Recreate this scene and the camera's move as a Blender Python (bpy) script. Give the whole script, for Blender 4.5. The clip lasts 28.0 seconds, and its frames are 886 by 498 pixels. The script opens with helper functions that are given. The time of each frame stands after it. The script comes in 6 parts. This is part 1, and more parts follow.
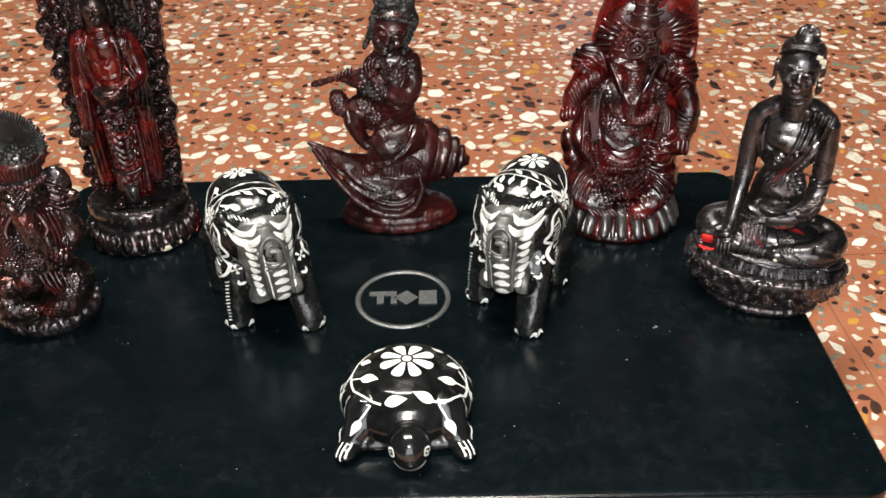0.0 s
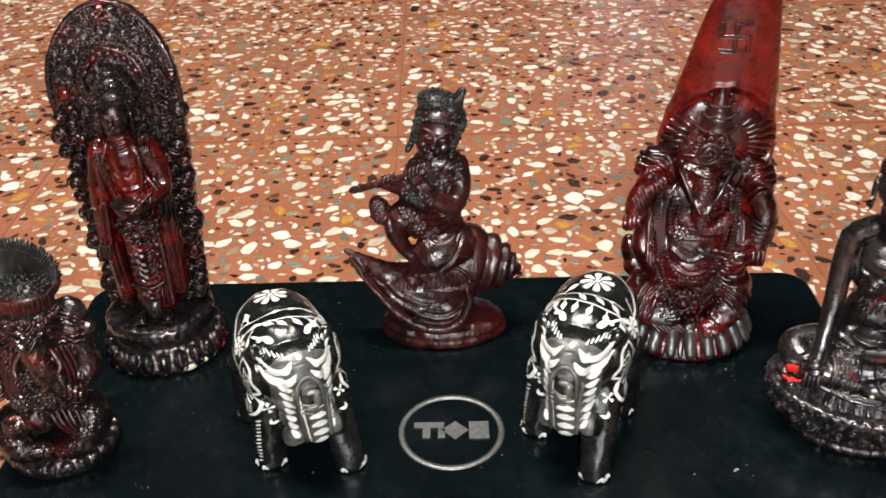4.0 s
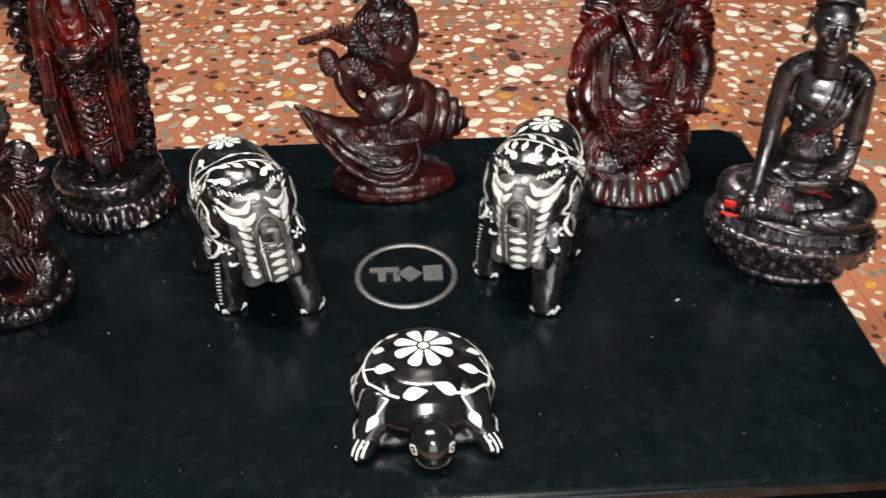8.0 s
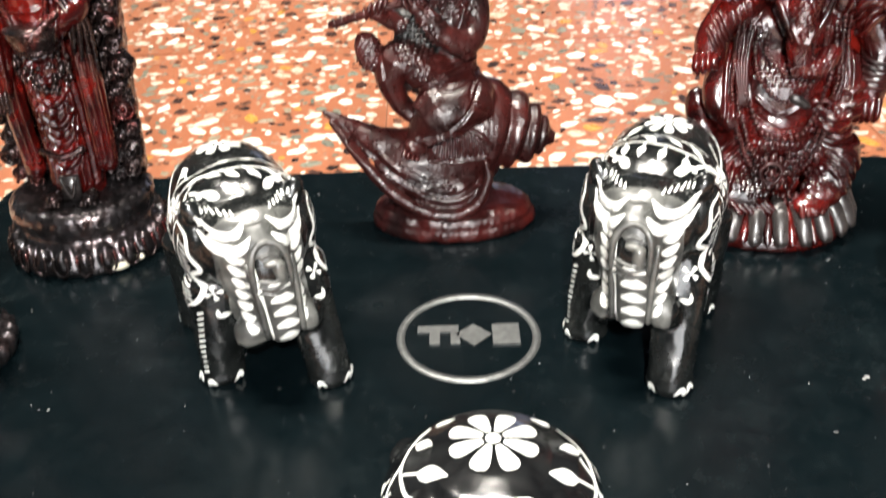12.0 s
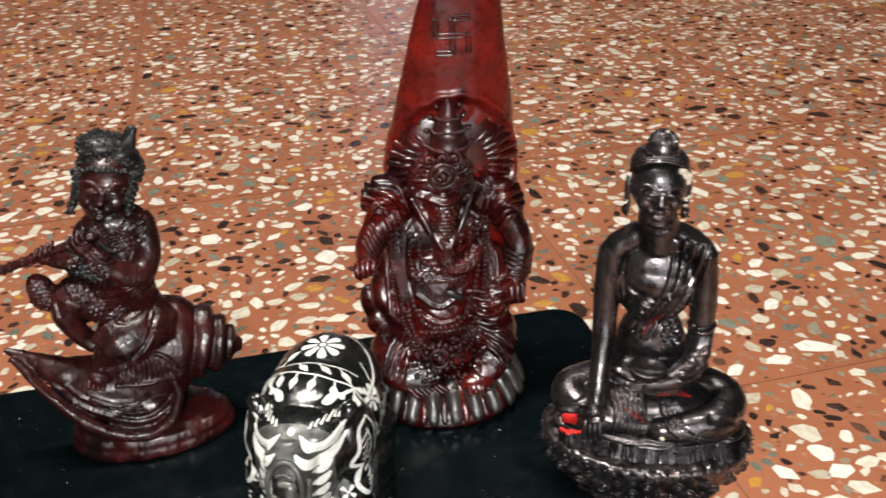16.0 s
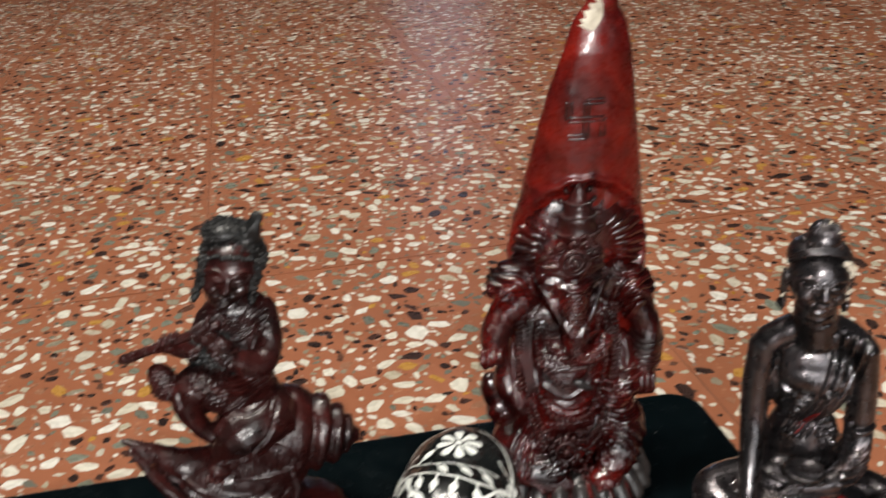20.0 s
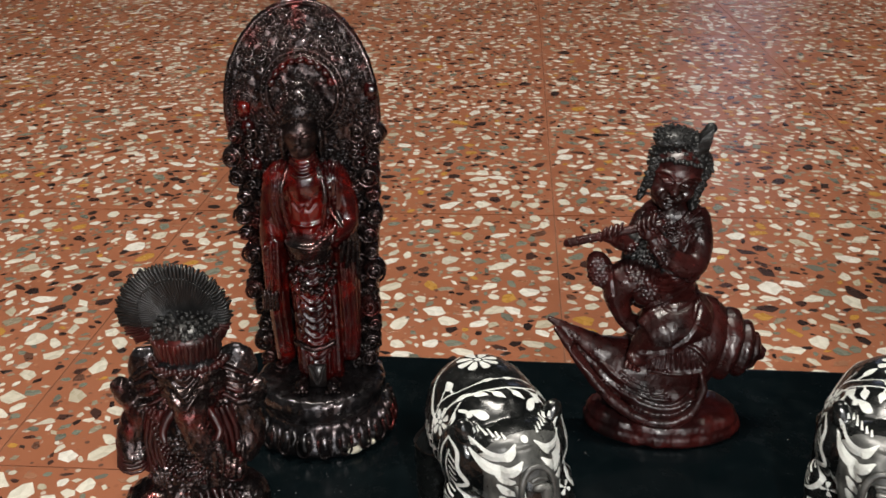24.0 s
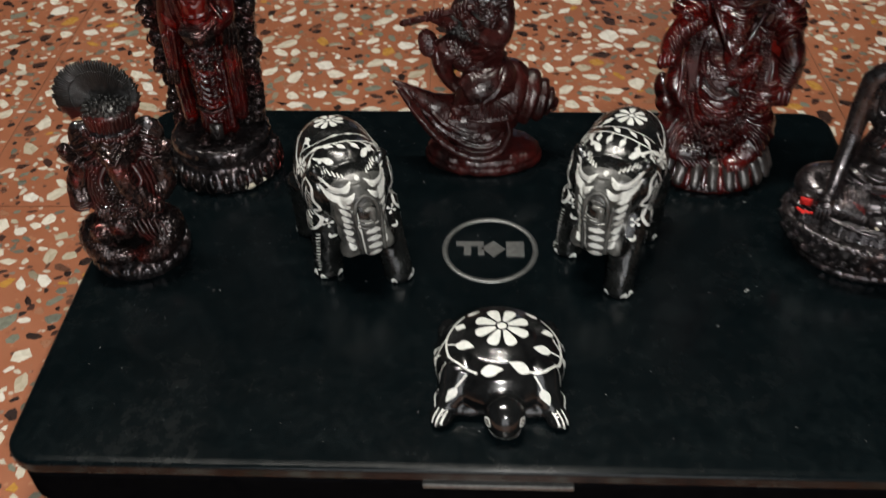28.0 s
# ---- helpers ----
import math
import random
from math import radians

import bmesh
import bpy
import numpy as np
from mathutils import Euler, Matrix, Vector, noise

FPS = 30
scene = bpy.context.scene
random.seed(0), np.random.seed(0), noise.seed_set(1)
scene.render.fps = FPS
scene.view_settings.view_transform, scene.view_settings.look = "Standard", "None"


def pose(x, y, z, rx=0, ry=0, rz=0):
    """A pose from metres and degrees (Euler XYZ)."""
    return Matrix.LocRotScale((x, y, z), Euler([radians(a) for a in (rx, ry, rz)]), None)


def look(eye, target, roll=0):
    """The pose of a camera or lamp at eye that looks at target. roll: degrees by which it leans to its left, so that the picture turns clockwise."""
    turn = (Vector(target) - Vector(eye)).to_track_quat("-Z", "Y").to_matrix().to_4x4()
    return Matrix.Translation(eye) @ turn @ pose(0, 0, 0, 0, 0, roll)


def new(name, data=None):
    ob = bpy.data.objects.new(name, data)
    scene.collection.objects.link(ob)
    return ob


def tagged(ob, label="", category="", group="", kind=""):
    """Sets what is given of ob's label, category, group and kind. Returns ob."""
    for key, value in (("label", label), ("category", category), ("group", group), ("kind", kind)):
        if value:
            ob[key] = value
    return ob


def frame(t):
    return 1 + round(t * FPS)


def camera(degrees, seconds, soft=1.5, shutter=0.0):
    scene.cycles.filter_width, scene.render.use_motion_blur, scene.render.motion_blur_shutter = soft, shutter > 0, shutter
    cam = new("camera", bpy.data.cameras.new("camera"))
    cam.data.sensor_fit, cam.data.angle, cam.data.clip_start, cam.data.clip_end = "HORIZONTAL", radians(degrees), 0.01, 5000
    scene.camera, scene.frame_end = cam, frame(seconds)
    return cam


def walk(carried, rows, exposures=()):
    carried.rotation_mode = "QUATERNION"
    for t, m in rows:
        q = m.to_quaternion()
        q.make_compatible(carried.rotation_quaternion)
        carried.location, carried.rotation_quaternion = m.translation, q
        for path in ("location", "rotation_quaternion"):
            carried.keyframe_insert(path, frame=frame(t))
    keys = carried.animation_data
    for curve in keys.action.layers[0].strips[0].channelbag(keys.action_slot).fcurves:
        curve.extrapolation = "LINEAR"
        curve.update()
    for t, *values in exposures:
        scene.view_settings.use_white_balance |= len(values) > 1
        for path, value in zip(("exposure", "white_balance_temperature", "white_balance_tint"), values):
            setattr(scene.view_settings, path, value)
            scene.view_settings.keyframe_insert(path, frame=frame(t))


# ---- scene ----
from mathutils.bvhtree import BVHTree

cam = camera(51.1, 28.0, soft=1.5, shutter=0.7)
PATH = [
    (0, (0.019, -0.35, 0.301), (0.021, 1.301, -0.827), -1.1),
    (0.5, (0.016, -0.337, 0.293), (0.017, 1.304, -0.85), -1.0),
    (1, (0.013, -0.324, 0.283), (0.012, 1.31, -0.87), -1.1),
    (1.5, (0.007, -0.311, 0.279), (-0.006, 1.311, -0.89), -1.1),
    (2, (-0.007, -0.299, 0.285), (-0.032, 1.323, -0.885), -1.2),
    (2.5, (-0.017, -0.29, 0.295), (-0.045, 1.348, -0.853), -1.1),
    (4.5, (0.017, -0.294, 0.317), (-0.01, 1.393, -0.757), -2.3),
    (5, (0.028, -0.301, 0.319), (0.055, 1.383, -0.76), -2.0),
    (5.5, (0.035, -0.307, 0.318), (0.108, 1.362, -0.782), -1.5),
    (6, (0.036, -0.321, 0.307), (0.121, 1.324, -0.828), -1.8),
    (6.5, (0.025, -0.33, 0.303), (0.133, 1.276, -0.884), -1.3),
    (7, (0.013, -0.334, 0.303), (0.143, 1.245, -0.918), -0.4),
    (7.5, (0.004, -0.33, 0.299), (0.137, 1.248, -0.923), 0.1),
    (8, (-0.006, -0.317, 0.292), (0.105, 1.264, -0.928), -0.0),
    (8.5, (-0.01, -0.303, 0.283), (0.06, 1.282, -0.935), -0.6),
    (9, (-0.009, -0.289, 0.271), (0.025, 1.295, -0.95), -1.2),
    (9.5, (-0.007, -0.277, 0.255), (0.006, 1.304, -0.97), -1.4),
    (10, (-0.004, -0.266, 0.24), (-0.013, 1.299, -1.006), -1.8),
    (10.5, (-0.003, -0.256, 0.229), (-0.027, 1.291, -1.039), -2.1),
    (11, (-0.002, -0.243, 0.217), (-0.048, 1.314, -1.037), -2.6),
    (11.5, (-0.005, -0.234, 0.212), (-0.04, 1.373, -0.978), -2.3),
    (12, (-0.004, -0.232, 0.213), (-0.026, 1.459, -0.854), -2.1),
    (12.5, (-0.003, -0.234, 0.221), (-0.002, 1.499, -0.778), -1.8),
    (14.5, (0.022, -0.23, 0.263), (0.172, 1.526, -0.682), -2.3),
    (15, (0.033, -0.229, 0.264), (0.263, 1.522, -0.674), -2.3),
    (15.5, (0.04, -0.23, 0.265), (0.352, 1.506, -0.679), -2.1),
    (16, (0.046, -0.233, 0.265), (0.429, 1.486, -0.682), -1.9),
    (16.5, (0.052, -0.235, 0.265), (0.483, 1.471, -0.686), -1.5),
    (17, (0.06, -0.233, 0.263), (0.501, 1.469, -0.69), -1.7),
    (17.5, (0.062, -0.231, 0.261), (0.515, 1.47, -0.69), -1.8),
    (18, (0.058, -0.223, 0.261), (0.531, 1.471, -0.691), -1.6),
    (18.5, (0.05, -0.21, 0.266), (0.537, 1.49, -0.667), -1.1),
    (19, (0.044, -0.207, 0.275), (0.496, 1.537, -0.594), -1.6),
    (19.5, (0.035, -0.207, 0.28), (0.429, 1.564, -0.562), -2.4),
    (20, (0.018, -0.211, 0.271), (0.337, 1.577, -0.565), -2.9),
    (20.5, (-0.002, -0.218, 0.263), (0.261, 1.566, -0.602), -2.2),
    (21, (-0.012, -0.223, 0.261), (0.164, 1.55, -0.648), -2.4),
    (21.5, (-0.022, -0.226, 0.262), (0.085, 1.537, -0.676), -2.6),
    (22, (-0.031, -0.229, 0.265), (-0.003, 1.529, -0.687), -2.9),
    (22.5, (-0.039, -0.233, 0.265), (-0.084, 1.53, -0.678), -3.0),
    (24.5, (-0.058, -0.241, 0.253), (-0.267, 1.561, -0.589), -0.6),
    (25, (-0.056, -0.242, 0.251), (-0.261, 1.532, -0.651), -0.3),
    (25.5, (-0.049, -0.245, 0.251), (-0.246, 1.48, -0.742), -0.4),
    (26, (-0.038, -0.256, 0.267), (-0.226, 1.432, -0.788), -1.1),
    (26.5, (-0.028, -0.27, 0.283), (-0.191, 1.391, -0.819), -1.3),
    (27, (-0.018, -0.29, 0.297), (-0.15, 1.331, -0.867), -1.4),
    (27.5, (-0.011, -0.309, 0.308), (-0.113, 1.243, -0.949), -1.3),
    (28, (-0.006, -0.322, 0.331), (-0.08, 1.147, -1.024), -1.3),
]
EXPOSURES = [(0.0, 0.15), (1.0, 0.3), (2.0, 0.45), (2.5, 0.4), (4.5, 0.1), (5.0, 0.05), (7.0, -0.08), (8.0, 0.08), (9.0, 0.33), (10.0, 0.8), (11.0, 1.24), (12.0, 1.0), (12.5, 0.7), (15.0, 0.1), (17.0, -0.15), (18.0, -0.2), (20.0, -0.33), (22.0, -0.55), (25.0, -0.46), (26.5, -0.64), (28.0, -0.83)]
walk(cam, [(t, look(eye, target, roll)) for t, eye, target, roll in PATH], EXPOSURES)

# world and lamps
world = bpy.data.worlds.new("room_dusk")
scene.world = world
world.use_nodes = True
world.node_tree.nodes["Background"].inputs[0].default_value = (0.75, 0.85, 1.0, 1)
world.node_tree.nodes["Background"].inputs[1].default_value = 0.1


def lamp(name, kind, place, target, energy, size, colour, size_y=0.0):
    data = bpy.data.lights.new(name, kind)
    data.energy, data.color = energy, colour
    if kind == "AREA":
        data.shape, data.size, data.size_y = "RECTANGLE", size, size_y or size
    else:
        data.shadow_soft_size = size
    ob = new(name, data)
    ob.matrix_world = look(place, target)
    return ob


lamp("torch", "POINT", (0.015, -0.352, 0.345), (0, 0, 0), 7.5, 0.010, (1.0, 0.97, 0.93))
lamp("tube_light", "AREA", (-0.3, 0.3, 2.5), (-0.3, 0.4, 0), 88, 1.2, (1.0, 0.95, 0.86), 0.06)


# ---- materials ----
def nodes_of(name):
    m = bpy.data.materials.new(name)
    m.use_nodes = True
    t = m.node_tree
    return m, t, t.nodes["Principled BSDF"]


def put(t, kind, inputs=None, operation="", data_type="", blend_type=""):
    n = t.nodes.new(kind)
    if operation:
        n.operation = operation
    if data_type:
        n.data_type = data_type
    if blend_type:
        n.blend_type = blend_type
    for key, value in (inputs or {}).items():
        if isinstance(value, bpy.types.NodeSocket):
            t.links.new(value, n.inputs[key])
        else:
            n.inputs[key].default_value = value
    return n


def ramp(t, fac, stops, interpolation="LINEAR"):
    n = t.nodes.new("ShaderNodeValToRGB")
    n.color_ramp.interpolation = interpolation
    e = n.color_ramp.elements
    while len(e) < len(stops):
        e.new(0.5)
    for k, (p, c) in zip(e, stops):
        k.position, k.color = p, (*c, 1)
    t.links.new(fac, n.inputs[0])
    return n.outputs[0]


def noisy(t, scale, detail=4.0, rough=0.6, distortion=0.0):
    co = put(t, "ShaderNodeTexCoord")
    return put(t, "ShaderNodeTexNoise", {"Vector": co.outputs["Object"], "Scale": scale, "Detail": detail, "Roughness": rough, "Distortion": distortion}).outputs["Fac"]


def bumped(t, b, height, strength, distance):
    n = put(t, "ShaderNodeBump", {"Height": height, "Strength": strength, "Distance": distance})
    t.links.new(n.outputs["Normal"], b.inputs["Normal"])


def resin(name, dark, mid, bright, shift=0.0, rough=0.3, grain=0.0004, gloss=0.75, metal=0.0, coat=0.22):
    """Cast resin with a brushed-on stain: patches of colour, fine grain, polished."""
    m, t, b = nodes_of(name)
    patch = noisy(t, 55, 5, 0.65, 0.6)
    c = ramp(t, patch, [(0.36 + shift, dark), (0.52 + shift, mid), (0.70 + shift, bright)])
    t.links.new(c, b.inputs["Base Color"])
    fine = noisy(t, 420, 3, 0.7)
    r = ramp(t, fine, [(0.3, (rough * 0.75,) * 3), (0.75, (rough * 1.5,) * 3)])
    t.links.new(r, b.inputs["Roughness"])
    b.inputs["Coat Weight"].default_value, b.inputs["Coat Roughness"].default_value = coat, 0.14
    bumped(t, b, noisy(t, 900, 4, 0.7), 0.2, grain)
    b.inputs["Specular IOR Level"].default_value = gloss
    b.inputs["Metallic"].default_value = metal
    return m


def stone(name, dark, light, rough, worn):
    """Polished soapstone with grey rubbed patches."""
    m, t, b = nodes_of(name)
    c = ramp(t, noisy(t, 70, 6, 0.7, 0.8), [(0.42, dark), (0.62, tuple(0.5 * (p + q) for p, q in zip(dark, light))), (0.8 - worn, light)])
    t.links.new(c, b.inputs["Base Color"])
    r = ramp(t, noisy(t, 160, 4, 0.7), [(0.35, (rough,) * 3), (0.75, (rough * 2.2,) * 3)])
    t.links.new(r, b.inputs["Roughness"])
    bumped(t, b, noisy(t, 700, 4, 0.7), 0.2, 0.0002)
    b.inputs["Specular IOR Level"].default_value = 0.8
    return m


def plain(name, low, high, scale, rough, metal=0.0, bump=0.0):
    m, t, b = nodes_of(name)
    t.links.new(ramp(t, noisy(t, scale, 5, 0.65), [(0.3, low), (0.72, high)]), b.inputs["Base Color"])
    r = ramp(t, noisy(t, scale * 2.7, 4, 0.7), [(0.3, (rough * 0.8,) * 3), (0.75, (min(1, rough * 1.3),) * 3)])
    t.links.new(r, b.inputs["Roughness"])
    b.inputs["Metallic"].default_value = metal
    if bump:
        bumped(t, b, noisy(t, scale * 8, 4, 0.7), 0.4, bump)
    return m


BLACK_RESIN = resin("bronzed_black_resin", (0.026, 0.023, 0.024), (0.078, 0.069, 0.073), (0.10, 0.058, 0.052), 0.02, 0.29, metal=0.9, coat=0.8)
MAROON_RESIN = resin("maroon_resin", (0.008, 0.002, 0.002), (0.032, 0.004, 0.0035), (0.078, 0.008, 0.006), 0.0, 0.36, gloss=0.45)
RED_RESIN = resin("oxblood_resin", (0.005, 0.001, 0.001), (0.034, 0.0025, 0.002), (0.12, 0.005, 0.003), 0.0, 0.2, gloss=0.8)
DARK_RESIN = resin("bronzed_red_resin", (0.026, 0.02, 0.02), (0.055, 0.034, 0.032), (0.20, 0.014, 0.010), 0.03, 0.24, metal=0.85, coat=0.4)
BROWN_RESIN = resin("bronzed_brown_resin", (0.03, 0.024, 0.023), (0.06, 0.04, 0.038), (0.11, 0.04, 0.034), 0.0, 0.32, metal=0.9, coat=0.3)
ROBE_RESIN = resin("lacquered_red_resin", (0.005, 0.001, 0.001), (0.036, 0.0022, 0.0018), (0.15, 0.005, 0.0025), 0.0, 0.14, gloss=0.7, coat=0.4)
FLUTE_RESIN = resin("dark_maroon_resin", (0.008, 0.0022, 0.002), (0.026, 0.0048, 0.0042), (0.055, 0.0085, 0.007), 0.0, 0.30, gloss=0.5, coat=0.14)
MATT_RESIN = resin("dull_black_resin", (0.0035, 0.0035, 0.0035), (0.008, 0.0078, 0.0076), (0.022, 0.016, 0.015), 0.02, 0.42, gloss=0.5, coat=0.08)
SHELL_RESIN = resin("bright_oxblood_resin", (0.035, 0.003, 0.003), (0.11, 0.006, 0.004), (0.20, 0.010, 0.005), -0.04, 0.27, gloss=0.4)
GREY_RESIN = resin("rubbed_grey_resin", (0.010, 0.008, 0.008), (0.022, 0.018, 0.017), (0.058, 0.05, 0.047), 0.0, 0.32)
CREAM = plain("bare_plaster", (0.45, 0.40, 0.30), (0.75, 0.70, 0.58), 300, 0.8, 0, 0.0005)
RUBBED_RED = plain("rubbed_red_powder", (0.10, 0.004, 0.004), (0.22, 0.008, 0.006), 300, 0.5)
KUMKUM = plain("red_powder", (0.45, 0.01, 0.008), (0.7, 0.02, 0.015), 300, 0.7)
SOAPSTONE = stone("black_soapstone", (0.003, 0.0035, 0.0035), (0.016, 0.018, 0.017), 0.17, -0.1)
SOAPSTONE_SHINY = stone("polished_black_soapstone", (0.0035, 0.0037, 0.004), (0.016, 0.017, 0.017), 0.10, -0.06)
GREY_STONE = stone("rubbed_grey_soapstone", (0.035, 0.036, 0.034), (0.22, 0.22, 0.20), 0.26, 0.1)
WHITE_PAINT = plain("white_paint", (0.62, 0.64, 0.60), (0.85, 0.86, 0.82), 500, 0.45, 0, 0.0002)

LID_PLASTIC, _t, _b = nodes_of("glossy_black_plastic")
_film = put(_t, "ShaderNodeMath", {0: noisy(_t, 11, 9, 0.72, 0.8), 1: noisy(_t, 95, 6, 0.75, 0.4)}, operation="MULTIPLY").outputs[0]
_t.links.new(ramp(_t, _film, [(0.12, (0.0008, 0.0024, 0.0031)), (0.28, (0.0017, 0.0038, 0.0047)), (0.50, (0.0064, 0.0100, 0.0110))]), _b.inputs["Base Color"])
_b.inputs["Specular IOR Level"].default_value = 0.27
_smudge = put(_t, "ShaderNodeMath", {0: noisy(_t, 14, 6, 0.7, 1.5), 1: noisy(_t, 150, 5, 0.75)}, operation="MULTIPLY").outputs[0]
_t.links.new(ramp(_t, _smudge, [(0.12, (0.17,) * 3), (0.30, (0.25,) * 3), (0.5, (0.40,) * 3)]), _b.inputs["Roughness"])
BASE_PLASTIC = plain("matt_black_plastic", (0.002, 0.002, 0.0025), (0.004, 0.004, 0.0045), 200, 0.3)
BASE_PLASTIC.node_tree.nodes["Principled BSDF"].inputs["Specular IOR Level"].default_value = 0.0
CHROME = plain("brushed_chrome", (0.12, 0.125, 0.125), (0.22, 0.225, 0.22), 400, 0.46, 0.85)
DUST = plain("dust", (0.12, 0.12, 0.12), (0.36, 0.36, 0.35), 300, 0.9)
RUBBER = plain("rubber", (0.012, 0.012, 0.012), (0.02, 0.02, 0.02), 200, 0.8)

CEMENT, _t, _b = nodes_of("red_terrazzo_cement")
_co = put(_t, "ShaderNodeTexCoord").outputs["Object"]
_base = ramp(_t, noisy(_t, 9, 6, 0.65), [(0.3, (0.275, 0.097, 0.048)), (0.55, (0.335, 0.123, 0.062)), (0.8, (0.385, 0.150, 0.078))])
_cells = put(_t, "ShaderNodeTexVoronoi", {"Vector": _co, "Scale": 260.0, "Randomness": 1.0})
_grit = ramp(_t, _cells.outputs["Color"], [(0.0, (0.55, 0.50, 0.42)), (0.24, (0.05, 0.03, 0.025)), (0.36, (0.22, 0.20, 0.16)), (0.46, (0.42, 0.2, 0.11)), (0.6, (0.28, 0.1, 0.05))], "CONSTANT")
_near = ramp(_t, _cells.outputs["Distance"], [(0.30, (1, 1, 1)), (0.36, (0, 0, 0))])
_pick = ramp(_t, noisy(_t, 130, 2, 0.5), [(0.5, (0, 0, 0)), (0.56, (0.8, 0.8, 0.8))])
_fac = put(_t, "ShaderNodeMath", {0: _near, 1: _pick}, operation="MULTIPLY").outputs[0]
_mix = put(_t, "ShaderNodeMix", {0: _fac, 6: _base, 7: _grit}, data_type="RGBA").outputs[2]
_t.links.new(_mix, _b.inputs["Base Color"])
_t.links.new(ramp(_t, noisy(_t, 30, 5, 0.7), [(0.3, (0.26,) * 3), (0.75, (0.46,) * 3)]), _b.inputs["Roughness"])
bumped(_t, _b, noisy(_t, 500, 4, 0.7), 0.2, 0.0003)
GROUT = plain("grey_grout", (0.18, 0.075, 0.04), (0.26, 0.12, 0.07), 60, 0.8)

CHIP_COLOURS = [(0.0, (0.72, 0.68, 0.58)), (0.14, (0.60, 0.56, 0.47)), (0.26, (0.76, 0.73, 0.66)), (0.37, (0.50, 0.45, 0.34)), (0.43, (0.030, 0.018, 0.016)), (0.56, (0.060, 0.028, 0.022)),
                (0.63, (0.20, 0.21, 0.165)), (0.73, (0.155, 0.16, 0.13)), (0.82, (0.30, 0.26, 0.19)), (0.88, (0.52, 0.27, 0.055)), (0.905, (0.36, 0.17, 0.10)), (0.96, (0.13, 0.06, 0.04))]


LIGHT_CHIP_COLOURS = [(0.0, (0.78, 0.74, 0.64)), (0.2, (0.66, 0.61, 0.50)), (0.36, (0.82, 0.79, 0.72)), (0.55, (0.72, 0.68, 0.58)), (0.68, (0.52, 0.46, 0.35)), (0.76, (0.045, 0.024, 0.02)), (0.84, (0.21, 0.22, 0.175)), (0.93, (0.50, 0.26, 0.06))]


def chip_material(name, single, colours=CHIP_COLOURS):
    m, t, b = nodes_of(name)
    which = put(t, "ShaderNodeObjectInfo").outputs["Random"] if single else put(t, "ShaderNodeNewGeometry").outputs["Random Per Island"]
    c = ramp(t, which, colours, "CONSTANT")
    vary = ramp(t, noisy(t, 240, 5, 0.7), [(0.25, (0.72, 0.70, 0.66)), (0.7, (1.0, 1.0, 1.0))])
    t.links.new(put(t, "ShaderNodeMix", {0: 1.0, 6: c, 7: vary}, data_type="RGBA", blend_type="MULTIPLY").outputs[2], b.inputs["Base Color"])
    t.links.new(ramp(t, noisy(t, 90, 4, 0.7), [(0.3, (0.2,) * 3), (0.75, (0.4,) * 3)]), b.inputs["Roughness"])
    return m


CHIPS, CHIP_ONE, LIGHT_CHIPS = chip_material("marble_chips", False), chip_material("marble_chip", True, LIGHT_CHIP_COLOURS), chip_material("pale_marble_chips", False, LIGHT_CHIP_COLOURS)
# room colours kept very dark, so dimness is in the colour itself
WALL_DARKENED = plain("darkened_wall_blue", (0.035, 0.047, 0.06), (0.045, 0.06, 0.075), 4, 0.8, 0, 0.0006)
CEILING_DARKENED = plain("darkened_ceiling_grey", (0.045, 0.05, 0.06), (0.06, 0.065, 0.075), 4, 0.85)
WOOD = plain("painted_wood", (0.30, 0.20, 0.12), (0.40, 0.28, 0.18), 20, 0.5)
SKY_PANE, _t, _b = nodes_of("evening_window_glow")
_b.inputs["Base Color"].default_value = (0.5, 0.6, 0.8, 1)
_b.inputs["Emission Color"].default_value, _b.inputs["Emission Strength"].default_value = (0.62, 0.68, 1.0, 1), 1.1
# glow for an added window that lights the figurines from the front
ADDED_PANE, _t, _b = nodes_of("front_fill_glow")
_b.inputs["Base Color"].default_value = (0.6, 0.7, 0.8, 1)
_b.inputs["Emission Color"].default_value, _b.inputs["Emission Strength"].default_value = (0.95, 0.97, 1.0, 1), 3.8
TUBE_GLOW, _t, _b = nodes_of("tube_lamp_glow")
_b.inputs["Emission Color"].default_value, _b.inputs["Emission Strength"].default_value = (1.0, 0.97, 0.92, 1), 2.0


# ---- building helpers ----
def mesh_of(name, verts, faces, materials, index=None, smooth=True):
    me = bpy.data.meshes.new(name)
    me.from_pydata([tuple(v) for v in verts], [], [tuple(f) for f in faces])
    for m in materials:
        me.materials.append(m)
    if index is not None:
        me.polygons.foreach_set("material_index", np.asarray(index, dtype=np.int32))
    if smooth:
        me.polygons.foreach_set("use_smooth", np.ones(len(me.polygons), dtype=bool))
    me.update()
    return me


def part(name, bm, material, parent, label="", smooth=False):
    """Links a bmesh as one mesh object under a thing or a part."""
    me = bpy.data.meshes.new(name)
    bm.to_mesh(me)
    bm.free()
    me.materials.append(material)
    if smooth:
        me.polygons.foreach_set("use_smooth", np.ones(len(me.polygons), dtype=bool))
    ob = new(name, me)
    if parent:
        ob.parent = parent
    return tagged(ob, label)


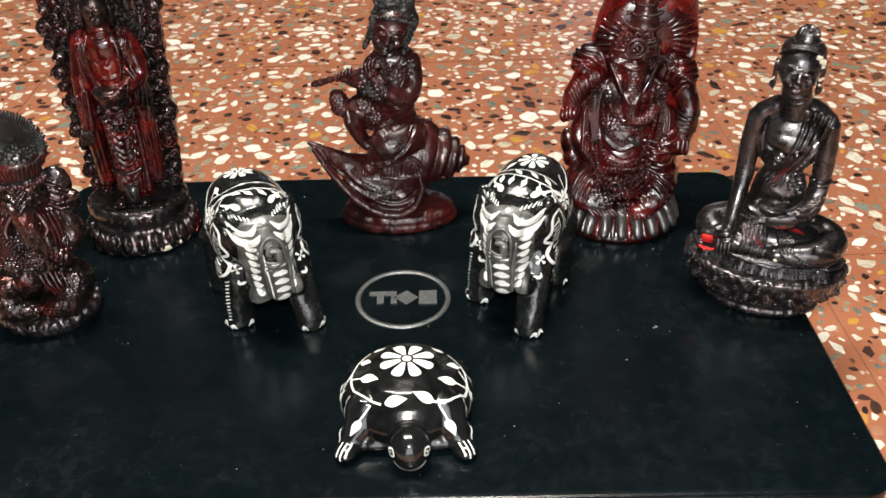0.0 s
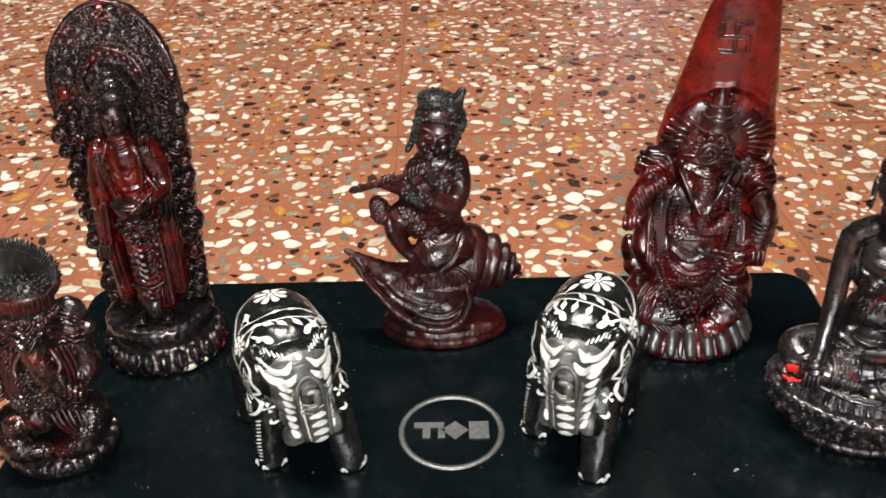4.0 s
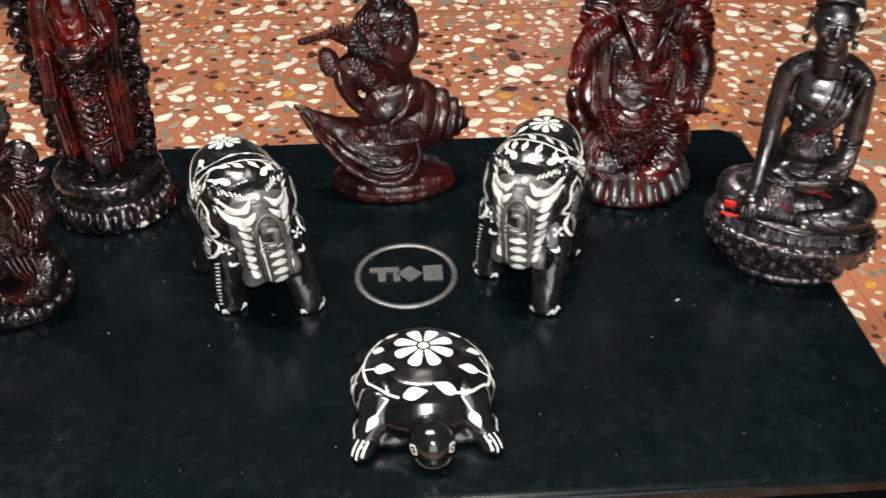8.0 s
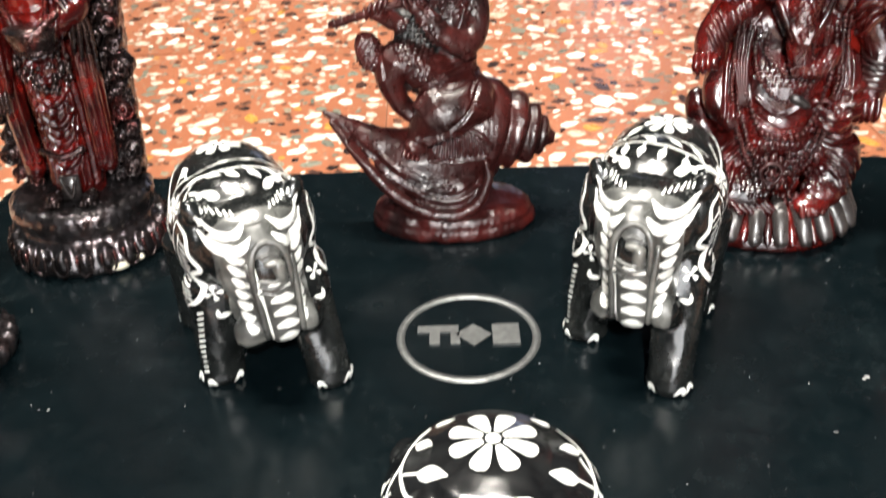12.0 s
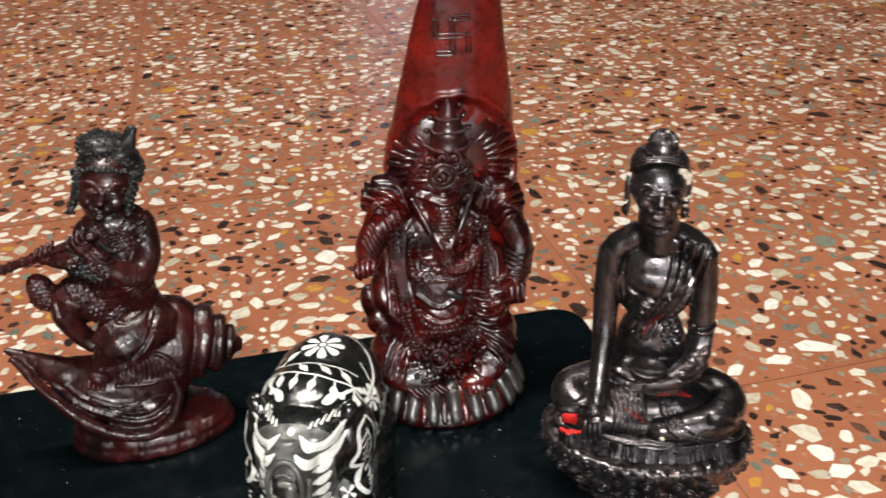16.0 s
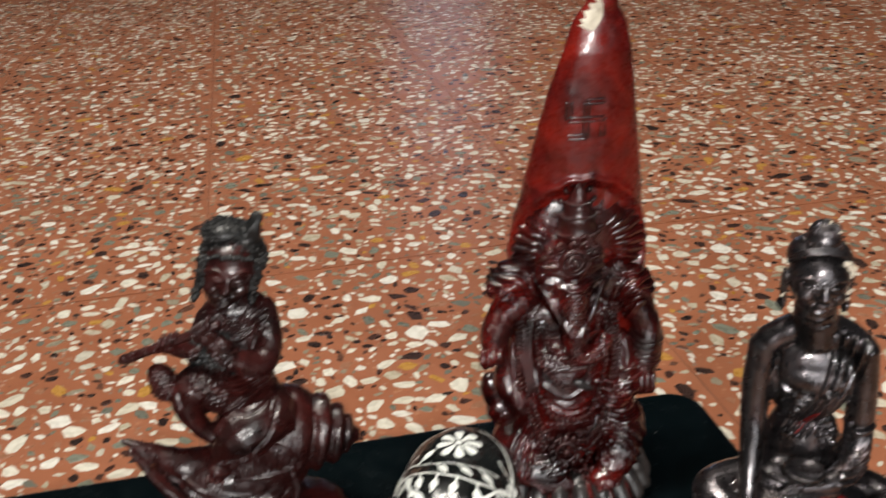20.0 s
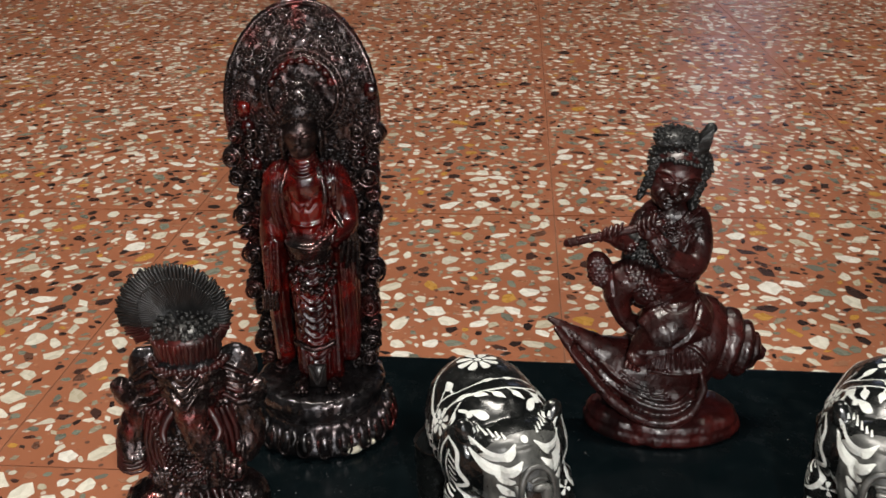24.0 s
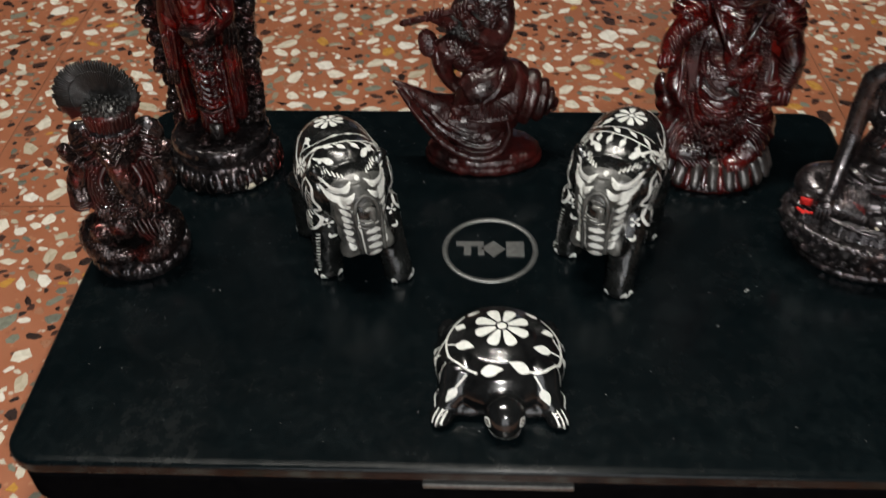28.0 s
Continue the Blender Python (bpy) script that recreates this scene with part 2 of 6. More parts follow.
def bevelled_box(size, at=(0, 0, 0), bevel=0.0, segments=2):
    bm = bmesh.new()
    bmesh.ops.create_cube(bm, size=1, matrix=Matrix.Translation(at) @ Matrix.Diagonal((*size, 1)))
    if bevel:
        bmesh.ops.bevel(bm, geom=list(bm.edges), offset=bevel, segments=segments, profile=0.5, affect="EDGES")
    return bm


def rounded_slab(x0, x1, y0, y1, z0, z1, corner, edge, steps=8):
    """A plate with round corners and softly rolled rims."""
    bm = bmesh.new()
    def loop(inset, z):
        out = []
        for cx, cy, a in ((x1, y1, 0), (x0, y1, 90), (x0, y0, 180), (x1, y0, 270)):
            sx, sy = (1 if cx == x1 else -1), (1 if cy == y1 else -1)
            for k in range(steps + 1):
                w = radians(a + 90 * k / steps)
                r = max(corner - inset, 0.0005)
                out.append(bm.verts.new((cx - sx * corner + r * math.cos(w), cy - sy * corner + r * math.sin(w), z)))
        return out
    rings = []
    for k in range(6):
        w = radians(90 * k / 5)
        rings.append(loop(edge * (1 - math.sin(w)), z0 + edge * 0.6 * (1 - math.cos(w))))
    for k in range(6):
        w = radians(90 * k / 5)
        rings.append(loop(edge * (1 - math.cos(w)), z1 - edge * 0.6 * (1 - math.sin(w))))
    for a, b in zip(rings, rings[1:]):
        for i in range(len(a)):
            j = (i + 1) % len(a)
            bm.faces.new((a[i], a[j], b[j], b[i]))
    bm.faces.new(rings[0][::-1])
    bm.faces.new(rings[-1])
    return bm


def spline(points, per=6):
    """Catmull-Rom through points (rows of any width)."""
    p = np.asarray(points, dtype=float)
    if len(p) < 3:
        s = np.linspace(0, 1, per + 1)[:, None]
        return p[0] * (1 - s) + p[-1] * s
    q = np.vstack([2 * p[0] - p[1], p, 2 * p[-1] - p[-2]])
    out = []
    for i in range(1, len(q) - 2):
        a, b, c, d = q[i - 1:i + 3]
        for s in np.arange(per) / per:
            out.append(0.5 * (2 * b + (c - a) * s + (2 * a - 5 * b + 4 * c - d) * s * s + (3 * b - a - 3 * c + d) * s ** 3))
    out.append(p[-1])
    return np.array(out)


class Clay:
    """Collects shapes, in millimetres."""

    def __init__(self):
        self.v, self.f = [], []

    def add(self, v, f):
        k = len(self.v)
        self.v.extend(tuple(float(c) for c in p) for p in v)
        self.f.extend(tuple(i + k for i in q) for q in f)
        return self

    def join(self, *others):
        for o in others:
            self.add(o.v, o.f)
        return self

    def ell(self, c, r, rot=(0, 0, 0), n=0):
        n = n or (14 if max(r) < 4 else 28)
        m = Euler([radians(a) for a in rot]).to_matrix()
        v, f, h = [], [], n // 2
        for i in range(1, h):
            w = math.pi * i / h
            for j in range(n):
                u = 2 * math.pi * j / n
                v.append(m @ Vector((r[0] * math.sin(w) * math.cos(u), r[1] * math.sin(w) * math.sin(u), r[2] * math.cos(w))) + Vector(c))
        v += [m @ Vector((0, 0, r[2])) + Vector(c), m @ Vector((0, 0, -r[2])) + Vector(c)]
        top, low = len(v) - 2, len(v) - 1
        for i in range(h - 2):
            for j in range(n):
                a, b = i * n + j, i * n + (j + 1) % n
                f.append((a, a + n, b + n, b))
        for j in range(n):
            f.append((top, j, (j + 1) % n))
            f.append((low, (h - 2) * n + (j + 1) % n, (h - 2) * n + j))
        return self.add(v, f)

    def bead(self, c, r):
        return self.ell(c, (r, r, r), n=8)

    def tube(self, points, radii, n=9, flat=1.0, per=5):
        """A round-ended limb through points; flat squeezes it front to back."""
        p = [(*q, radii[i] if hasattr(radii, "__len__") else radii) for i, q in enumerate(points)]
        if max(q[3] for q in p) > 2.6:
            n, per = max(n, 18), max(per, 9)
        s = spline(p, per)
        c, r = s[:, :3], np.maximum(s[:, 3], 0.05)
        d = np.gradient(c, axis=0)
        d /= np.linalg.norm(d, axis=1)[:, None] + 1e-9
        rows = [(c[0] - d[0] * r[0] * 0.7, r[0] * 0.6, d[0])] + [(c[i], r[i], d[i]) for i in range(len(c))] + [(c[-1] + d[-1] * r[-1] * 0.7, r[-1] * 0.6, d[-1])]
        v, f = [], []
        side = None
        for o, rad, w in rows:
            ref = np.array((0, 1.0, 0)) if abs(w[1]) < 0.85 else np.array((1.0, 0, 0))
            a = np.cross(ref, w)
            a /= np.linalg.norm(a)
            if side is not None and a @ side < 0:
                a = -a
            side = a
            b = np.cross(w, a)
            for j in range(n):
                u = 2 * math.pi * j / n
                v.append(o + rad * math.cos(u) * a + rad * flat * math.sin(u) * b)
        for i in range(len(rows) - 1):
            for j in range(n):
                a, b = i * n + j, i * n + (j + 1) % n
                f.append((a, b, b + n, a + n))
        f.append(tuple(range(n))[::-1])
        f.append(tuple(range((len(rows) - 1) * n, len(rows) * n)))
        return self.add(v, f)

    def lathe(self, profile, sx=1.0, sy=1.0, c=(0, 0, 0), n=36):
        v, f = [], []
        for r, z in profile:
            for j in range(n):
                u = 2 * math.pi * j / n
                v.append((c[0] + sx * max(r, 0.02) * math.cos(u), c[1] + sy * max(r, 0.02) * math.sin(u), c[2] + z))
        for i in range(len(profile) - 1):
            for j in range(n):
                a, b = i * n + j, i * n + (j + 1) % n
                f.append((a, b, b + n, a + n))
        f.append(tuple(range(n))[::-1])
        f.append(tuple(range((len(profile) - 1) * n, len(profile) * n)))
        return self.add(v, f)

    def plate(self, outline, y0, y1):
        """An upright plate from an outline of (x, z), counter-clockwise seen from the front."""
        n = len(outline)
        v = [(x, y0, z) for x, z in outline] + [(x, y1, z) for x, z in outline]
        f = [tuple(range(n)), tuple(range(n, 2 * n))[::-1]] + [(i, i + n, (i + 1) % n + n, (i + 1) % n) for i in range(n)]
        return self.add(v, f)

    def ring(self, c, r, t, rot=(90, 0, 0), sweep=360, start=0, n=16, k=6):
        m = Euler([radians(a) for a in rot]).to_matrix()
        pts = [m @ Vector((r * math.cos(radians(start + sweep * i / n)), r * math.sin(radians(start + sweep * i / n)), 0)) + Vector(c) for i in range(n + 1)]
        return self.tube(pts, t, n=k, per=1)

    def curl(self, c, r, t, turns=1.6, hand=1, start=0, lift=0.25):
        """A flat spiral in the upright plane, standing forward at its middle."""
        pts, rad = [], []
        for i in range(15):
            s = i / 14
            a = radians(start) + hand * turns * 2 * math.pi * s
            q = r * (1 - 0.86 * s)
            pts.append((c[0] + q * math.cos(a), c[1] - lift * r * s, c[2] + q * math.sin(a)))
            rad.append(t * (0.75 + 0.5 * s))
        return self.tube(pts, rad, n=6, per=2)

    def string(self, points, r, gap=1.05):
        """Beads along a curve."""
        s = spline(points, 24)
        run = np.concatenate([[0], np.cumsum(np.linalg.norm(np.diff(s, axis=0), axis=1))])
        for d in np.arange(0, run[-1], 2 * r * gap):
            self.bead([np.interp(d, run, s[:, k]) for k in range(3)], r)
        return self


_RNG = np.random.RandomState(7)
_WAVES = [(_RNG.normal(size=3), _RNG.uniform(0, 6.28)) for _ in range(9)]


def rough_field(p, size):
    """Cheap smooth noise over points p, with lumps of about that size."""
    out = np.zeros(len(p))
    for k, ph in _WAVES:
        out += np.sin(p @ (k / np.linalg.norm(k)) * (2 * math.pi / size) * (0.7 + 0.3 * abs(ph % 2)) + ph)
    return out / 4.0


def fuse(clay, voxel=0.7, soften=3, lumps=((0, 1),)):
    """Melts overlapping shapes into one skin; lumps: (height, size) of uneven carving."""
    ob = new("melt", mesh_of("melt", clay.v, clay.f, []))
    r = ob.modifiers.new("melt", "REMESH")
    r.mode, r.voxel_size, r.adaptivity = "VOXEL", voxel, 0.0
    if soften:
        s = ob.modifiers.new("soften", "SMOOTH")
        s.iterations, s.factor = soften, 0.5
    me = bpy.data.meshes.new_from_object(ob.evaluated_get(bpy.context.evaluated_depsgraph_get()))
    v = np.empty(len(me.vertices) * 3)
    me.vertices.foreach_get("co", v)
    v = v.reshape(-1, 3)
    nrm = np.empty(len(me.vertices) * 3)
    me.vertices.foreach_get("normal", nrm)
    nrm = nrm.reshape(-1, 3)
    for height, size in lumps:
        if height:
            v = v + nrm * (height * rough_field(v, size))[:, None]
    f = np.empty(len(me.loops), dtype=np.int32)
    me.loops.foreach_get("vertex_index", f)
    f = list(map(tuple, f.reshape(-1, 4).tolist()))
    old = ob.data
    bpy.data.objects.remove(ob)
    bpy.data.meshes.remove(old)
    bpy.data.meshes.remove(me)
    return v, f


def crisp(clay, uneven=0.16):
    """Shapes kept sharp, but hand-worked: slightly uneven all over."""
    v = np.asarray(clay.v)
    push = np.stack([rough_field(v + k, 4.3) for k in (0, 17, 41)], axis=1)
    return v + uneven * push, clay.f


class Relief:
    """Carves ridges, grooves and studs into the front of a skin, by lines drawn in x and z (millimetres)."""

    def __init__(self, v, f, back=0.3):
        self.v, self.f = np.asarray(v, dtype=float), f
        q = np.array([k[:4] if len(k) > 3 else (k[0], k[1], k[2], k[2]) for k in f])
        a = np.cross(self.v[q[:, 2]] - self.v[q[:, 0]], self.v[q[:, 3]] - self.v[q[:, 1]])
        n = np.zeros_like(self.v)
        for k in range(4):
            np.add.at(n, q[:, k], a)
        self.n = n / (np.linalg.norm(n, axis=1)[:, None] + 1e-12)
        self.front = self.n[:, 1] < back
        self.h = np.zeros(len(self.v))
        self.flat = self.v[:, [0, 2]]

    def press(self, pts, w, h, ymax=1e9):
        p = np.asarray(pts, dtype=float)
        lo, hi = p.min(axis=0) - w, p.max(axis=0) + w
        near = np.where(self.front & (self.v[:, 1] < ymax) & (self.flat >= lo).all(axis=1) & (self.flat <= hi).all(axis=1))[0]
        if len(near) == 0:
            return self
        d = np.full(len(near), 1e9)
        for k in range(0, len(p), 24):
            d = np.minimum(d, np.linalg.norm(self.flat[near][:, None] - p[None, k:k + 24], axis=2).min(axis=1))
        rise = h * np.clip(1 - (d / w) ** 2, 0, 1) ** 1.5
        old = self.h[near]
        self.h[near] = np.where(abs(rise) > abs(old), rise, old)
        return self

    def line(self, pts, w, h, ymax=1e9):
        p = spline(pts, 8)
        run = np.concatenate([[0], np.cumsum(np.linalg.norm(np.diff(p, axis=0), axis=1))])
        t = np.arange(0, run[-1] + 0.01, max(0.3, w * 0.35))
        return self.press(np.stack([np.interp(t, run, p[:, k]) for k in (0, 1)], axis=1), w, h, ymax)

    def pleats(self, a, b, n, w, h, ymax=1e9):
        """n folds between the curves a and b, with a groove after each."""
        a, b = np.asarray(a, dtype=float), np.asarray(b, dtype=float)
        for k in range(n):
            self.line(a + (b - a) * (k / max(1, n - 1)), w, h, ymax)
            if k < n - 1:
                self.line(a + (b - a) * ((k + 0.5) / (n - 1)), w * 0.7, -h * 0.8, ymax)
        return self

    def studs(self, c, r, gap, h, seed=0, ymax=1e9, hollow=False):
        """A patch of small knobs (or pits) set close together."""
        rng = random.Random(seed)
        rows, cols = int(r[1] / gap / 0.87) + 1, int(r[0] / gap) + 1
        for i in range(-rows, rows + 1):
            for j in range(-cols, cols + 1):
                x, z = (j + 0.5 * (i % 2)) * gap + rng.uniform(-0.15, 0.15) * gap, i * gap * 0.87
                if (x / r[0]) ** 2 + (z / r[1]) ** 2 < 1:
                    self.press([(c[0] + x, c[1] + z)], gap * 0.55, -h if hollow else h, ymax)
        return self

    def swirl(self, c, r, w, h, turns=1.5, hand=1, start=0, ymax=1e9):
        return self.line([(c[0] + r * (1 - 0.85 * i / 12) * math.cos(radians(start) + hand * turns * 6.283 * i / 12), c[1] + r * (1 - 0.85 * i / 12) * math.sin(radians(start) + hand * turns * 6.283 * i / 12)) for i in range(13)], w, h, ymax)

    def done(self):
        return self.v + self.n * self.h[:, None], self.f


def locks(k, c, r, n, size, keep, seed=0):
    """Curled locks of hair over an ellipsoid: knobs, each with a coil on it."""
    rng = random.Random(seed)
    for i in range(n):
        z = 1 - 2 * (i + 0.5) / n
        a = i * 2.39996
        q = math.sqrt(1 - z * z)
        u = Vector((q * math.cos(a), q * math.sin(a), z))
        p = (c[0] + r[0] * u.x, c[1] + r[1] * u.y, c[2] + r[2] * u.z)
        if keep(p):
            s = size * rng.uniform(0.75, 1.25)
            k.ell(p, (s, s, s * 0.8), (rng.uniform(-40, 40), rng.uniform(-40, 40), rng.uniform(0, 180)), n=8)
            e = u.to_track_quat("Z", "Y").to_euler()
            k.ring((p[0] + u.x * s * 0.7, p[1] + u.y * s * 0.7, p[2] + u.z * s * 0.7), s * 0.6, s * 0.28, [math.degrees(w) for w in e], 300, rng.uniform(0, 360), n=8, k=5)
    return k


def figurine(name, pieces, m, label, category, group=""):
    """One mesh from pieces of (verts or Clay, faces, material), in millimetres, set at the pose m."""
    vs, fs, idx, mats, k = [], [], [], [], 0
    paint = [q for q in pieces if q[2] is WHITE_PAINT]
    for v, f, material in [q for q in pieces if q[2] is not WHITE_PAINT]:
        if material not in mats:
            mats.append(material)
        v = np.asarray(v, dtype=float) * 0.001
        vs.append(v)
        fs.extend(tuple(i + k for i in q) for q in f)
        idx.extend([mats.index(material)] * len(f))
        k += len(v)
    ob = new(name, mesh_of(name, np.vstack(vs), fs, mats, idx))
    ob.matrix_world = m
    for v, f, material in paint:
        pattern = new("painted_pattern", mesh_of("painted_pattern", np.asarray(v, dtype=float) * 0.001, f, [material]))
        pattern.parent = ob
        tagged(pattern, "white painted flowers, leaves and outlines", kind="stuff")
    return tagged(ob, label, category, group)


class Brush:
    """Lays strokes of paint on a skin: each stroke is a ribbon pressed onto it."""

    def __init__(self, v, f, lift=0.18):
        self.tree = BVHTree.FromPolygons([tuple(p) for p in v], f)
        self.clay, self.lift = Clay(), lift

    def stroke(self, o, u, n, pts, widths, across=3, per=6, lift=None):
        """pts: (a, b) in the plane at o that u and n x u span, looking along -n."""
        u, n, o = Vector(u).normalized(), Vector(n).normalized(), Vector(o)
        u = (u - n * u.dot(n)).normalized()
        w = n.cross(u)
        q = [(*p, widths[i] if hasattr(widths, "__len__") else widths) for i, p in enumerate(pts)]
        s = spline(q, per)
        d = np.gradient(s[:, :2], axis=0)
        d /= np.linalg.norm(d, axis=1)[:, None] + 1e-9
        rows = []
        for (a, b, width), (da, db) in zip(s, d):
            row = []
            for k in range(across):
                e = (k / (across - 1) - 0.5) * max(width, 0.05)
                p = o + u * (a - db * e) + w * (b + da * e)
                hit, normal, _, _ = self.tree.ray_cast(p + n * 30, -n)
                row.append(None if hit is None else hit + normal * (self.lift if lift is None else lift))
            rows.append(row)
        for r0, r1 in zip(rows, rows[1:]):
            for k in range(across - 1):
                quad = (r0[k], r1[k], r1[k + 1], r0[k + 1])
                if all(x is not None for x in quad) and max((quad[i] - quad[i - 1]).length for i in range(4)) < 4:
                    self.clay.add(quad, [(0, 3, 2, 1)])

    def leaf(self, o, u, n, a0, b0, angle, length, width, stem=0.0):
        c, s = math.cos(radians(angle)), math.sin(radians(angle))
        at = lambda t: (a0 + c * t, b0 + s * t)
        if stem:
            self.stroke(o, u, n, [at(0), at(stem)], 0.55)
        x = lambda t: at(stem + length * t)
        self.stroke(o, u, n, [x(0), x(0.2), x(0.45), x(0.75), x(1)], [width * 0.25, width * 0.85, width, width * 0.55, 0.1], per=3)

    def flower(self, o, u, n, a0, b0, radius, petals=8, width=0.0, turn=0.0):
        w = width or radius * 0.42
        for k in range(petals):
            g = radians(turn + 360 * k / petals)
            at = lambda t: (a0 + radius * t * math.cos(g), b0 + radius * t * math.sin(g))
            self.stroke(o, u, n, [at(0.24), at(0.5), at(0.8), at(0.95), at(1)], [w * 0.3, w * 0.7, w, w * 0.75, 0.2], per=3)
        self.dot(o, u, n, a0, b0, radius * 0.17)

    def dot(self, o, u, n, a0, b0, r):
        self.stroke(o, u, n, [(a0 - r, b0), (a0 - r * 0.7, b0), (a0, b0), (a0 + r * 0.7, b0), (a0 + r, b0)], [0.1, r * 1.4, r * 2, r * 1.4, 0.1], per=2)


# ---- the room ----
# unseen walls and ceiling, coloured dark to dim what the lid reflects
def wall(name, size, at, material=None):
    bm = bevelled_box(size, at)
    return tagged(part(name, bm, material or WALL_DARKENED, None), "unseen room wall in darkened blue-grey", "wall", kind="structure")


X0, X1, Y0, Y1, TOP = -2.2, 2.2, -2.0, 3.6, 2.8
floor = tagged(part("floor", bevelled_box((X1 - X0, Y1 - Y0, 0.05), ((X0 + X1) / 2, (Y0 + Y1) / 2, -0.02545)), GROUT, None), "grout bed under red terrazzo floor tiles", "floor", kind="structure")
wall("wall_west", (0.12, Y1 - Y0 + 0.24, TOP), (X0 - 0.06, (Y0 + Y1) / 2, TOP / 2))
wall("wall_east", (0.12, Y1 - Y0 + 0.24, TOP), (X1 + 0.06, (Y0 + Y1) / 2, TOP / 2))
tagged(part("ceiling", bevelled_box((X1 - X0 + 0.24, Y1 - Y0 + 0.24, 0.12), ((X0 + X1) / 2, (Y0 + Y1) / 2, TOP + 0.06)), CEILING_DARKENED, None), "unseen ceiling in darkened grey", "ceiling", kind="structure")


def wall_with_window(wall_name, window_name, y, x0, x1, z0, z1, glow, label, bars=0):
    w = tagged(new(wall_name), "unseen darkened wall with a window", "wall", kind="structure")
    for a0, a1, c0, c1 in ((X0, x0, 0, TOP), (x1, X1, 0, TOP), (x0, x1, 0, z0), (x0, x1, z1, TOP)):
        part("wall_panel", bevelled_box((a1 - a0, 0.12, c1 - c0), ((a0 + a1) / 2, y, (c0 + c1) / 2)), WALL_DARKENED, w)
    k = tagged(new(window_name), label, "window", kind="structure")
    xm, zm = (x0 + x1) / 2, (z0 + z1) / 2
    part("pane", bevelled_box((x1 - x0 - 0.04, 0.006, z1 - z0 - 0.04), (xm, y, zm)), glow, k)
    for x, z, sx, sz in ((x0 + 0.01, zm, 0.02, z1 - z0), (x1 - 0.01, zm, 0.02, z1 - z0), (xm, z0 + 0.01, x1 - x0 - 0.04, 0.02), (xm, z1 - 0.01, x1 - x0 - 0.04, 0.02)):
        part("window_frame", bevelled_box((sx, 0.05, sz), (x, y, z), 0.003), WOOD, k)
    for i in range(bars):
        part("window_bar", bevelled_box((x1 - x0 - 0.04, 0.03, 0.03), (xm, y + 0.03, z0 + (z1 - z0) * (i + 1) / (bars + 1)), 0.004), WOOD, k)


wall_with_window("wall_north", "window_1", Y1 + 0.06, 0.55, 0.95, 0.45, 1.35, SKY_PANE, "small window with a wooden frame and evening light")
# unseen south window, added to lay broad soft highlights on the figurines
wall_with_window("wall_south", "window_2", Y0 - 0.06, -0.55, 0.75, 0.25, 1.75, ADDED_PANE, "unseen barred window added for soft front light", 6)
TUBE_X, TUBE_Y = -0.3, 0.3
tube_lamp = tagged(new("tube_lamp"), "white tube lamp fixed to the ceiling", "lamp")
part("housing", bevelled_box((1.24, 0.05, 0.04), (TUBE_X, TUBE_Y, TOP - 0.02), 0.006), CEILING_DARKENED, tube_lamp)
bm = bmesh.new()
bmesh.ops.create_cone(bm, cap_ends=True, segments=16, radius1=0.013, radius2=0.013, depth=1.2, matrix=Matrix.Translation((TUBE_X, TUBE_Y, TOP - 0.056)) @ Euler((0, radians(90), 0)).to_matrix().to_4x4())
part("tube", bm, TUBE_GLOW, tube_lamp, smooth=True)


# ---- the laptop ----
H = 0.034
laptop = tagged(new("laptop"), "closed black laptop with glossy lid lying on the floor", "laptop")
part("lid", rounded_slab(-0.189, 0.1865, -0.123, 0.1165, 0.0262, H, 0.014, 0.0035), LID_PLASTIC, laptop, "glossy black lid with dust and smudges", smooth=False)
part("base", rounded_slab(-0.187, 0.1845, -0.1215, 0.1185, 0.004, 0.0250, 0.013, 0.004), BASE_PLASTIC, laptop)
part("seal", rounded_slab(-0.183, 0.1805, -0.117, 0.1125, 0.0246, 0.0266, 0.012, 0.0006), RUBBER, laptop)
for k in (-1, 1):
    for y in (-0.095, 0.09):
        bm = bmesh.new()
        bmesh.ops.create_cone(bm, cap_ends=True, segments=20, radius1=0.008, radius2=0.009, depth=0.0045, matrix=Matrix.Translation((0.155 * k, y, 0.00225)))
        part("rubber_foot", bm, RUBBER, laptop)
# chrome-coloured strip drawn as the notch's bright line
part("notch_strip", bevelled_box((0.058, 0.003, 0.0022), (0.003, -0.1218, 0.0235), 0.0006), CHROME, laptop, "bright strip in the opening notch")


def badge_ring(r0, r1, h, n=96):
    bm = bmesh.new()
    rows = []
    for r, z in ((r0, 0), (r0 + 0.0003, h), (r1 - 0.0003, h), (r1, 0)):
        rows.append([bm.verts.new((r * math.cos(2 * math.pi * i / n), r * math.sin(2 * math.pi * i / n), H + z)) for i in range(n)])
    for a, b in zip(rows, rows[1:]):
        for i in range(n):
            bm.faces.new((a[i], a[(i + 1) % n], b[(i + 1) % n], b[i]))
    return bm


bm = badge_ring(0.0200, 0.0227, 0.0005)
part("badge_ring", bm, CHROME, laptop, "dull chrome ring", smooth=True)


def badge_bar(outline):
    bm = bmesh.new()
    low = [bm.verts.new((x * 0.00118, y * 0.00118, H + 0.0001)) for x, y in outline]
    top = [bm.verts.new((x * 0.00118, y * 0.00118, H + 0.0006)) for x, y in outline]
    bm.faces.new(top)
    for i in range(len(outline)):
        j = (i + 1) % len(outline)
        bm.faces.new((low[i], low[j], top[j], top[i]))
    part("badge_mark", bm, CHROME, laptop)


# plain blocks in place of the maker's mark
badge_bar([(6.4, -4.4), (13.6, -4.4), (13.6, 4.4), (6.4, 4.4)])
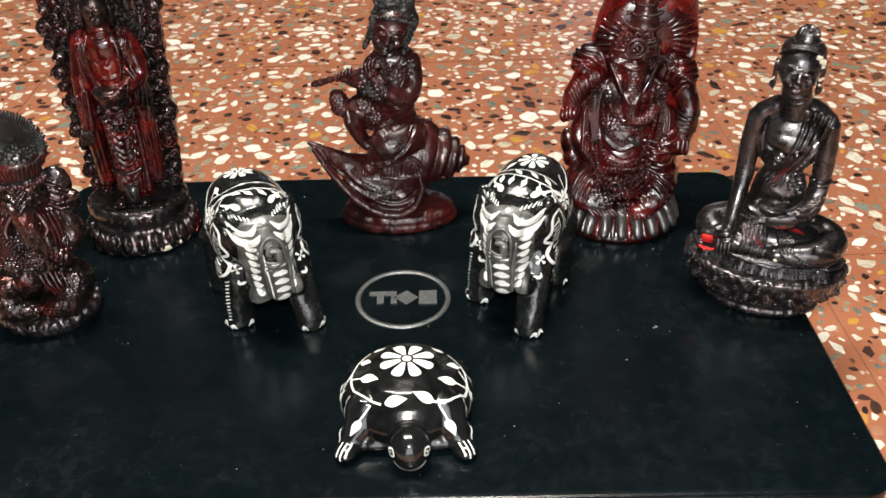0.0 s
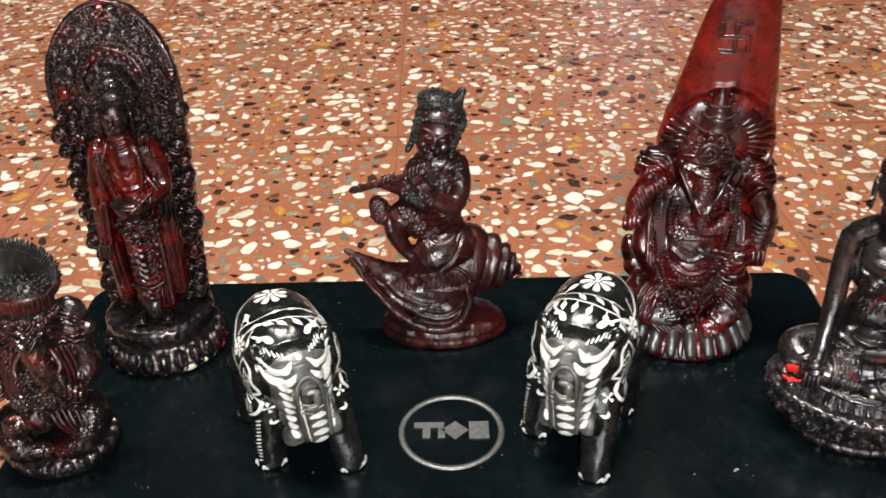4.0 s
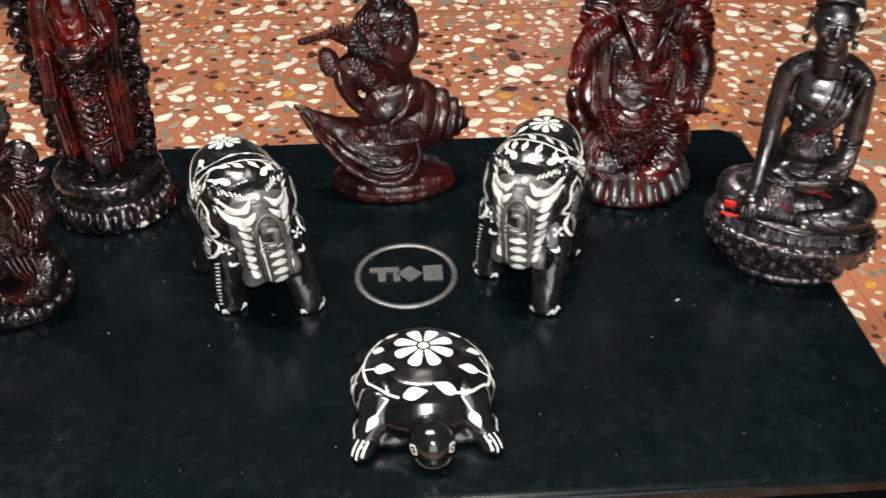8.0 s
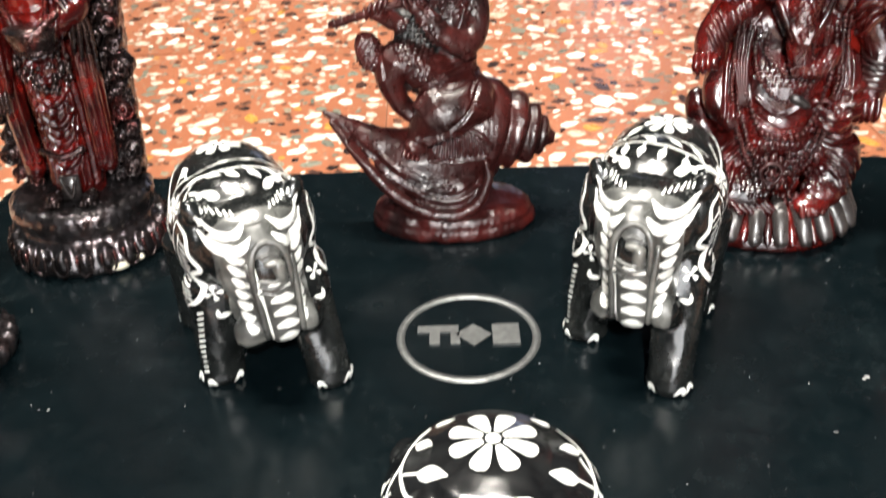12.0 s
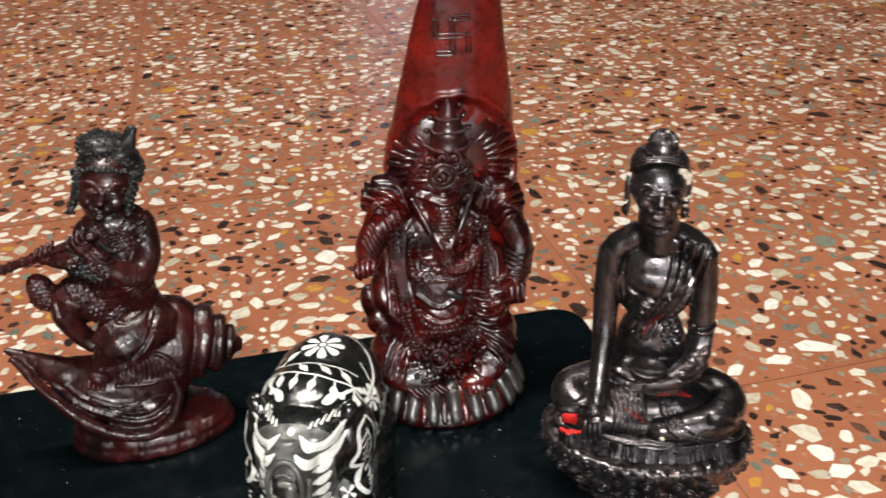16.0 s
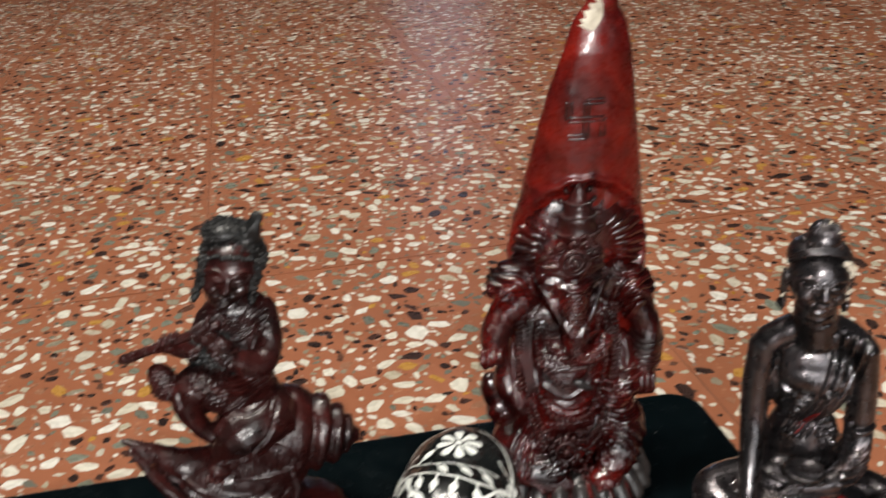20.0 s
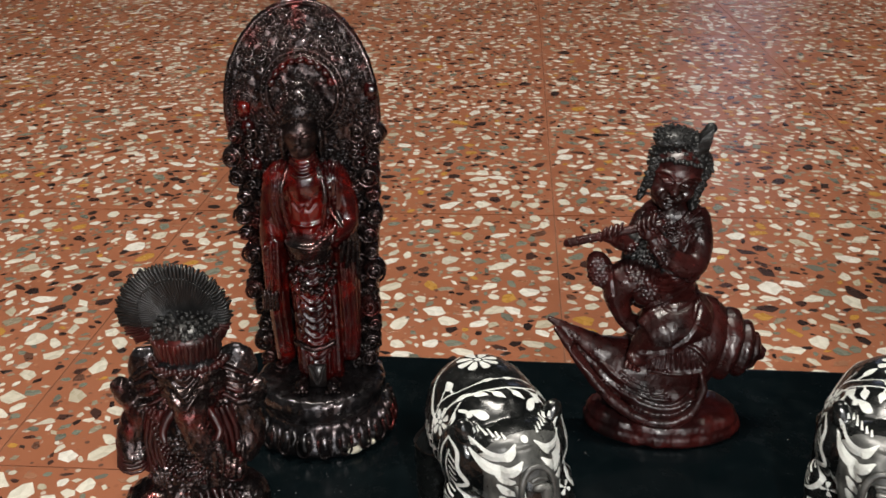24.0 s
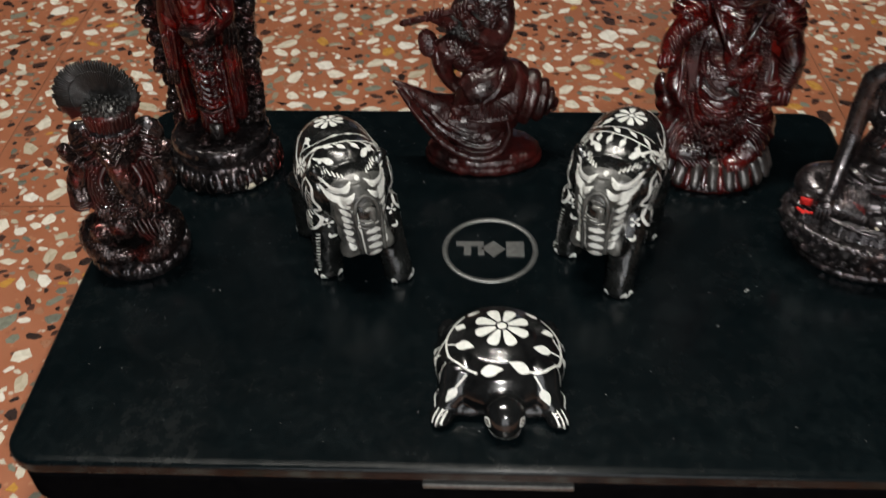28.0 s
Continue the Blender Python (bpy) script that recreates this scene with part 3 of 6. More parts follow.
badge_bar([(-3.6, 0.4), (1.4, -4.8), (6.2, 0.0), (1.4, 4.6)])
badge_bar([(-13.6, 4.2), (-2.6, 4.2), (-2.6, 1.8), (-2.2, -3.8), (-4.8, -3.8), (-4.8, 1.4), (-7.6, 1.4), (-7.6, -3.8), (-10.4, -3.8), (-10.4, 1.4), (-13.6, 1.4)])

rng = random.Random(11)
v, f = [], []
def speck(x, y, r):
    k, n = len(v), 6
    for i in range(n):
        a = 2 * math.pi * i / n
        q = r * rng.uniform(0.4, 1.4)
        v.append((x + q * math.cos(a), y + q * math.sin(a) * 0.7, H + 0.00012))
    v.append((x, y, H + 0.00012 + r * 0.35))
    f.extend((k + i, k + (i + 1) % n, k + n) for i in range(n))
for _ in range(600):
    speck(rng.uniform(-0.18, 0.18), rng.uniform(-0.112, 0.1), rng.choice((0.00008, 0.0001, 0.00012, 0.00012, 0.00016, 0.0002, 0.00024)))
for _ in range(45):
    speck(rng.uniform(-0.18, 0.18), rng.uniform(-0.112, 0.1), rng.uniform(0.00026, 0.0004))
speck(0.115, -0.025, 0.0010)
speck(0.114, -0.0257, 0.0006)
speck(0.126, 0.037, 0.0007)
speck(0.098, -0.047, 0.0006)
tagged(new("dust_specks", mesh_of("dust_specks", v, f, [DUST], smooth=False)), "white dust specks scattered on a black laptop lid", "dust", kind="stuff")


# ---- the figurines, in millimetres, facing -y ----
def face(c, s, hair=None, nose=1.0):
    """Brow, eyes, nose and mouth on a head at c of half-width s."""
    k = Clay()
    x, y, z = c
    for d in (-1, 1):
        k.ell((x + d * 0.36 * s, y - 0.93 * s, z + 0.16 * s), (0.29 * s, 0.14 * s, 0.12 * s), (0, 0, d * 14), n=10)
        k.tube([(x + d * 0.12 * s, y - 1.05 * s, z + 0.26 * s), (x + d * 0.38 * s, y - 1.0 * s, z + 0.40 * s), (x + d * 0.68 * s, y - 0.78 * s, z + 0.24 * s)], 0.07 * s, n=6)
    k.tube([(x, y - 1.03 * s, z + 0.25 * s), (x, y - 1.18 * s * nose, z - 0.12 * s)], [0.09 * s, 0.19 * s], n=8)
    k.ell((x, y - 1.02 * s, z - 0.44 * s), (0.28 * s, 0.15 * s, 0.08 * s), n=10)
    k.ell((x, y - 0.99 * s, z - 0.56 * s), (0.20 * s, 0.12 * s, 0.07 * s), n=10)
    return k


def carved_head(s, brow=1.0, smile=1.0):
    """A smooth egg of half-width s at the origin, facing -y: brows, lowered lids, nose, lips and cheeks."""
    k = Clay().ell((0, 0, 0.1 * s), (s, 1.06 * s, 1.26 * s), n=40).ell((0, -0.26 * s, -0.66 * s), (0.70 * s, 0.74 * s, 0.60 * s), n=32)
    k.tube([(0, -1.0 * s, 0.34 * s), (0, -1.12 * s, 0.02 * s), (0, -1.2 * s, -0.2 * s)], [0.09 * s, 0.12 * s, 0.17 * s], n=10)
    k.ell((0, -1.06 * s, -0.52 * s), (0.25 * s, 0.14 * s, 0.075 * s), n=14).ell((0, -1.0 * s, -0.66 * s), (0.18 * s, 0.13 * s, 0.08 * s), n=14)
    k.ell((0, -0.82 * s, -0.96 * s), (0.26 * s, 0.2 * s, 0.2 * s), n=14)
    for e in (-1, 1):
        k.ell((e * 0.14 * s, -1.08 * s, -0.22 * s), (0.10 * s, 0.11 * s, 0.08 * s), n=10)
        k.ell((e * 0.40 * s, -0.90 * s, 0.1 * s), (0.25 * s, 0.13 * s, 0.11 * s), (0, 0, e * 18), n=14)
        k.ell((e * 0.45 * s, -0.70 * s, -0.36 * s), (0.34 * s, 0.28 * s, 0.34 * s), n=18)
    v, f = fuse(k, max(0.24, s * 0.042), 2)
    r = Relief(v, f)
    for e in (-1, 1):
        r.line([(e * 0.10 * s, 0.26 * s), (e * 0.36 * s, 0.45 * s), (e * 0.62 * s, 0.42 * s), (e * 0.84 * s, 0.22 * s)], 0.085 * s, 0.075 * s * brow, -0.3 * s)
        r.line([(e * 0.16 * s, 0.22 * s), (e * 0.40 * s, 0.31 * s), (e * 0.68 * s, 0.22 * s)], 0.09 * s, -0.085 * s, -0.3 * s)
        r.line([(e * 0.16 * s, 0.06 * s), (e * 0.40 * s, -0.03 * s), (e * 0.66 * s, 0.08 * s)], 0.06 * s, -0.09 * s, -0.3 * s)
        r.line([(e * 0.22 * s, -0.24 * s), (e * 0.36 * s, -0.46 * s)], 0.09 * s, -0.04 * s * smile, -0.3 * s)
    r.line([(-0.27 * s, -0.55 * s), (0, -0.6 * s), (0.27 * s, -0.55 * s)], 0.05 * s, -0.09 * s, -0.3 * s)
    r.line([(-0.12 * s, -0.8 * s), (0, -0.82 * s), (0.12 * s, -0.8 * s)], 0.08 * s, -0.05 * s, -0.3 * s)
    return r.done()


def turned(v, at, turn=0.0, nod=0.0, lean=0.0):
    """Points of a head at the origin, nodded, leaned and turned, then set at a place."""
    m = np.array(Euler((radians(nod), radians(lean), radians(turn))).to_matrix())
    return np.asarray(v, dtype=float) @ m.T + np.asarray(at, dtype=float)


def seated_sage():
    b, d, g, body = Clay(), Clay(), Clay(), Clay()
    sy = 0.72
    b.lathe([(0, 0), (26.4, 0), (27.6, 0.9), (27.8, 2.8), (26.4, 3.8), (26.6, 4.8), (28.2, 6.2), (28.0, 7.8), (29.6, 9.4), (32.4, 11.6), (34.4, 14.8), (35.4, 17.6), (36.0, 20), (35.8, 21.8), (34.4, 23.0), (0, 23.6)], 1, sy, n=64)
    for i in range(22):
        a = 2 * math.pi * i / 22
        c, s = math.cos(a), math.sin(a)
        b.ell((31.6 * c, 31.6 * sy * s, 12.4), (2.9, 2.7, 2.9), (0, 0, math.degrees(a)), n=12)
        d.curl((33.8 * c, 34.6 * sy * s, 13.0), 1.9, 0.5, 1.4, 1 if i % 2 else -1, 30 * i)
        c, s = math.cos(a + 0.143), math.sin(a + 0.143)
        b.ell((33.6 * c, 33.6 * sy * s, 16.4), (2.2, 2.0, 1.8), (0, 0, math.degrees(a)), n=10)
        d.curl((35.4 * c, 36.0 * sy * s, 17.6), 1.6, 0.42, 1.2, -1 if i % 2 else 1, 50 * i)
        d.ell((29.6 * c, 29.8 * sy * s, 9.2), (1.1, 1.1, 0.8), n=7)
    for i in range(70):
        a = 2 * math.pi * i / 70
        d.bead((35.9 * math.cos(a), 35.9 * sy * math.sin(a), 21.0 + 0.3 * math.sin(i * 2.3)), 0.5)
        d.bead((28.2 * math.cos(a), 28.2 * sy * math.sin(a), 6.6), 0.5)
    # trunk, neck, arms and crossed legs
    body.ell((0, 2.5, 46), (12.4, 8.6, 20)).ell((0, 1.2, 74), (13.2, 8.4, 16)).ell((0, -3.4, 80), (10.8, 4.8, 9.6), (-14, 0, 0)).ell((-0.6, -5.0, 78.4), (9.4, 4.0, 7.2), (-26, 0, 0))
    body.tube([(-13.6, 1.6, 85.4), (-7, 1.8, 90), (0, 1.6, 91.4), (7, 1.8, 90), (13.6, 1.6, 85.4)], [5.0, 5.0, 5.2, 5.0, 5.0])
    body.tube([(0, 1, 88), (-1.6, 0, 101)], [7.4, 6.0])
    body.tube([(-14.4, 1.4, 85), (-15.8, 0.6, 72), (-16, -3, 58), (-16.8, -10, 46), (-17.8, -18.6, 36)], [4.9, 4.5, 4.1, 3.5, 2.8])
    body.tube([(14.4, 1.4, 85), (15.8, 0.8, 72), (16, -1.4, 58), (14.4, -6.4, 49), (7, -13.6, 45), (-2, -16.4, 44.6)], [4.9, 4.6, 4.5, 4.4, 3.8, 3.0])
    body.ell((0, 0, 40), (17, 11, 9)).ell((0, -3, 31.5), (25, 15, 7.4))
    body.tube([(10, 5, 32), (26, -3, 31), (21, -15, 29.4), (3, -20, 28)], [8.2, 7.4, 6.2, 4.2])
    body.tube([(-10, 5, 31.5), (-26, -3, 30.5), (-20, -13, 28.6), (0, -17.4, 27)], [8, 7.2, 6.0, 4])
    body.ell((-18.2, -20.6, 33.2), (3.7, 2.2, 4.6)).ell((0, -12.5, 24.6), (30.5, 12, 1.8)).ell((24, -12, 25), (9, 8, 2.4)).ell((-24, -11, 25), (9, 8, 2.2))
    v, f = fuse(body, 0.46, 3, ((0.06, 5),))
    r = Relief(v, f)
    # bare chest, edge of the robe and its folds over one shoulder
    r.line([(-9.8, 75.2), (-5, 72.8), (0, 72.6), (5, 75)], 1.5, -1.5, 0).line([(-10.4, 86), (-11, 78), (-10, 70), (-9.4, 60)], 1.0, -1.1, 0)
    for k in range(4):
        r.line([(4.8 + 3.1 * k, 92 - 1.0 * k), (3.4 + 2.6 * k, 80 - k), (-1.4 + 2.0 * k, 68 - 0.8 * k), (-7.2 + 1.8 * k, 57 - 0.6 * k)], 1.15, 1.15, 3)
        r.line([(6.4 + 3.1 * k, 91.6 - 1.0 * k), (4.8 + 2.6 * k, 79.4 - k), (-0.2 + 2.0 * k, 67.2 - 0.8 * k), (-6.2 + 1.8 * k, 56.4 - 0.6 * k)], 0.75, -1.0, 3)
    # knotted sash under the chest
    for pts in ([(-8, 70.4), (-4, 71.4), (0.6, 70.2)], [(-8.4, 67.8), (-4, 68.6), (0, 67.6)], [(-5, 70), (-3, 66.4), (-5.4, 63)], [(-7.6, 64.4), (-4.4, 65.4), (-1.6, 63.8)], [(-8, 61.4), (-4.6, 62.4), (-2.4, 60.6)], [(-3, 66), (-1, 64)]):
        r.line(pts, 0.8, 0.95, 0)
        r.line([(x, z - 1.4) for x, z in pts], 0.6, -0.9, 0)
    # open-worked patch on the robe
    r.studs((8.2, 60.4), (5.0, 8.4), 2.3, 1.5, 1, 1.0, True)
    r.line([(10.8, 61.4), (15.4, 60), (20.6, 61.2)], 0.7, -0.9).line([(10.8, 60), (15.4, 58.6), (20.6, 59.8)], 0.7, 0.6)
    r.pleats([(19, 57), (16, 53), (12, 52)], [(18, 48), (13.4, 45.6), (9, 46.4)], 4, 1.0, 0.7)
    # sash ends, hems curving round the knees
    r.line([(-13, 43.4), (-3, 41.2), (7, 42), (18, 40.6)], 1.3, 1.2).line([(-13, 41), (-3, 39), (7, 39.8), (18, 38.4)], 0.9, -1.1)
    for k in range(4):
        r.line([(3 + 1.5 * k, 37.4 - 0.5 * k), (6.4 + 1.9 * k, 31.6 - 0.3 * k), (14 + 2.3 * k, 27.4 + 0.1 * k), (26 + 1.2 * k, 26 + 0.7 * k)], 0.85, 1.0)
        r.line([(4 + 1.5 * k, 37 - 0.5 * k), (7.4 + 1.9 * k, 31 - 0.3 * k), (15 + 2.3 * k, 26.8 + 0.1 * k), (26.4 + 1.2 * k, 25.4 + 0.7 * k)], 0.6, -0.9)
    r.pleats([(-13.6, 38), (-10.6, 32), (-12, 26)], [(-2, 38), (-1.6, 31), (-4, 25.6)], 7, 0.9, 1.0)
    r.pleats([(-29, 31), (-24, 33.4), (-17, 36)], [(-29.4, 27), (-24, 28), (-16, 29)], 3, 1.1, 0.8)
    r.line([(20, 34), (26, 32.6), (31, 29.4)], 1.2, -0.6).line([(-31, 27.4), (-20, 25.8), (0, 25.2), (20, 25.8), (31, 27.4)], 0.8, -1.0)
    r.pleats([(-5, 95.6), (-1, 94.8), (3, 95.6)], [(-5, 98.4), (-1, 97.6), (3, 98.4)], 2, 0.5, 0.3)
    v, f = r.done()
    for i in range(4):
        d.tube([(-21.0 + 1.65 * i, -22.0, 32), (-21.2 + 1.7 * i, -23.4, 28.6), (-21 + 1.7 * i, -23.2, 25.4)], [1.0, 0.95, 0.75], n=8)
        d.tube([(4 - 1.2 * i, -17.6, 47.4 - 1.2 * i), (-5 - i, -18.4, 46.4 - 1.1 * i)], 0.85, n=6)
    d.lathe([(0, 0), (3.4, 0), (5.4, 1.8), (6.0, 3.6), (6.2, 4.4), (5.6, 4.8), (4.8, 4.0), (0, 3.4)], c=(-1.5, -15.6, 46.4), n=28)
    for k in range(3):
        s = 1 - 0.16 * k
        d.tube([(-30 * s + 2, -12 - 3 * k, 26.2), (-19 * s, -20 - 1.6 * k, 26), (-7 * s, -23.4 - k, 26.1), (0, -22.4 - 1.2 * k, 26.3), (8 * s, -23.6 - 0.6 * k, 26.1), (20 * s, -19.6 - 1.2 * k, 26), (30 * s, -11 - 2 * k, 26.2)], 0.65, n=6)
    d.tube([(-7, -25, 25.4), (-2, -23.6, 26.4), (3, -24.4, 26.8), (9, -23.8, 26.2), (4, -25.8, 25.2), (-7, -25, 25.4)], 0.7, n=6)
    # head, close-banded hair, top-knot, long ears
    hv, hf = carved_head(7.8)
    head_at, tilt = (-2.0, -1.0, 109.4), (3, 3, 2)
    g.ell((0, 3.0, 5.8), (8.2, 7.6, 6.8))
    for k in range(3):
        g.tube([(-8.0 + 0.3 * k, 0.2, 5.0 + 1.1 * k), (-5.8 + 0.3 * k, -3.4 + 0.4 * k, 8.8 + 0.7 * k), (0, -4.4 + 0.6 * k, 10.6 + 0.5 * k), (5.8 - 0.3 * k, -3.4 + 0.4 * k, 8.8 + 0.7 * k), (8.0 - 0.3 * k, 0.2, 5.0 + 1.1 * k)], 0.5, n=6)
    g.lathe([(0, 0), (5.0, 0), (5.2, 0.7), (4.6, 1.2), (4.9, 1.9), (4.4, 2.6), (4.5, 3.2), (3.8, 3.8), (3.7, 5), (3.0, 6.4), (1.9, 7.4), (0.9, 8), (0, 8.2)], c=(0, 1.6, 9.8), n=24)
    for i in range(20):
        a = 2 * math.pi * i / 20
        g.bead((4.8 * math.cos(a), 1.6 + 4.8 * math.sin(a), 11.6), 0.5)
        g.tube([(3.8 * math.cos(a), 1.6 + 3.8 * math.sin(a), 14.6), (3.0 * math.cos(a), 1.6 + 3.0 * math.sin(a), 16.4), (1.2 * math.cos(a), 1.6 + 1.2 * math.sin(a), 17.8)], 0.36, n=5)
    for e in (-1, 1):
        g.ell((e * 8.0, 0.4, -4.2), (1.0, 1.9, 7.4), (0, e * 3, 0))
        g.ring((e * 8.4, -0.7, -8.6), 1.2, 0.45, (90, 0, 60 * e)).ring((e * 8.0, -0.6, -0.6), 1.4, 0.45, (90, 0, 60 * e))
    chips = Clay()
    rng = random.Random(31)
    for x, y, z, s in ((5.4, -4.0, 8.0, 1.2), (6.6, -3.4, 6.0, 1.3), (7.2, -2.8, 3.6, 1.0), (7.9, -1.6, -3.4, 0.7), (8.0, -1.5, -6.4, 0.6), (0.8, 0.4, 17.8, 0.6), (2.4, -0.8, 15.2, 0.5), (-8.1, -1.4, -5.2, 0.5)):
        for _ in range(3):
            chips.ell((x + rng.uniform(-0.6, 0.6), y, z + rng.uniform(-0.8, 0.8)), (s * rng.uniform(0.5, 1), s * 0.6, s * rng.uniform(0.6, 1.1)), (0, rng.uniform(0, 90), 0), n=7)
    full = np.array((1.14, 1.1, 1.0))
    hv, gv, chips.v = turned(hv * full, head_at, *tilt), turned(crisp(g, 0.12)[0] * full, head_at, *tilt), turned(np.array(chips.v) * full, head_at, *tilt).tolist()
    chips.ell((4.4, -24.2, 28.2), (1.0, 0.6, 0.8), (0, 30, 0), n=8)
    dv, df = crisp(d, 0.14)
    bv, bf = fuse(b, 0.6, 2, ((0.26, 4.5), (0.12, 1.9)))
    # red powder by the hand and rubbed into the hems
    red = Clay().add(*box_at((-26.2, -17.4, 29.6), (5.0, 2.4, 4.6)))
    for _ in range(12):
        red.ell((-25.4 + rng.uniform(-4, 3), -20.8 + rng.uniform(-1, 1), 25.6 + rng.uniform(-0.3, 0.7)), (1.1, 0.7, 0.5), n=7)
    stripe = Clay().add(*box_at((-26.2, -17.4, 32.6), (5.4, 2.8, 1.4)))
    rv, rf = crisp(red, 0.25)
    rub = Brush(v, f, 0.12)
    o, u, n = (0, -16, 32), (1, 0, 0), (0, -1, 0.5)
    rub.stroke(o, u, n, [(-1, 6.4), (4, 7.6), (10, 7.2), (14, 6)], [0.6, 1.6, 1.8, 0.6])
    rub.stroke(o, u, n, [(-8, 1.4), (-4, -0.4), (-1.6, -2.6)], [0.5, 2.2, 0.6])
    rub.stroke((0, -8, 62), u, (0, -1, 0), [(2.6, 4), (-0.6, -1), (-3.4, -5.4)], [0.4, 1.2, 0.4])
    def set_back(p):
        p = np.array(p, dtype=float)
        p[:, 1] += 10 * (p[:, 2] > 23.4)
        return p
    v, hv, dv, gv, rv, stripe.v, rub.clay.v, chips.v = [set_back(p) for p in (v, hv, dv, gv, rv, stripe.v, rub.clay.v, chips.v)]
    return [(bv, bf, BLACK_RESIN), (v, f, BLACK_RESIN), (hv, hf, BLACK_RESIN), (dv, df, BLACK_RESIN), (gv, g.f, BLACK_RESIN), (rv, rf, KUMKUM), (stripe.v, stripe.f, GREY_RESIN), (rub.clay.v, rub.clay.f, RUBBED_RED), (chips.v, chips.f, CREAM)]


def box_at(c, s):
    v = [(c[0] + s[0] / 2 * i, c[1] + s[1] / 2 * j, c[2] + s[2] / 2 * k) for i in (-1, 1) for j in (-1, 1) for k in (-1, 1)]
    return v, [(0, 1, 3, 2), (4, 6, 7, 5), (0, 4, 5, 1), (2, 3, 7, 6), (0, 2, 6, 4), (1, 5, 7, 3)]


def flute_player():
    b, d, h, base = Clay(), Clay(), Clay(), Clay()
    base.lathe([(0, 0), (29.6, 0), (30.8, 1.2), (30.8, 3.4), (29.4, 4.6), (29.6, 6.2), (27.6, 8.4), (22, 10), (0, 11)], 1, 0.6, c=(-4, 0, 0), n=52)
    # conch: belly, stepped whorls, pointed siphon and flaring lip
    b.ell((-4, 1.5, 28), (19, 12.5, 18)).ell((2, 1, 40), (14, 11, 13))
    b.tube([(-6, 2, 35), (4, 2.4, 36.6), (10, 2.8, 36.4), (13.6, 3, 35.8), (15.2, 3, 35.4), (18.4, 3, 34.8), (20.6, 3, 34.2), (22, 3, 33.8), (24.6, 3, 33.2), (26.4, 3, 32.8), (27.4, 3, 32.6), (29.4, 3, 32.2), (31.2, 3, 31.8)], [16.5, 18.4, 18.2, 16.4, 13.6, 14.8, 14.2, 10.8, 11.6, 10.6, 7.6, 7.4, 3.6], flat=0.74, n=26, per=5)
    b.tube([(-49, -1, 45), (-40, -2, 39.6), (-30, -3, 33.6), (-18, -2, 29)], [1.2, 3.4, 6.4, 9.5], flat=0.9)
    b.ell((-13, -5, 23), (21, 8.5, 12), (0, 27, 0)).ell((-6, -7, 17), (15, 8, 8))
    b.tube([(-47, -4, 42.6), (-38, -8.6, 33), (-28, -12.6, 21.6), (-16, -15, 12.8), (-4, -15.6, 10.4), (5, -14, 14.6), (8.6, -12, 23), (8, -11, 29)], [1.3, 2.0, 2.3, 2.4, 2.4, 2.2, 1.8, 1.0])
    # hips, trunk, shoulders
    b.tube([(1, 0, 48), (-0.6, 0, 60), (-1.6, 0, 70), (-2.4, 0.4, 81), (-3, 1, 88)], [11.4, 9.2, 8.0, 8.6, 8.0], flat=0.88)
    b.ell((-3, 0.5, 88.4), (11.6, 6.8, 6.2)).tube([(-4, -0.5, 91), (-6, -1.5, 98)], [4.8, 4.4])
    # bent arm with the hand at the flute, far arm along it
    b.tube([(6.6, -0.5, 87), (7.4, -4, 77), (4.2, -9, 71.4), (-4, -13, 76), (-11, -15, 84)], [4.9, 4.9, 4.7, 3.8, 2.9])
    b.ell((-13, -15.6, 87.4), (3.6, 2.5, 3.8), (0, -34, 0))
    b.tube([(-12.6, 0, 86.4), (-18, -5, 79), (-25, -10, 82)], [4.4, 4.0, 2.8]).ell((-26.6, -11.4, 83.6), (3.6, 2.5, 3), (0, 20, 0))
    # raised leg, folded leg and the cloth between
    b.tube([(-3, -3, 57), (-11, -8, 62.6), (-19, -10, 67.4)], [8, 7.2, 6.3])
    b.tube([(-20, -10, 68), (-22.4, -9.4, 61), (-21, -7.4, 52), (-18, -6.4, 46)], [6.2, 5.2, 4.0, 3.6])
    b.tube([(5, -5, 52), (0, -10, 51), (-8, -13, 48.6)], [9.4, 9.0, 8.4])
    b.tube([(-9, -13, 47), (-14, -12, 42), (-17, -11, 38)], [7, 5, 3.6]).ell((-17, -13, 36.4), (4.6, 3.4, 2.6), (0, 26, 20))
    b.ell((-12, -3, 72), (9, 5, 11)).ell((-15, -3, 60), (6, 4, 8))
    b.ell((-29, -9.5, 69.5), (5.0, 2.8, 7.6), (0, -22, 0))
    v, f = fuse(b, 0.46, 2, ((0.14, 6), (0.05, 1.8)))
    r = Relief(v, f)
    # studded hem of the hanging cloth
    r.studs((-30, 69.4), (3.6, 6.6), 1.5, 0.8, 2, -4).line([(-25.6, 76), (-25, 69), (-23.6, 62)], 0.8, -0.9, 0)
    # waist band, crossed scarf, folds of the hip cloth
    r.pleats([(-9, 68), (-1, 66), (7, 68)], [(-9, 63.6), (-1, 61.4), (7.6, 63.6)], 3, 0.9, 0.8, 4)
    r.line([(-10, 60), (-2, 57.4), (8, 60)], 0.7, -0.7, 4)
    r.pleats([(-10, 92), (-4, 85), (6, 91)], [(-12, 88), (-4, 80), (8, 86)], 4, 0.8, 0.7, 4)
    r.studs((2.6, 84), (4.6, 4.6), 1.6, 0.6, 3, 2).studs((-13, 74), (7.4, 8), 2.0, 1.1, 4, 1.0).studs((-11, 66), (4, 5), 1.8, 0.8, 5, 0)
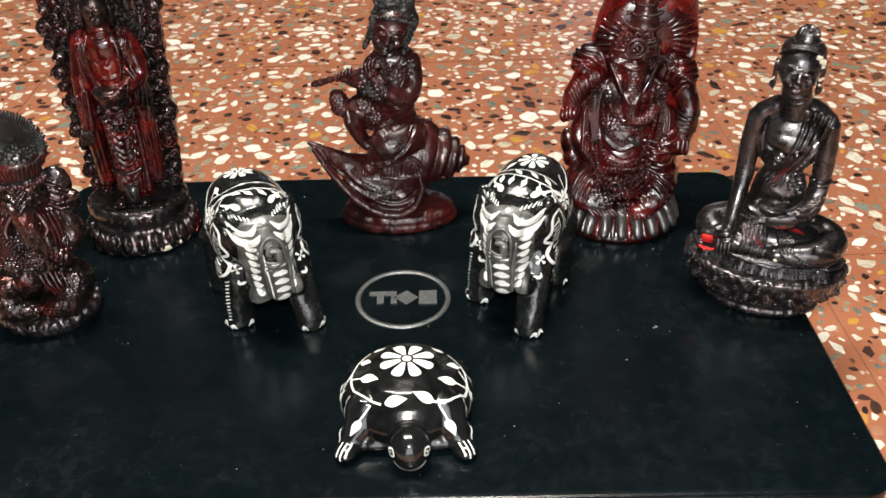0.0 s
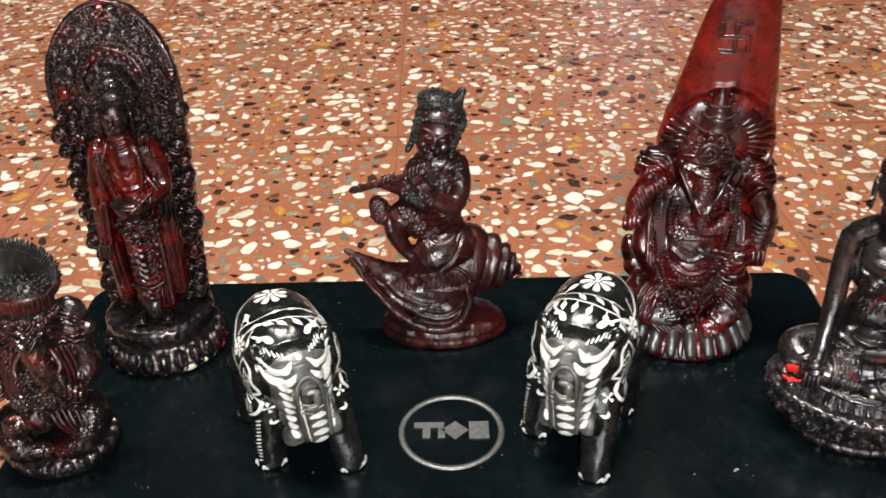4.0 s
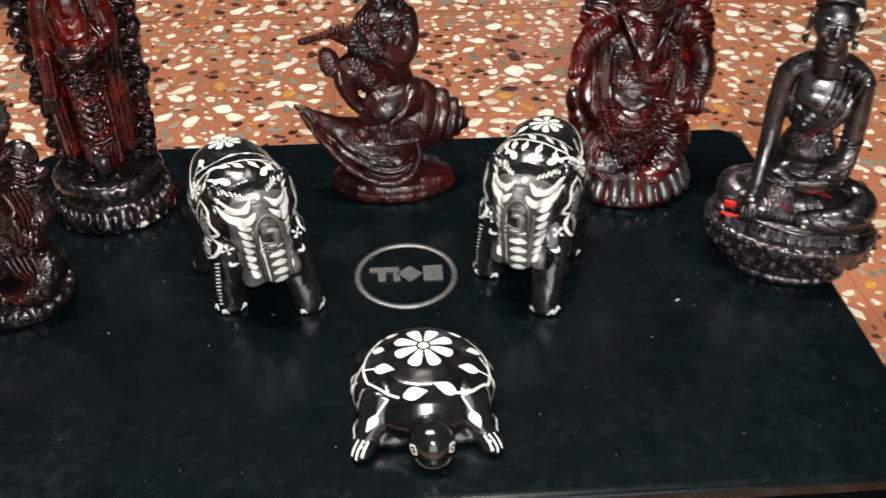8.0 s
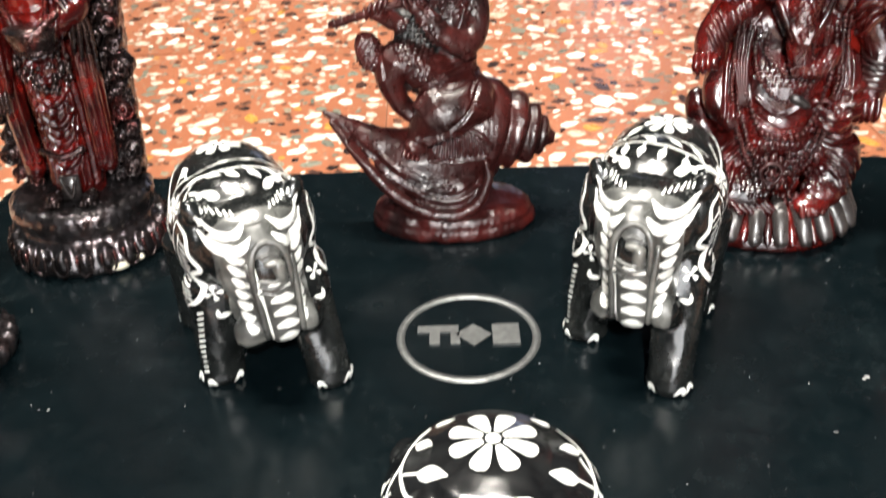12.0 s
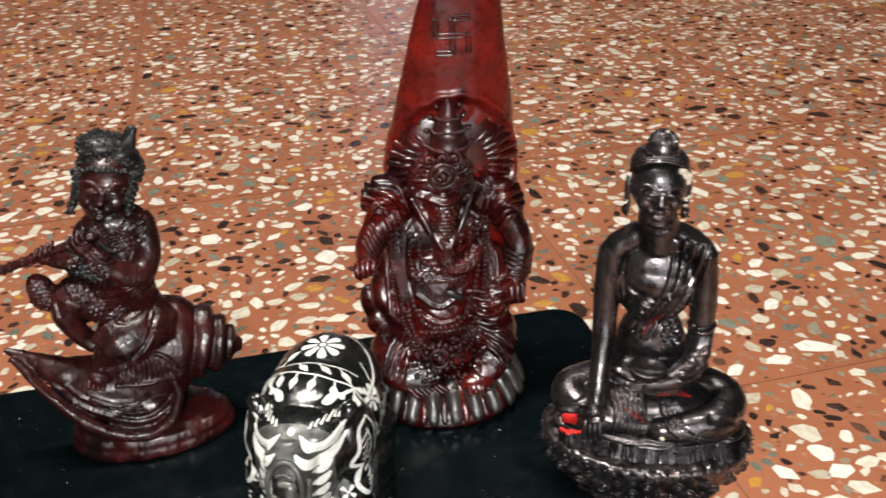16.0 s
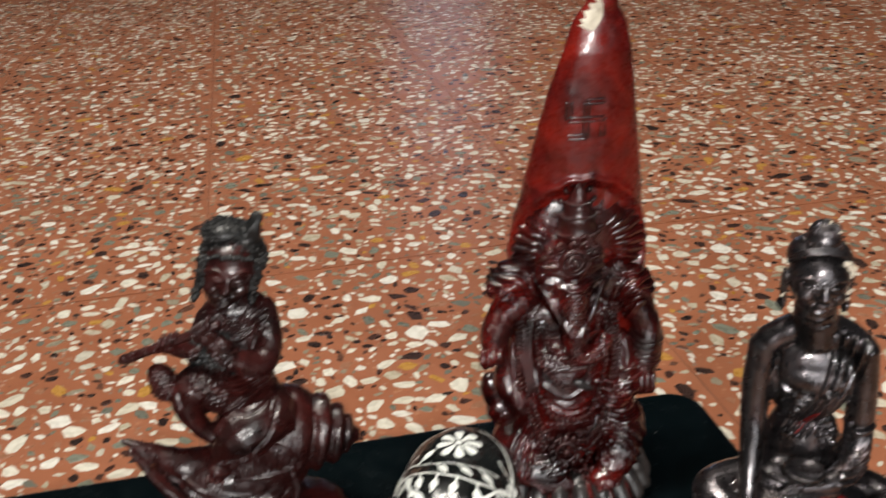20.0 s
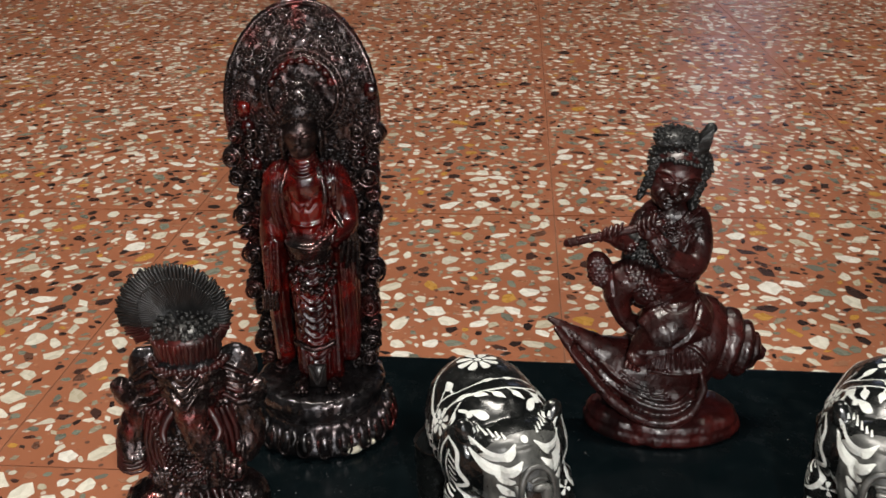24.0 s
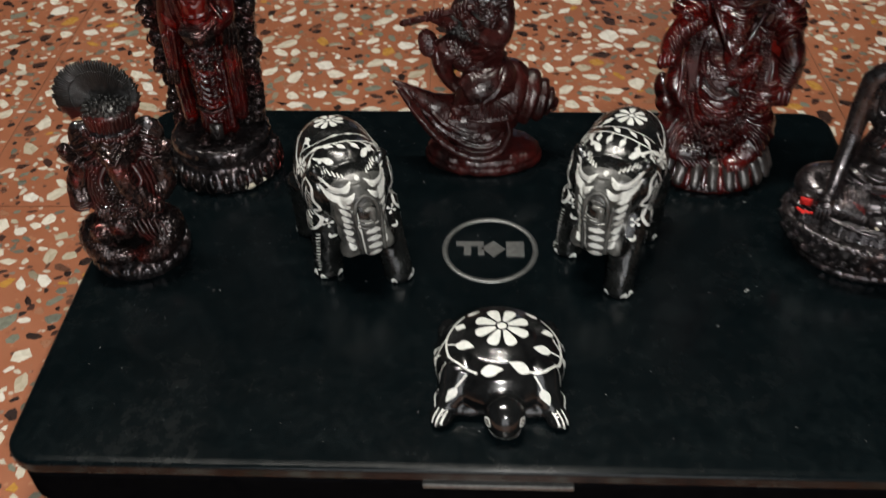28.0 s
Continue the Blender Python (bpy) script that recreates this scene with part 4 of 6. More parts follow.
    r.line([(8, 57), (2, 49), (-8, 42.4), (-16, 41)], 1.0, -1.2).line([(-16, 50), (-10, 56.4), (-2, 60)], 0.8, 0.9).line([(-17, 52), (-11, 58), (-4, 62)], 0.7, -0.8)
    r.line([(-15.6, 56), (-17.4, 62), (-14, 66)], 1.0, -0.9).line([(9.4, 62), (5, 55), (10, 47)], 0.8, -0.7)
    # fan of pleated cloth on the shell, folds inside the lip
    r.line([(-13, 39), (-4, 42.4), (5, 40), (9.6, 35)], 0.9, 1.2).line([(-12, 31), (-2, 29.4), (6, 30.6), (9.6, 34)], 0.8, 0.9)
    for i in range(11):
        t = i / 10
        r.line([(-9.6 + 15.6 * t, 38.8 + 2.4 * math.sin(3 * t) - 2.2 * t), (-11.4 + 19.6 * t, 31 + 1.8 * t * t)], 0.62, 1.1)
        r.line([(-8.8 + 15.6 * t, 38.6 + 2.4 * math.sin(3 * t) - 2.2 * t), (-10.4 + 19.6 * t, 30.8 + 1.8 * t * t)], 0.5, -0.9)
    r.line([(-40, 37), (-28, 27.4), (-16, 20), (-4, 17.4), (5, 21)], 1.6, -1.6).line([(-30, 33), (-20, 26), (-11, 23)], 0.9, 0.8)
    r.pleats([(-22, 30), (-15, 26), (-7, 24)], [(-20, 24), (-13, 20.6), (-4, 20)], 4, 0.9, 0.7)
    v, f = r.done()
    d.tube([(-42, -8.6, 79), (-26, -12.4, 84.6), (-9, -15.6, 90.6)], 1.55, n=12)
    for t in (0.04, 0.12, 0.26, 0.36, 0.46):
        d.ring((-42 + 33 * t, -8.8 - 6.8 * t, 79 + 11.4 * t), 1.7, 0.42, (0, 70, 0), n=10)
    for i in range(4):
        d.tube([(-29.4 + 1.8 * i, -12.6 - 0.3 * i, 82.6 + 0.7 * i), (-28.8 + 1.8 * i, -14 - 0.3 * i, 85.2 + 0.7 * i), (-28 + 1.8 * i, -12.6 - 0.3 * i, 86.8 + 0.7 * i)], 0.8, n=7)
        d.tube([(-15.8 + 1.4 * i, -17.2, 86.4 + 1.2 * i), (-17 + 1.6 * i, -17.6, 89 + 1.0 * i), (-16.8 + 1.7 * i, -16, 91 + 0.9 * i)], 0.82, n=7)
        d.tube([(-20.6 + 1.5 * i, -14.4 + 0.2 * i, 36.2 - 0.5 * i), (-21 + 1.5 * i, -16.2 + 0.2 * i, 34.8 - 0.5 * i)], 0.8, n=6)
    for i in range(3):
        d.ring((-6.6 - 0.8 * i, -13.9 - 0.3 * i, 78.4 + 1.1 * i), 3.9, 0.5, (35, 48, 0), n=14)
        d.string([(-9 + i, -7 - 0.4 * i, 92 - i), (-4, -8.6 - 0.4 * i, 87 - 2 * i), (3 - i, -6.6 - 0.4 * i, 92 - i)], 0.6)
    # head bent over the flute; close curls, lumpy top-knot, upright feather, ear drops
    hv, hf = carved_head(8.4)
    h.ell((0.4, 3.0, 5.4), (9.2, 8.6, 8.4))
    locks(h, (0.4, 2.2, 3.6), (9.3, 8.8, 9.4), 260, 0.8, lambda p: p[2] > -8 and not (p[1] < -1.6 and p[2] < 8.6 and abs(p[0]) < 8.2), 4)
    for i in range(15):
        t = i / 14
        h.ell((-8.2 + 16.4 * t, -4.4 - 2.6 * math.sin(math.pi * t), 6.8 + 2.2 * math.sin(math.pi * t) + 0.4 * math.sin(i * 2.2)), (0.9, 0.9, 1.0), (0, 40 * math.sin(i * 3), 0), n=8)
    h.ell((-2.4, 2.4, 13.4), (6.8, 5.4, 3.6), (0, -6, 0)).ell((-4.6, 2, 11.8), (4.8, 4.6, 3.4)).ell((3, 1.6, 11.6), (4.6, 4, 3.2))
    locks(h, (-2.0, 2.4, 12.8), (7.2, 5.8, 4.2), 150, 0.62, lambda p: p[2] > 10, 5)
    h.ell((5.4, 0.6, 15), (2.3, 1.8, 5.6), (0, 6, 0)).ell((6.2, 0.4, 20), (1.7, 1.4, 2.4), (0, 16, 0)).ell((3.6, 0.4, 13), (1.9, 1.8, 3.4), (0, -16, 0))
    for i in range(8):
        h.tube([(3.8 + 0.45 * i, -1.2, 10.4 + 0.3 * i), (4.2 + 0.4 * i, -1.6, 15 + 0.4 * i), (5.4 + 0.2 * i, -0.8, 19.4 + 0.3 * i)], 0.36, n=5)
    for e in (-1, 1):
        for i in range(5):
            h.ell((e * (8.5 - 0.15 * i), -2.2 - 0.2 * i, -0.4 - 1.9 * i), (1.5, 1.7, 1.3), (0, 30 * i, 0), n=8)
            h.curl((e * (8.0 - 0.3 * i), -4.6, 6.2 - 2.4 * i), 1.5, 0.6, 1.4, e, 60 * i)
        h.bead((e * 8.4, -3.6, -8.8), 1.5)
        h.ring((e * 8.6, -3.4, -6.8), 1.1, 0.45, (90, 0, 30))
    at, tilt, full = (-5.4, -3.4, 104.2), (-4, 6, 9), np.array((1.2, 1.16, 1.06))
    hv = turned(hv * full, at, *tilt)
    hair_v = turned(crisp(h, 0.25)[0] * full * (1, 1, 0.93), at, *tilt)
    dv, df = crisp(d)
    base_v, base_f = fuse(base, 0.7, 2, ((0.3, 8), (0.12, 2.5)))
    def recline(p):
        p = np.array(p, dtype=float)
        up = np.maximum(p[:, 2] - 30, 0)
        p[:, 1] += 0.25 * up
        p[:, 0] += 3.6 + 0.03 * up - 3.4 * np.clip((p[:, 2] - 42) / 16, 0, 1) * np.clip((112 - p[:, 2]) / 20, 0.3, 1)
        p[:, 2] -= 0.06 * up
        return p
    scarf = (v[:, 2] > 63) & (v[:, 2] < 83) & (v[:, 0] < -5) & (v[:, 0] > -21) & (v[:, 1] > -8.5)
    dark = [q for q in f if scarf[q[0]]]
    red = [q for q in f if not scarf[q[0]]]
    base_v, v, hv, dv, hair_v = [recline(p) for p in (base_v, v, hv, dv, hair_v)]
    return [(base_v, base_f, MAROON_RESIN), (v, red, FLUTE_RESIN), (v, dark, MATT_RESIN), (hv, hf, FLUTE_RESIN), (dv, df, FLUTE_RESIN), (hair_v, h.f, MATT_RESIN)]


def standing_sage():
    b, d, red, halo, base = Clay(), Clay(), Clay(), Clay(), Clay()
    base.lathe([(0, 0), (26.5, 0), (27.8, 1.6), (27.4, 4), (25.4, 7), (24, 10), (22.4, 12), (22.4, 13), (24.4, 15), (25.4, 18.5), (25, 21.5), (23, 23.4), (0, 23.8)], 1, 0.94, n=56)
    for i in range(22):
        a = 2 * math.pi * i / 22
        c, s = math.cos(a), math.sin(a)
        base.ell((25.4 * c, 24 * s, 6), (3.3, 2.6, 5.2), (0, 0, math.degrees(a)), n=10)
        d.tube([(28.0 * c - 2.2 * s, 26.4 * s + 2.2 * c, 9), (28.9 * c - 2.2 * s, 27.2 * s + 2.2 * c, 4), (28.6 * c, 27 * s, 1.6), (28.9 * c + 2.2 * s, 27.2 * s - 2.2 * c, 4), (28.0 * c + 2.2 * s, 26.4 * s - 2.2 * c, 9)], 0.6, n=5)
    # back plate
    def half(z):
        if z > 128:
            return 27.4 * math.sqrt(max(0.0, 1 - ((z - 128) / 36.5) ** 2))
        return 27.4 - 5.0 * (128 - z) / 100
    zs = [24, 40, 60, 80, 100, 118, 128, 136, 144, 151, 157, 161, 163.5, 164.4]
    out = [(half(z), z) for z in zs] + [(-half(z), z) for z in zs[::-1]]
    halo.plate(out, 7, 12)
    for k in range(3):
        q = [((half(z) - 0.6 - 3 * k) * (1 if z < 164.3 else 0.2), 6.8, z - 2.6 * k * max(0, (z - 128) / 36)) for z in zs[5:]]
        d.tube(q + [(-x, y, z) for x, y, z in q[::-1]], 1.1 if k == 0 else 0.6, n=7, per=4)
    rng = random.Random(5)
    for i in range(210):
        z = rng.uniform(100, 161)
        w = half(z) - 4
        x = rng.uniform(-w, w)
        if (x / 15) ** 2 + ((z - 134) / 15) ** 2 > 1:
            d.curl((x, 6.4, z), rng.uniform(1.6, 3.4), rng.uniform(0.4, 0.62), rng.uniform(1.1, 1.8), rng.choice((-1, 1)), rng.uniform(0, 360), 0.35)
    for i in range(760):
        z = rng.uniform(98, 162)
        w = half(z) - 2
        q = rng.uniform(0.4, 0.85)
        d.ell((rng.uniform(-w, w), 6.3, z), (q, q * 1.2, q), n=6)
    for e in (-1, 1):
        for k in range(2):
            d.string([(e * (half(z) - 1.4 - 2.2 * k), 6.0, z - 2.0 * k) for z in (104, 116, 128, 140, 150, 158, 162)], 0.62)
    for k, r in enumerate((14.6, 12.6)):
        d.ring((1, 5.4 - k, 134.5), r, 0.9, n=30)
    for i in range(40):
        a = 2 * math.pi * i / 40
        d.bead((1 + 13.6 * math.cos(a), 4.8, 134.5 + 13.6 * math.sin(a)), 0.8)
    for i in range(8):
        x, z = rng.choice((-1, 1)) * rng.uniform(18, 25), rng.uniform(104, 148)
        red.ell((x, 5.6, z), (2.6, 1.6, 3.4), (0, rng.uniform(-30, 30), 0), n=10)
    for i in range(9):
        a = radians(20 + 140 * i / 8)
        red.ell((1 + 11 * math.cos(a), 3.6, 135 + 11 * math.sin(a)), (1.8, 1.0, 1.2), (0, 90 - math.degrees(a), 0), n=8)
    # columns of cloud curls down both edges
    for e in (-1, 1):
        for i in range(13):
            z = 120 - 7.6 * i
            x = e * (half(z) - 2.4 + 1.2 * math.sin(i * 1.9 + e))
            s = 3.9 + 0.9 * math.sin(i * 2.7 + 2 * e)
            halo.ell((x, 4.8, z), (s, s, s * 0.9), (0, 25 * math.sin(i), 0), n=12)
            d.curl((x + e * 0.4, 4.8 - s * 0.86, z), s * 0.86, 0.72, 1.7, e if i % 3 else -e, rng.uniform(0, 360), 0.4)
            d.curl((x - e * 4.4, 3.0, z - 3.4), rng.uniform(2.0, 3.0), 0.7, 1.4, e, rng.uniform(0, 360), 0.4)
            d.curl((x - e * 6.2, 3.2, z + 1.0), rng.uniform(1.6, 2.6), 0.62, 1.3, -e, rng.uniform(0, 360), 0.4)
            for _ in range(5):
                d.ell((x + rng.uniform(-5, 3) * e, 4.0 - rng.uniform(0, 1.5), z + rng.uniform(-4, 4)), (0.9, 1.0, 0.7), (0, rng.uniform(-60, 60), 0), n=6)
    # robed body
    b.tube([(1, -1, 24), (1, -1, 46), (1, -1, 72), (1, 0, 98)], [8.8, 8.2, 9.0, 10.0], flat=0.98, n=18)
    b.ell((1, 0, 103), (11, 8, 8)).ell((1, -3.4, 103), (8.6, 6.6, 10)).tube([(1, -2, 108), (1, -3.6, 117)], [5.0, 4.4])
    for e in (-1, 1):
        b.ell((1 + e * 9.6, 0, 106), (4.8, 5.4, 5.4))
    b.tube([(-9.8, -1, 106), (-12.4, -4, 90), (-12.4, -8, 74), (-12.2, -10, 66)], [4.8, 4.5, 3.8, 2.8])
    b.tube([(-11.6, -3, 84), (-12.8, -4, 58), (-12.6, -3, 32)], [3.6, 3.8, 3.4], flat=0.8)
    b.tube([(11.8, -1, 106), (15.2, -4, 91), (11.4, -10, 87), (7, -12.5, 86)], [4.8, 4.5, 3.8, 2.8])
    b.tube([(13.2, -4, 86), (14.6, -5, 64), (13.4, -4, 34)], [3.6, 4.0, 3.4], flat=0.8)
    v, f = fuse(b, 0.48, 2, ((0.08, 5),))
    r = Relief(v, f)
    for e in (-1, 1):
        r.pleats([(1 + e * 4.6, 113), (1 + e * 7.4, 104), (1 + e * 6.2, 92), (1 + e * 3.4, 84)], [(1 + e * 11, 110), (1 + e * 11.4, 100), (1 + e * 10.4, 90), (1 + e * 8, 80)], 4, 1.1, 0.8)
        r.pleats([(1 + e * 3.6, 80), (1 + e * 4.4, 56), (1 + e * 4, 28)], [(1 + e * 9.4, 78), (1 + e * 9.6, 54), (1 + e * 9.6, 27)], 4, 1.0, 0.9)
        r.pleats([(1 + e * 11, 84), (1 + e * 11.4, 60), (1 + e * 11, 36)], [(1 + e * 15.6, 82), (1 + e * 15.4, 60), (1 + e * 14.6, 36)], 3, 1.0, 0.8)
        r.line([(1 + e * 3.6, 98.5), (1 + e * 1.6, 96.2), (1, 97.4)], 0.8, -0.6)
    r.pleats([(-4, 114.6), (1, 113), (6, 114.6)], [(-4, 110), (1, 108.6), (6, 110)], 3, 0.8, 0.5)
    r.line([(-6, 92), (1, 90.4), (8, 92)], 1.1, 0.9)
    for i, z in enumerate((77, 69, 61, 53, 46, 38)):
        w = 6.6 - 0.2 * i
        r.line([(1 - w, z + 3.2), (1 - w * 0.5, z - 0.6), (1, z - 2), (1 + w * 0.5, z - 0.6), (1 + w, z + 3.2)], 1.5, 1.0)
        r.line([(1 - w, z + 0.8), (1 - w * 0.5, z - 3), (1, z - 4.4), (1 + w * 0.5, z - 3), (1 + w, z + 0.8)], 1.1, -1.0)
    v, f = r.done()
    for e in (-1, 1):
        d.ell((1 + e * 6, -12.5, 25.6), (3.0, 4.8, 2.2), n=10)
        for i in range(4):
            d.bead((1 + e * (4 + 1.4 * i), -16.9, 25), 0.9)
        d.tube([(1 + e * 5.4, -6, 111), (1 + e * 7.6, -9.2, 103), (1 + e * 6.6, -9.8, 92), (1 + e * 4, -10.6, 84)], 0.8, n=7)
    d.tube([(-6, -10.6, 43), (1, -12.4, 41), (8, -10.6, 43)], 1.2, n=7)
    apron = Clay().add(*box_at((1, -11.6, 29), (6.4, 2.0, 9))).tube([(-1.6, -12.8, 33), (1, -13.4, 26), (3.6, -12.8, 33)], 0.6, n=6)
    # bowl held in the hands, sleeves, fingers
    d.lathe([(0, 0), (4.6, 0), (7.4, 3), (8.6, 7), (8, 9), (5.6, 9.6), (0, 9)], c=(2.5, -11.5, 78), n=24)
    for i in range(4):
        d.ring((2.5, -11.5, 79.5 + 2.2 * i), 6.4 + 0.7 * i, 0.6, (0, 0, 0), n=18)
        d.tube([(12 - 1.5 * i, -14.6 - i, 91 - 1.3 * i), (8 - 1.6 * i, -17.5 - 0.6 * i, 88.4 - 1.3 * i)], 1.1, n=7)
        d.tube([(-15.8 + 1.4 * i, -12, 65), (-15.6 + 1.4 * i, -13.4, 59)], [1.0, 0.8], n=6)
        d.tube([(10 + 2.2 * i, -8.6 + i, 96 - i), (14.6 + 1.3 * i, -10.5 + 1.4 * i, 88 - 2 * i), (12.6 + 1.6 * i, -9 + 1.2 * i, 76 - 3 * i)], 0.9, n=6)
    for i in range(110):
        a = rng.uniform(0, 6.28)
        d.ell((2.5 + rng.uniform(2, 9) * math.cos(a), -9.8 - rng.uniform(0, 1.5), 74 + 10 * math.sin(a)), (1.3, 1.1, 0.8), (0, rng.uniform(-70, 70), 0), n=7)
    head = Clay().ell((1, -4, 123), (6.2, 6.6, 8.2)).ell((1, -6.4, 118), (4.2, 3.8, 3.6)).join(face((1, -3.9, 122.4), 6.3))
    hv, hf = fuse(head, 0.36, 1)
    rh = Relief(hv, hf)
    for e in (-1, 1):
        rh.line([(1 + e * 1.0, 123.4), (1 + e * 2.5, 122.7), (1 + e * 4.2, 123.3)], 0.4, -0.5)
    rh.line([(-0.8, 119.1), (1, 118.9), (2.8, 119.1)], 0.35, -0.4)
    hv, hf = rh.done()
    hair = Clay().ell((1, -1.6, 130), (7.8, 6.8, 7.4)).ell((1, -1, 137), (4.6, 4, 4))
    locks(hair, (1, -1.6, 130), (8, 7, 7.8), 230, 0.72, lambda p: not (p[2] < 127.6 and p[1] < -4.5), 6)
    locks(hair, (1, -1, 137), (4.8, 4.2, 4.2), 70, 0.66, lambda p: p[2] > 136, 7)
    for e in (-1, 1):
        hair.ell((1 + e * 6.8, -3.4, 119.4), (1.1, 1.9, 6.0))
    bv, bf = fuse(base, 0.7, 2, ((0.25, 4.5), (0.1, 1.8)))
    lv, lf = fuse(halo, 0.6, 2, ((0.25, 4.2), (0.12, 1.6)))
    dv, df = crisp(d.join(hair), 0.2)
    rv, rf = crisp(red, 0.25)
    def lean(p):
        p = np.array(p, dtype=float)
        p[:, 1] += 0.006 * np.maximum(p[:, 2] - 126, 0) ** 2
        return p
    lv, v, dv, rv, hv = [lean(p) for p in (lv, v, dv, rv, hv)]
    chips = Clay().ell((15, -22.4, 2.4), (3.6, 1.6, 1.3), (0, 0, 34), n=9).ell((21, -18.6, 3.4), (1.6, 1.1, 1.1), n=8)
    return [(bv, bf, BLACK_RESIN), (lv, lf, DARK_RESIN), (v, f, ROBE_RESIN), (dv, df, DARK_RESIN), (rv, rf, ROBE_RESIN), (apron.v, apron.f, GREY_RESIN), (hv, hf, BROWN_RESIN), (chips.v, chips.f, CREAM)]


def trunked_head(k, c, s):
    """The skull and cheeks of an elephant-headed figure."""
    x, y, z = c
    k.ell((x, y, z), (12.5 * s, 9.5 * s, 11.5 * s)).ell((x, y - 4 * s, z - 6 * s), (9 * s, 7 * s, 7 * s))
    for e in (-1, 1):
        k.ell((x + e * 5.4 * s, y - 4.5 * s, z + 5 * s), (6 * s, 5 * s, 5.5 * s))
    return k


def shell_deity():
    shell, b, d, red, base, grey = Clay(), Clay(), Clay(), Clay(), Clay(), Clay()
    base.lathe([(0, 0), (26.5, 0), (28, 2), (27.6, 5), (25.5, 8), (21, 12), (0, 14)], 1, 0.86, c=(-1, -1, 0), n=48)
    shell.tube([(0, 8, 10), (2, 9, 40), (4.5, 12, 76), (5.4, 15, 106), (6.4, 18, 138), (7.6, 20, 160), (8.4, 21, 174)], [25.0, 27.5, 26.0, 22.8, 17.4, 12.6, 9.0], flat=0.52, n=28, per=8)
    shell.ell((9.0, 21.4, 180), (5.4, 4, 6.4))
    sv, sf = fuse(shell, 0.6, 5, ((0.3, 22), (0.1, 7)))
    # rayed niche sunk into the shell, with a scalloped rim
    r = Relief(sv, sf)
    dx, dz = sv[:, 0] - 4.4, sv[:, 2] - 93
    turn = np.arctan2(dz / 27.5, dx / 22.5)
    far = np.hypot(dx / 22.5, dz / 27.5)
    rim = 1.0 + 0.025 * np.abs(np.sin(turn * 9.5))
    inside = np.clip((rim - far) / 0.1, 0, 1) * np.clip((dz + 26) / 10, 0, 1)
    lip = np.exp(-((far - rim - 0.03) / 0.05) ** 2) * np.clip((dz + 14) / 12, 0, 1)
    r.h = r.front * (inside * (0.9 * np.abs(np.cos(turn * 9.5)) ** 0.8 - 3.4) + 1.0 * lip)
    sv, sf = r.done()
    red.ell((4.0, 3.2, 92.5), (21, 4.2, 24.5))
    for i in range(14):
        a = radians(-16 + 64 * i / 6) if i < 7 else radians(196 - 64 * (i - 7) / 6)
        c, s = math.cos(a), math.sin(a)
        red.tube([(3.4 + 11 * c, 1.0, 94 + 9 * s), (4.0 + 17 * c, 1.6, 93.6 + 15 * s), (4.6 + 23 * c, 5.0, 93 + 21 * s)], [1.0, 1.7, 2.0], n=9)
    # head, trunk, body, limbs
    trunked_head(b, (-1, -3, 90), 1.0).ell((-2, -9, 90), (12, 5.5, 9.5)).ell((-2, -12, 82), (8, 5, 8))
    b.tube([(-2, -12, 87), (-2.2, -15.5, 76), (-2, -17.5, 67), (1, -18.5, 62), (6, -17, 62.5), (8.5, -15.5, 66)], [6, 4.6, 3.8, 3.5, 3.3, 3.0])
    b.ell((-3, -5, 46), (17, 13, 18)).ell((-3, -9, 38), (15, 11, 12)).ell((-1, -1, 70), (20, 8, 10))
    for e in (-1, 1):
        b.ell((-1 + e * 15.5, -3, 82), (5, 4, 9), (0, e * 14, 0))
        b.ell((0 + e * 21.5, -2, 82 - 3 * e), (8.4, 6.6, 7.4))
    b.tube([(-19, -3, 78), (-24.5, -6, 74), (-28, -8.6, 69), (-28.6, -10, 64)], [6, 5.6, 5.2, 4.6])
    b.tube([(23, -3, 74), (27.5, -6, 64), (27, -9, 54), (25, -11, 47)], [5.6, 5.2, 5, 4.4])
    b.tube([(-18, -5, 62), (-24, -10, 50), (-19, -15, 42)], [5, 4.8, 4.2])
    b.tube([(17, -6, 60), (19, -13, 48), (12, -17, 42)], [5, 4.6, 4])
    b.tube([(-6, -6, 26), (-20, -11, 26), (-20, -17, 20), (-8, -20, 18)], [9, 9, 7, 5])
    b.tube([(2, -6, 28), (17, -11, 30), (15, -18, 21), (10, -21, 17)], [9, 9, 7, 5])
    b.ell((9, -23, 15.5), (6.4, 5, 3.4), (0, 0, 14))
    b.ell((-27, -1, 40), (4.6, 4.2, 8.6), (0, -14, 0)).ell((-25, -2, 33), (5.2, 5, 6))
    # crown in tiers
    d.lathe([(0, 0), (9.4, 0), (10, 2), (9, 3.4), (8.4, 6), (9, 7.4), (7.6, 8.6), (6.4, 11), (6.6, 12), (4.8, 13), (3.6, 15.4), (3.2, 16.6), (1.6, 18.4), (0.4, 20)], 0.74, 0.7, c=(1.6, -3.0, 101), n=26)
    for i in range(20):
        a = math.pi + math.pi * i / 19
        d.bead((1.6 + 7.3 * math.cos(a), -3 + 6.9 * math.sin(a), 103.4), 0.75)
        d.bead((1.6 + 6.2 * math.cos(a), -3 + 5.8 * math.sin(a), 109.6), 0.65)
        d.bead((1.6 + 4.3 * math.cos(a), -3 + 4.0 * math.sin(a), 114), 0.6)
    for i in range(11):
        a = radians(180 * i / 10)
        d.ell((1.7 + 8.2 * math.cos(a) * (1 - 0.25 * math.sin(a)), -1.6, 103.4 + 17.6 * math.sin(a)), (1.1, 1.0, 1.5), (0, 90 - math.degrees(a), 0), n=8)
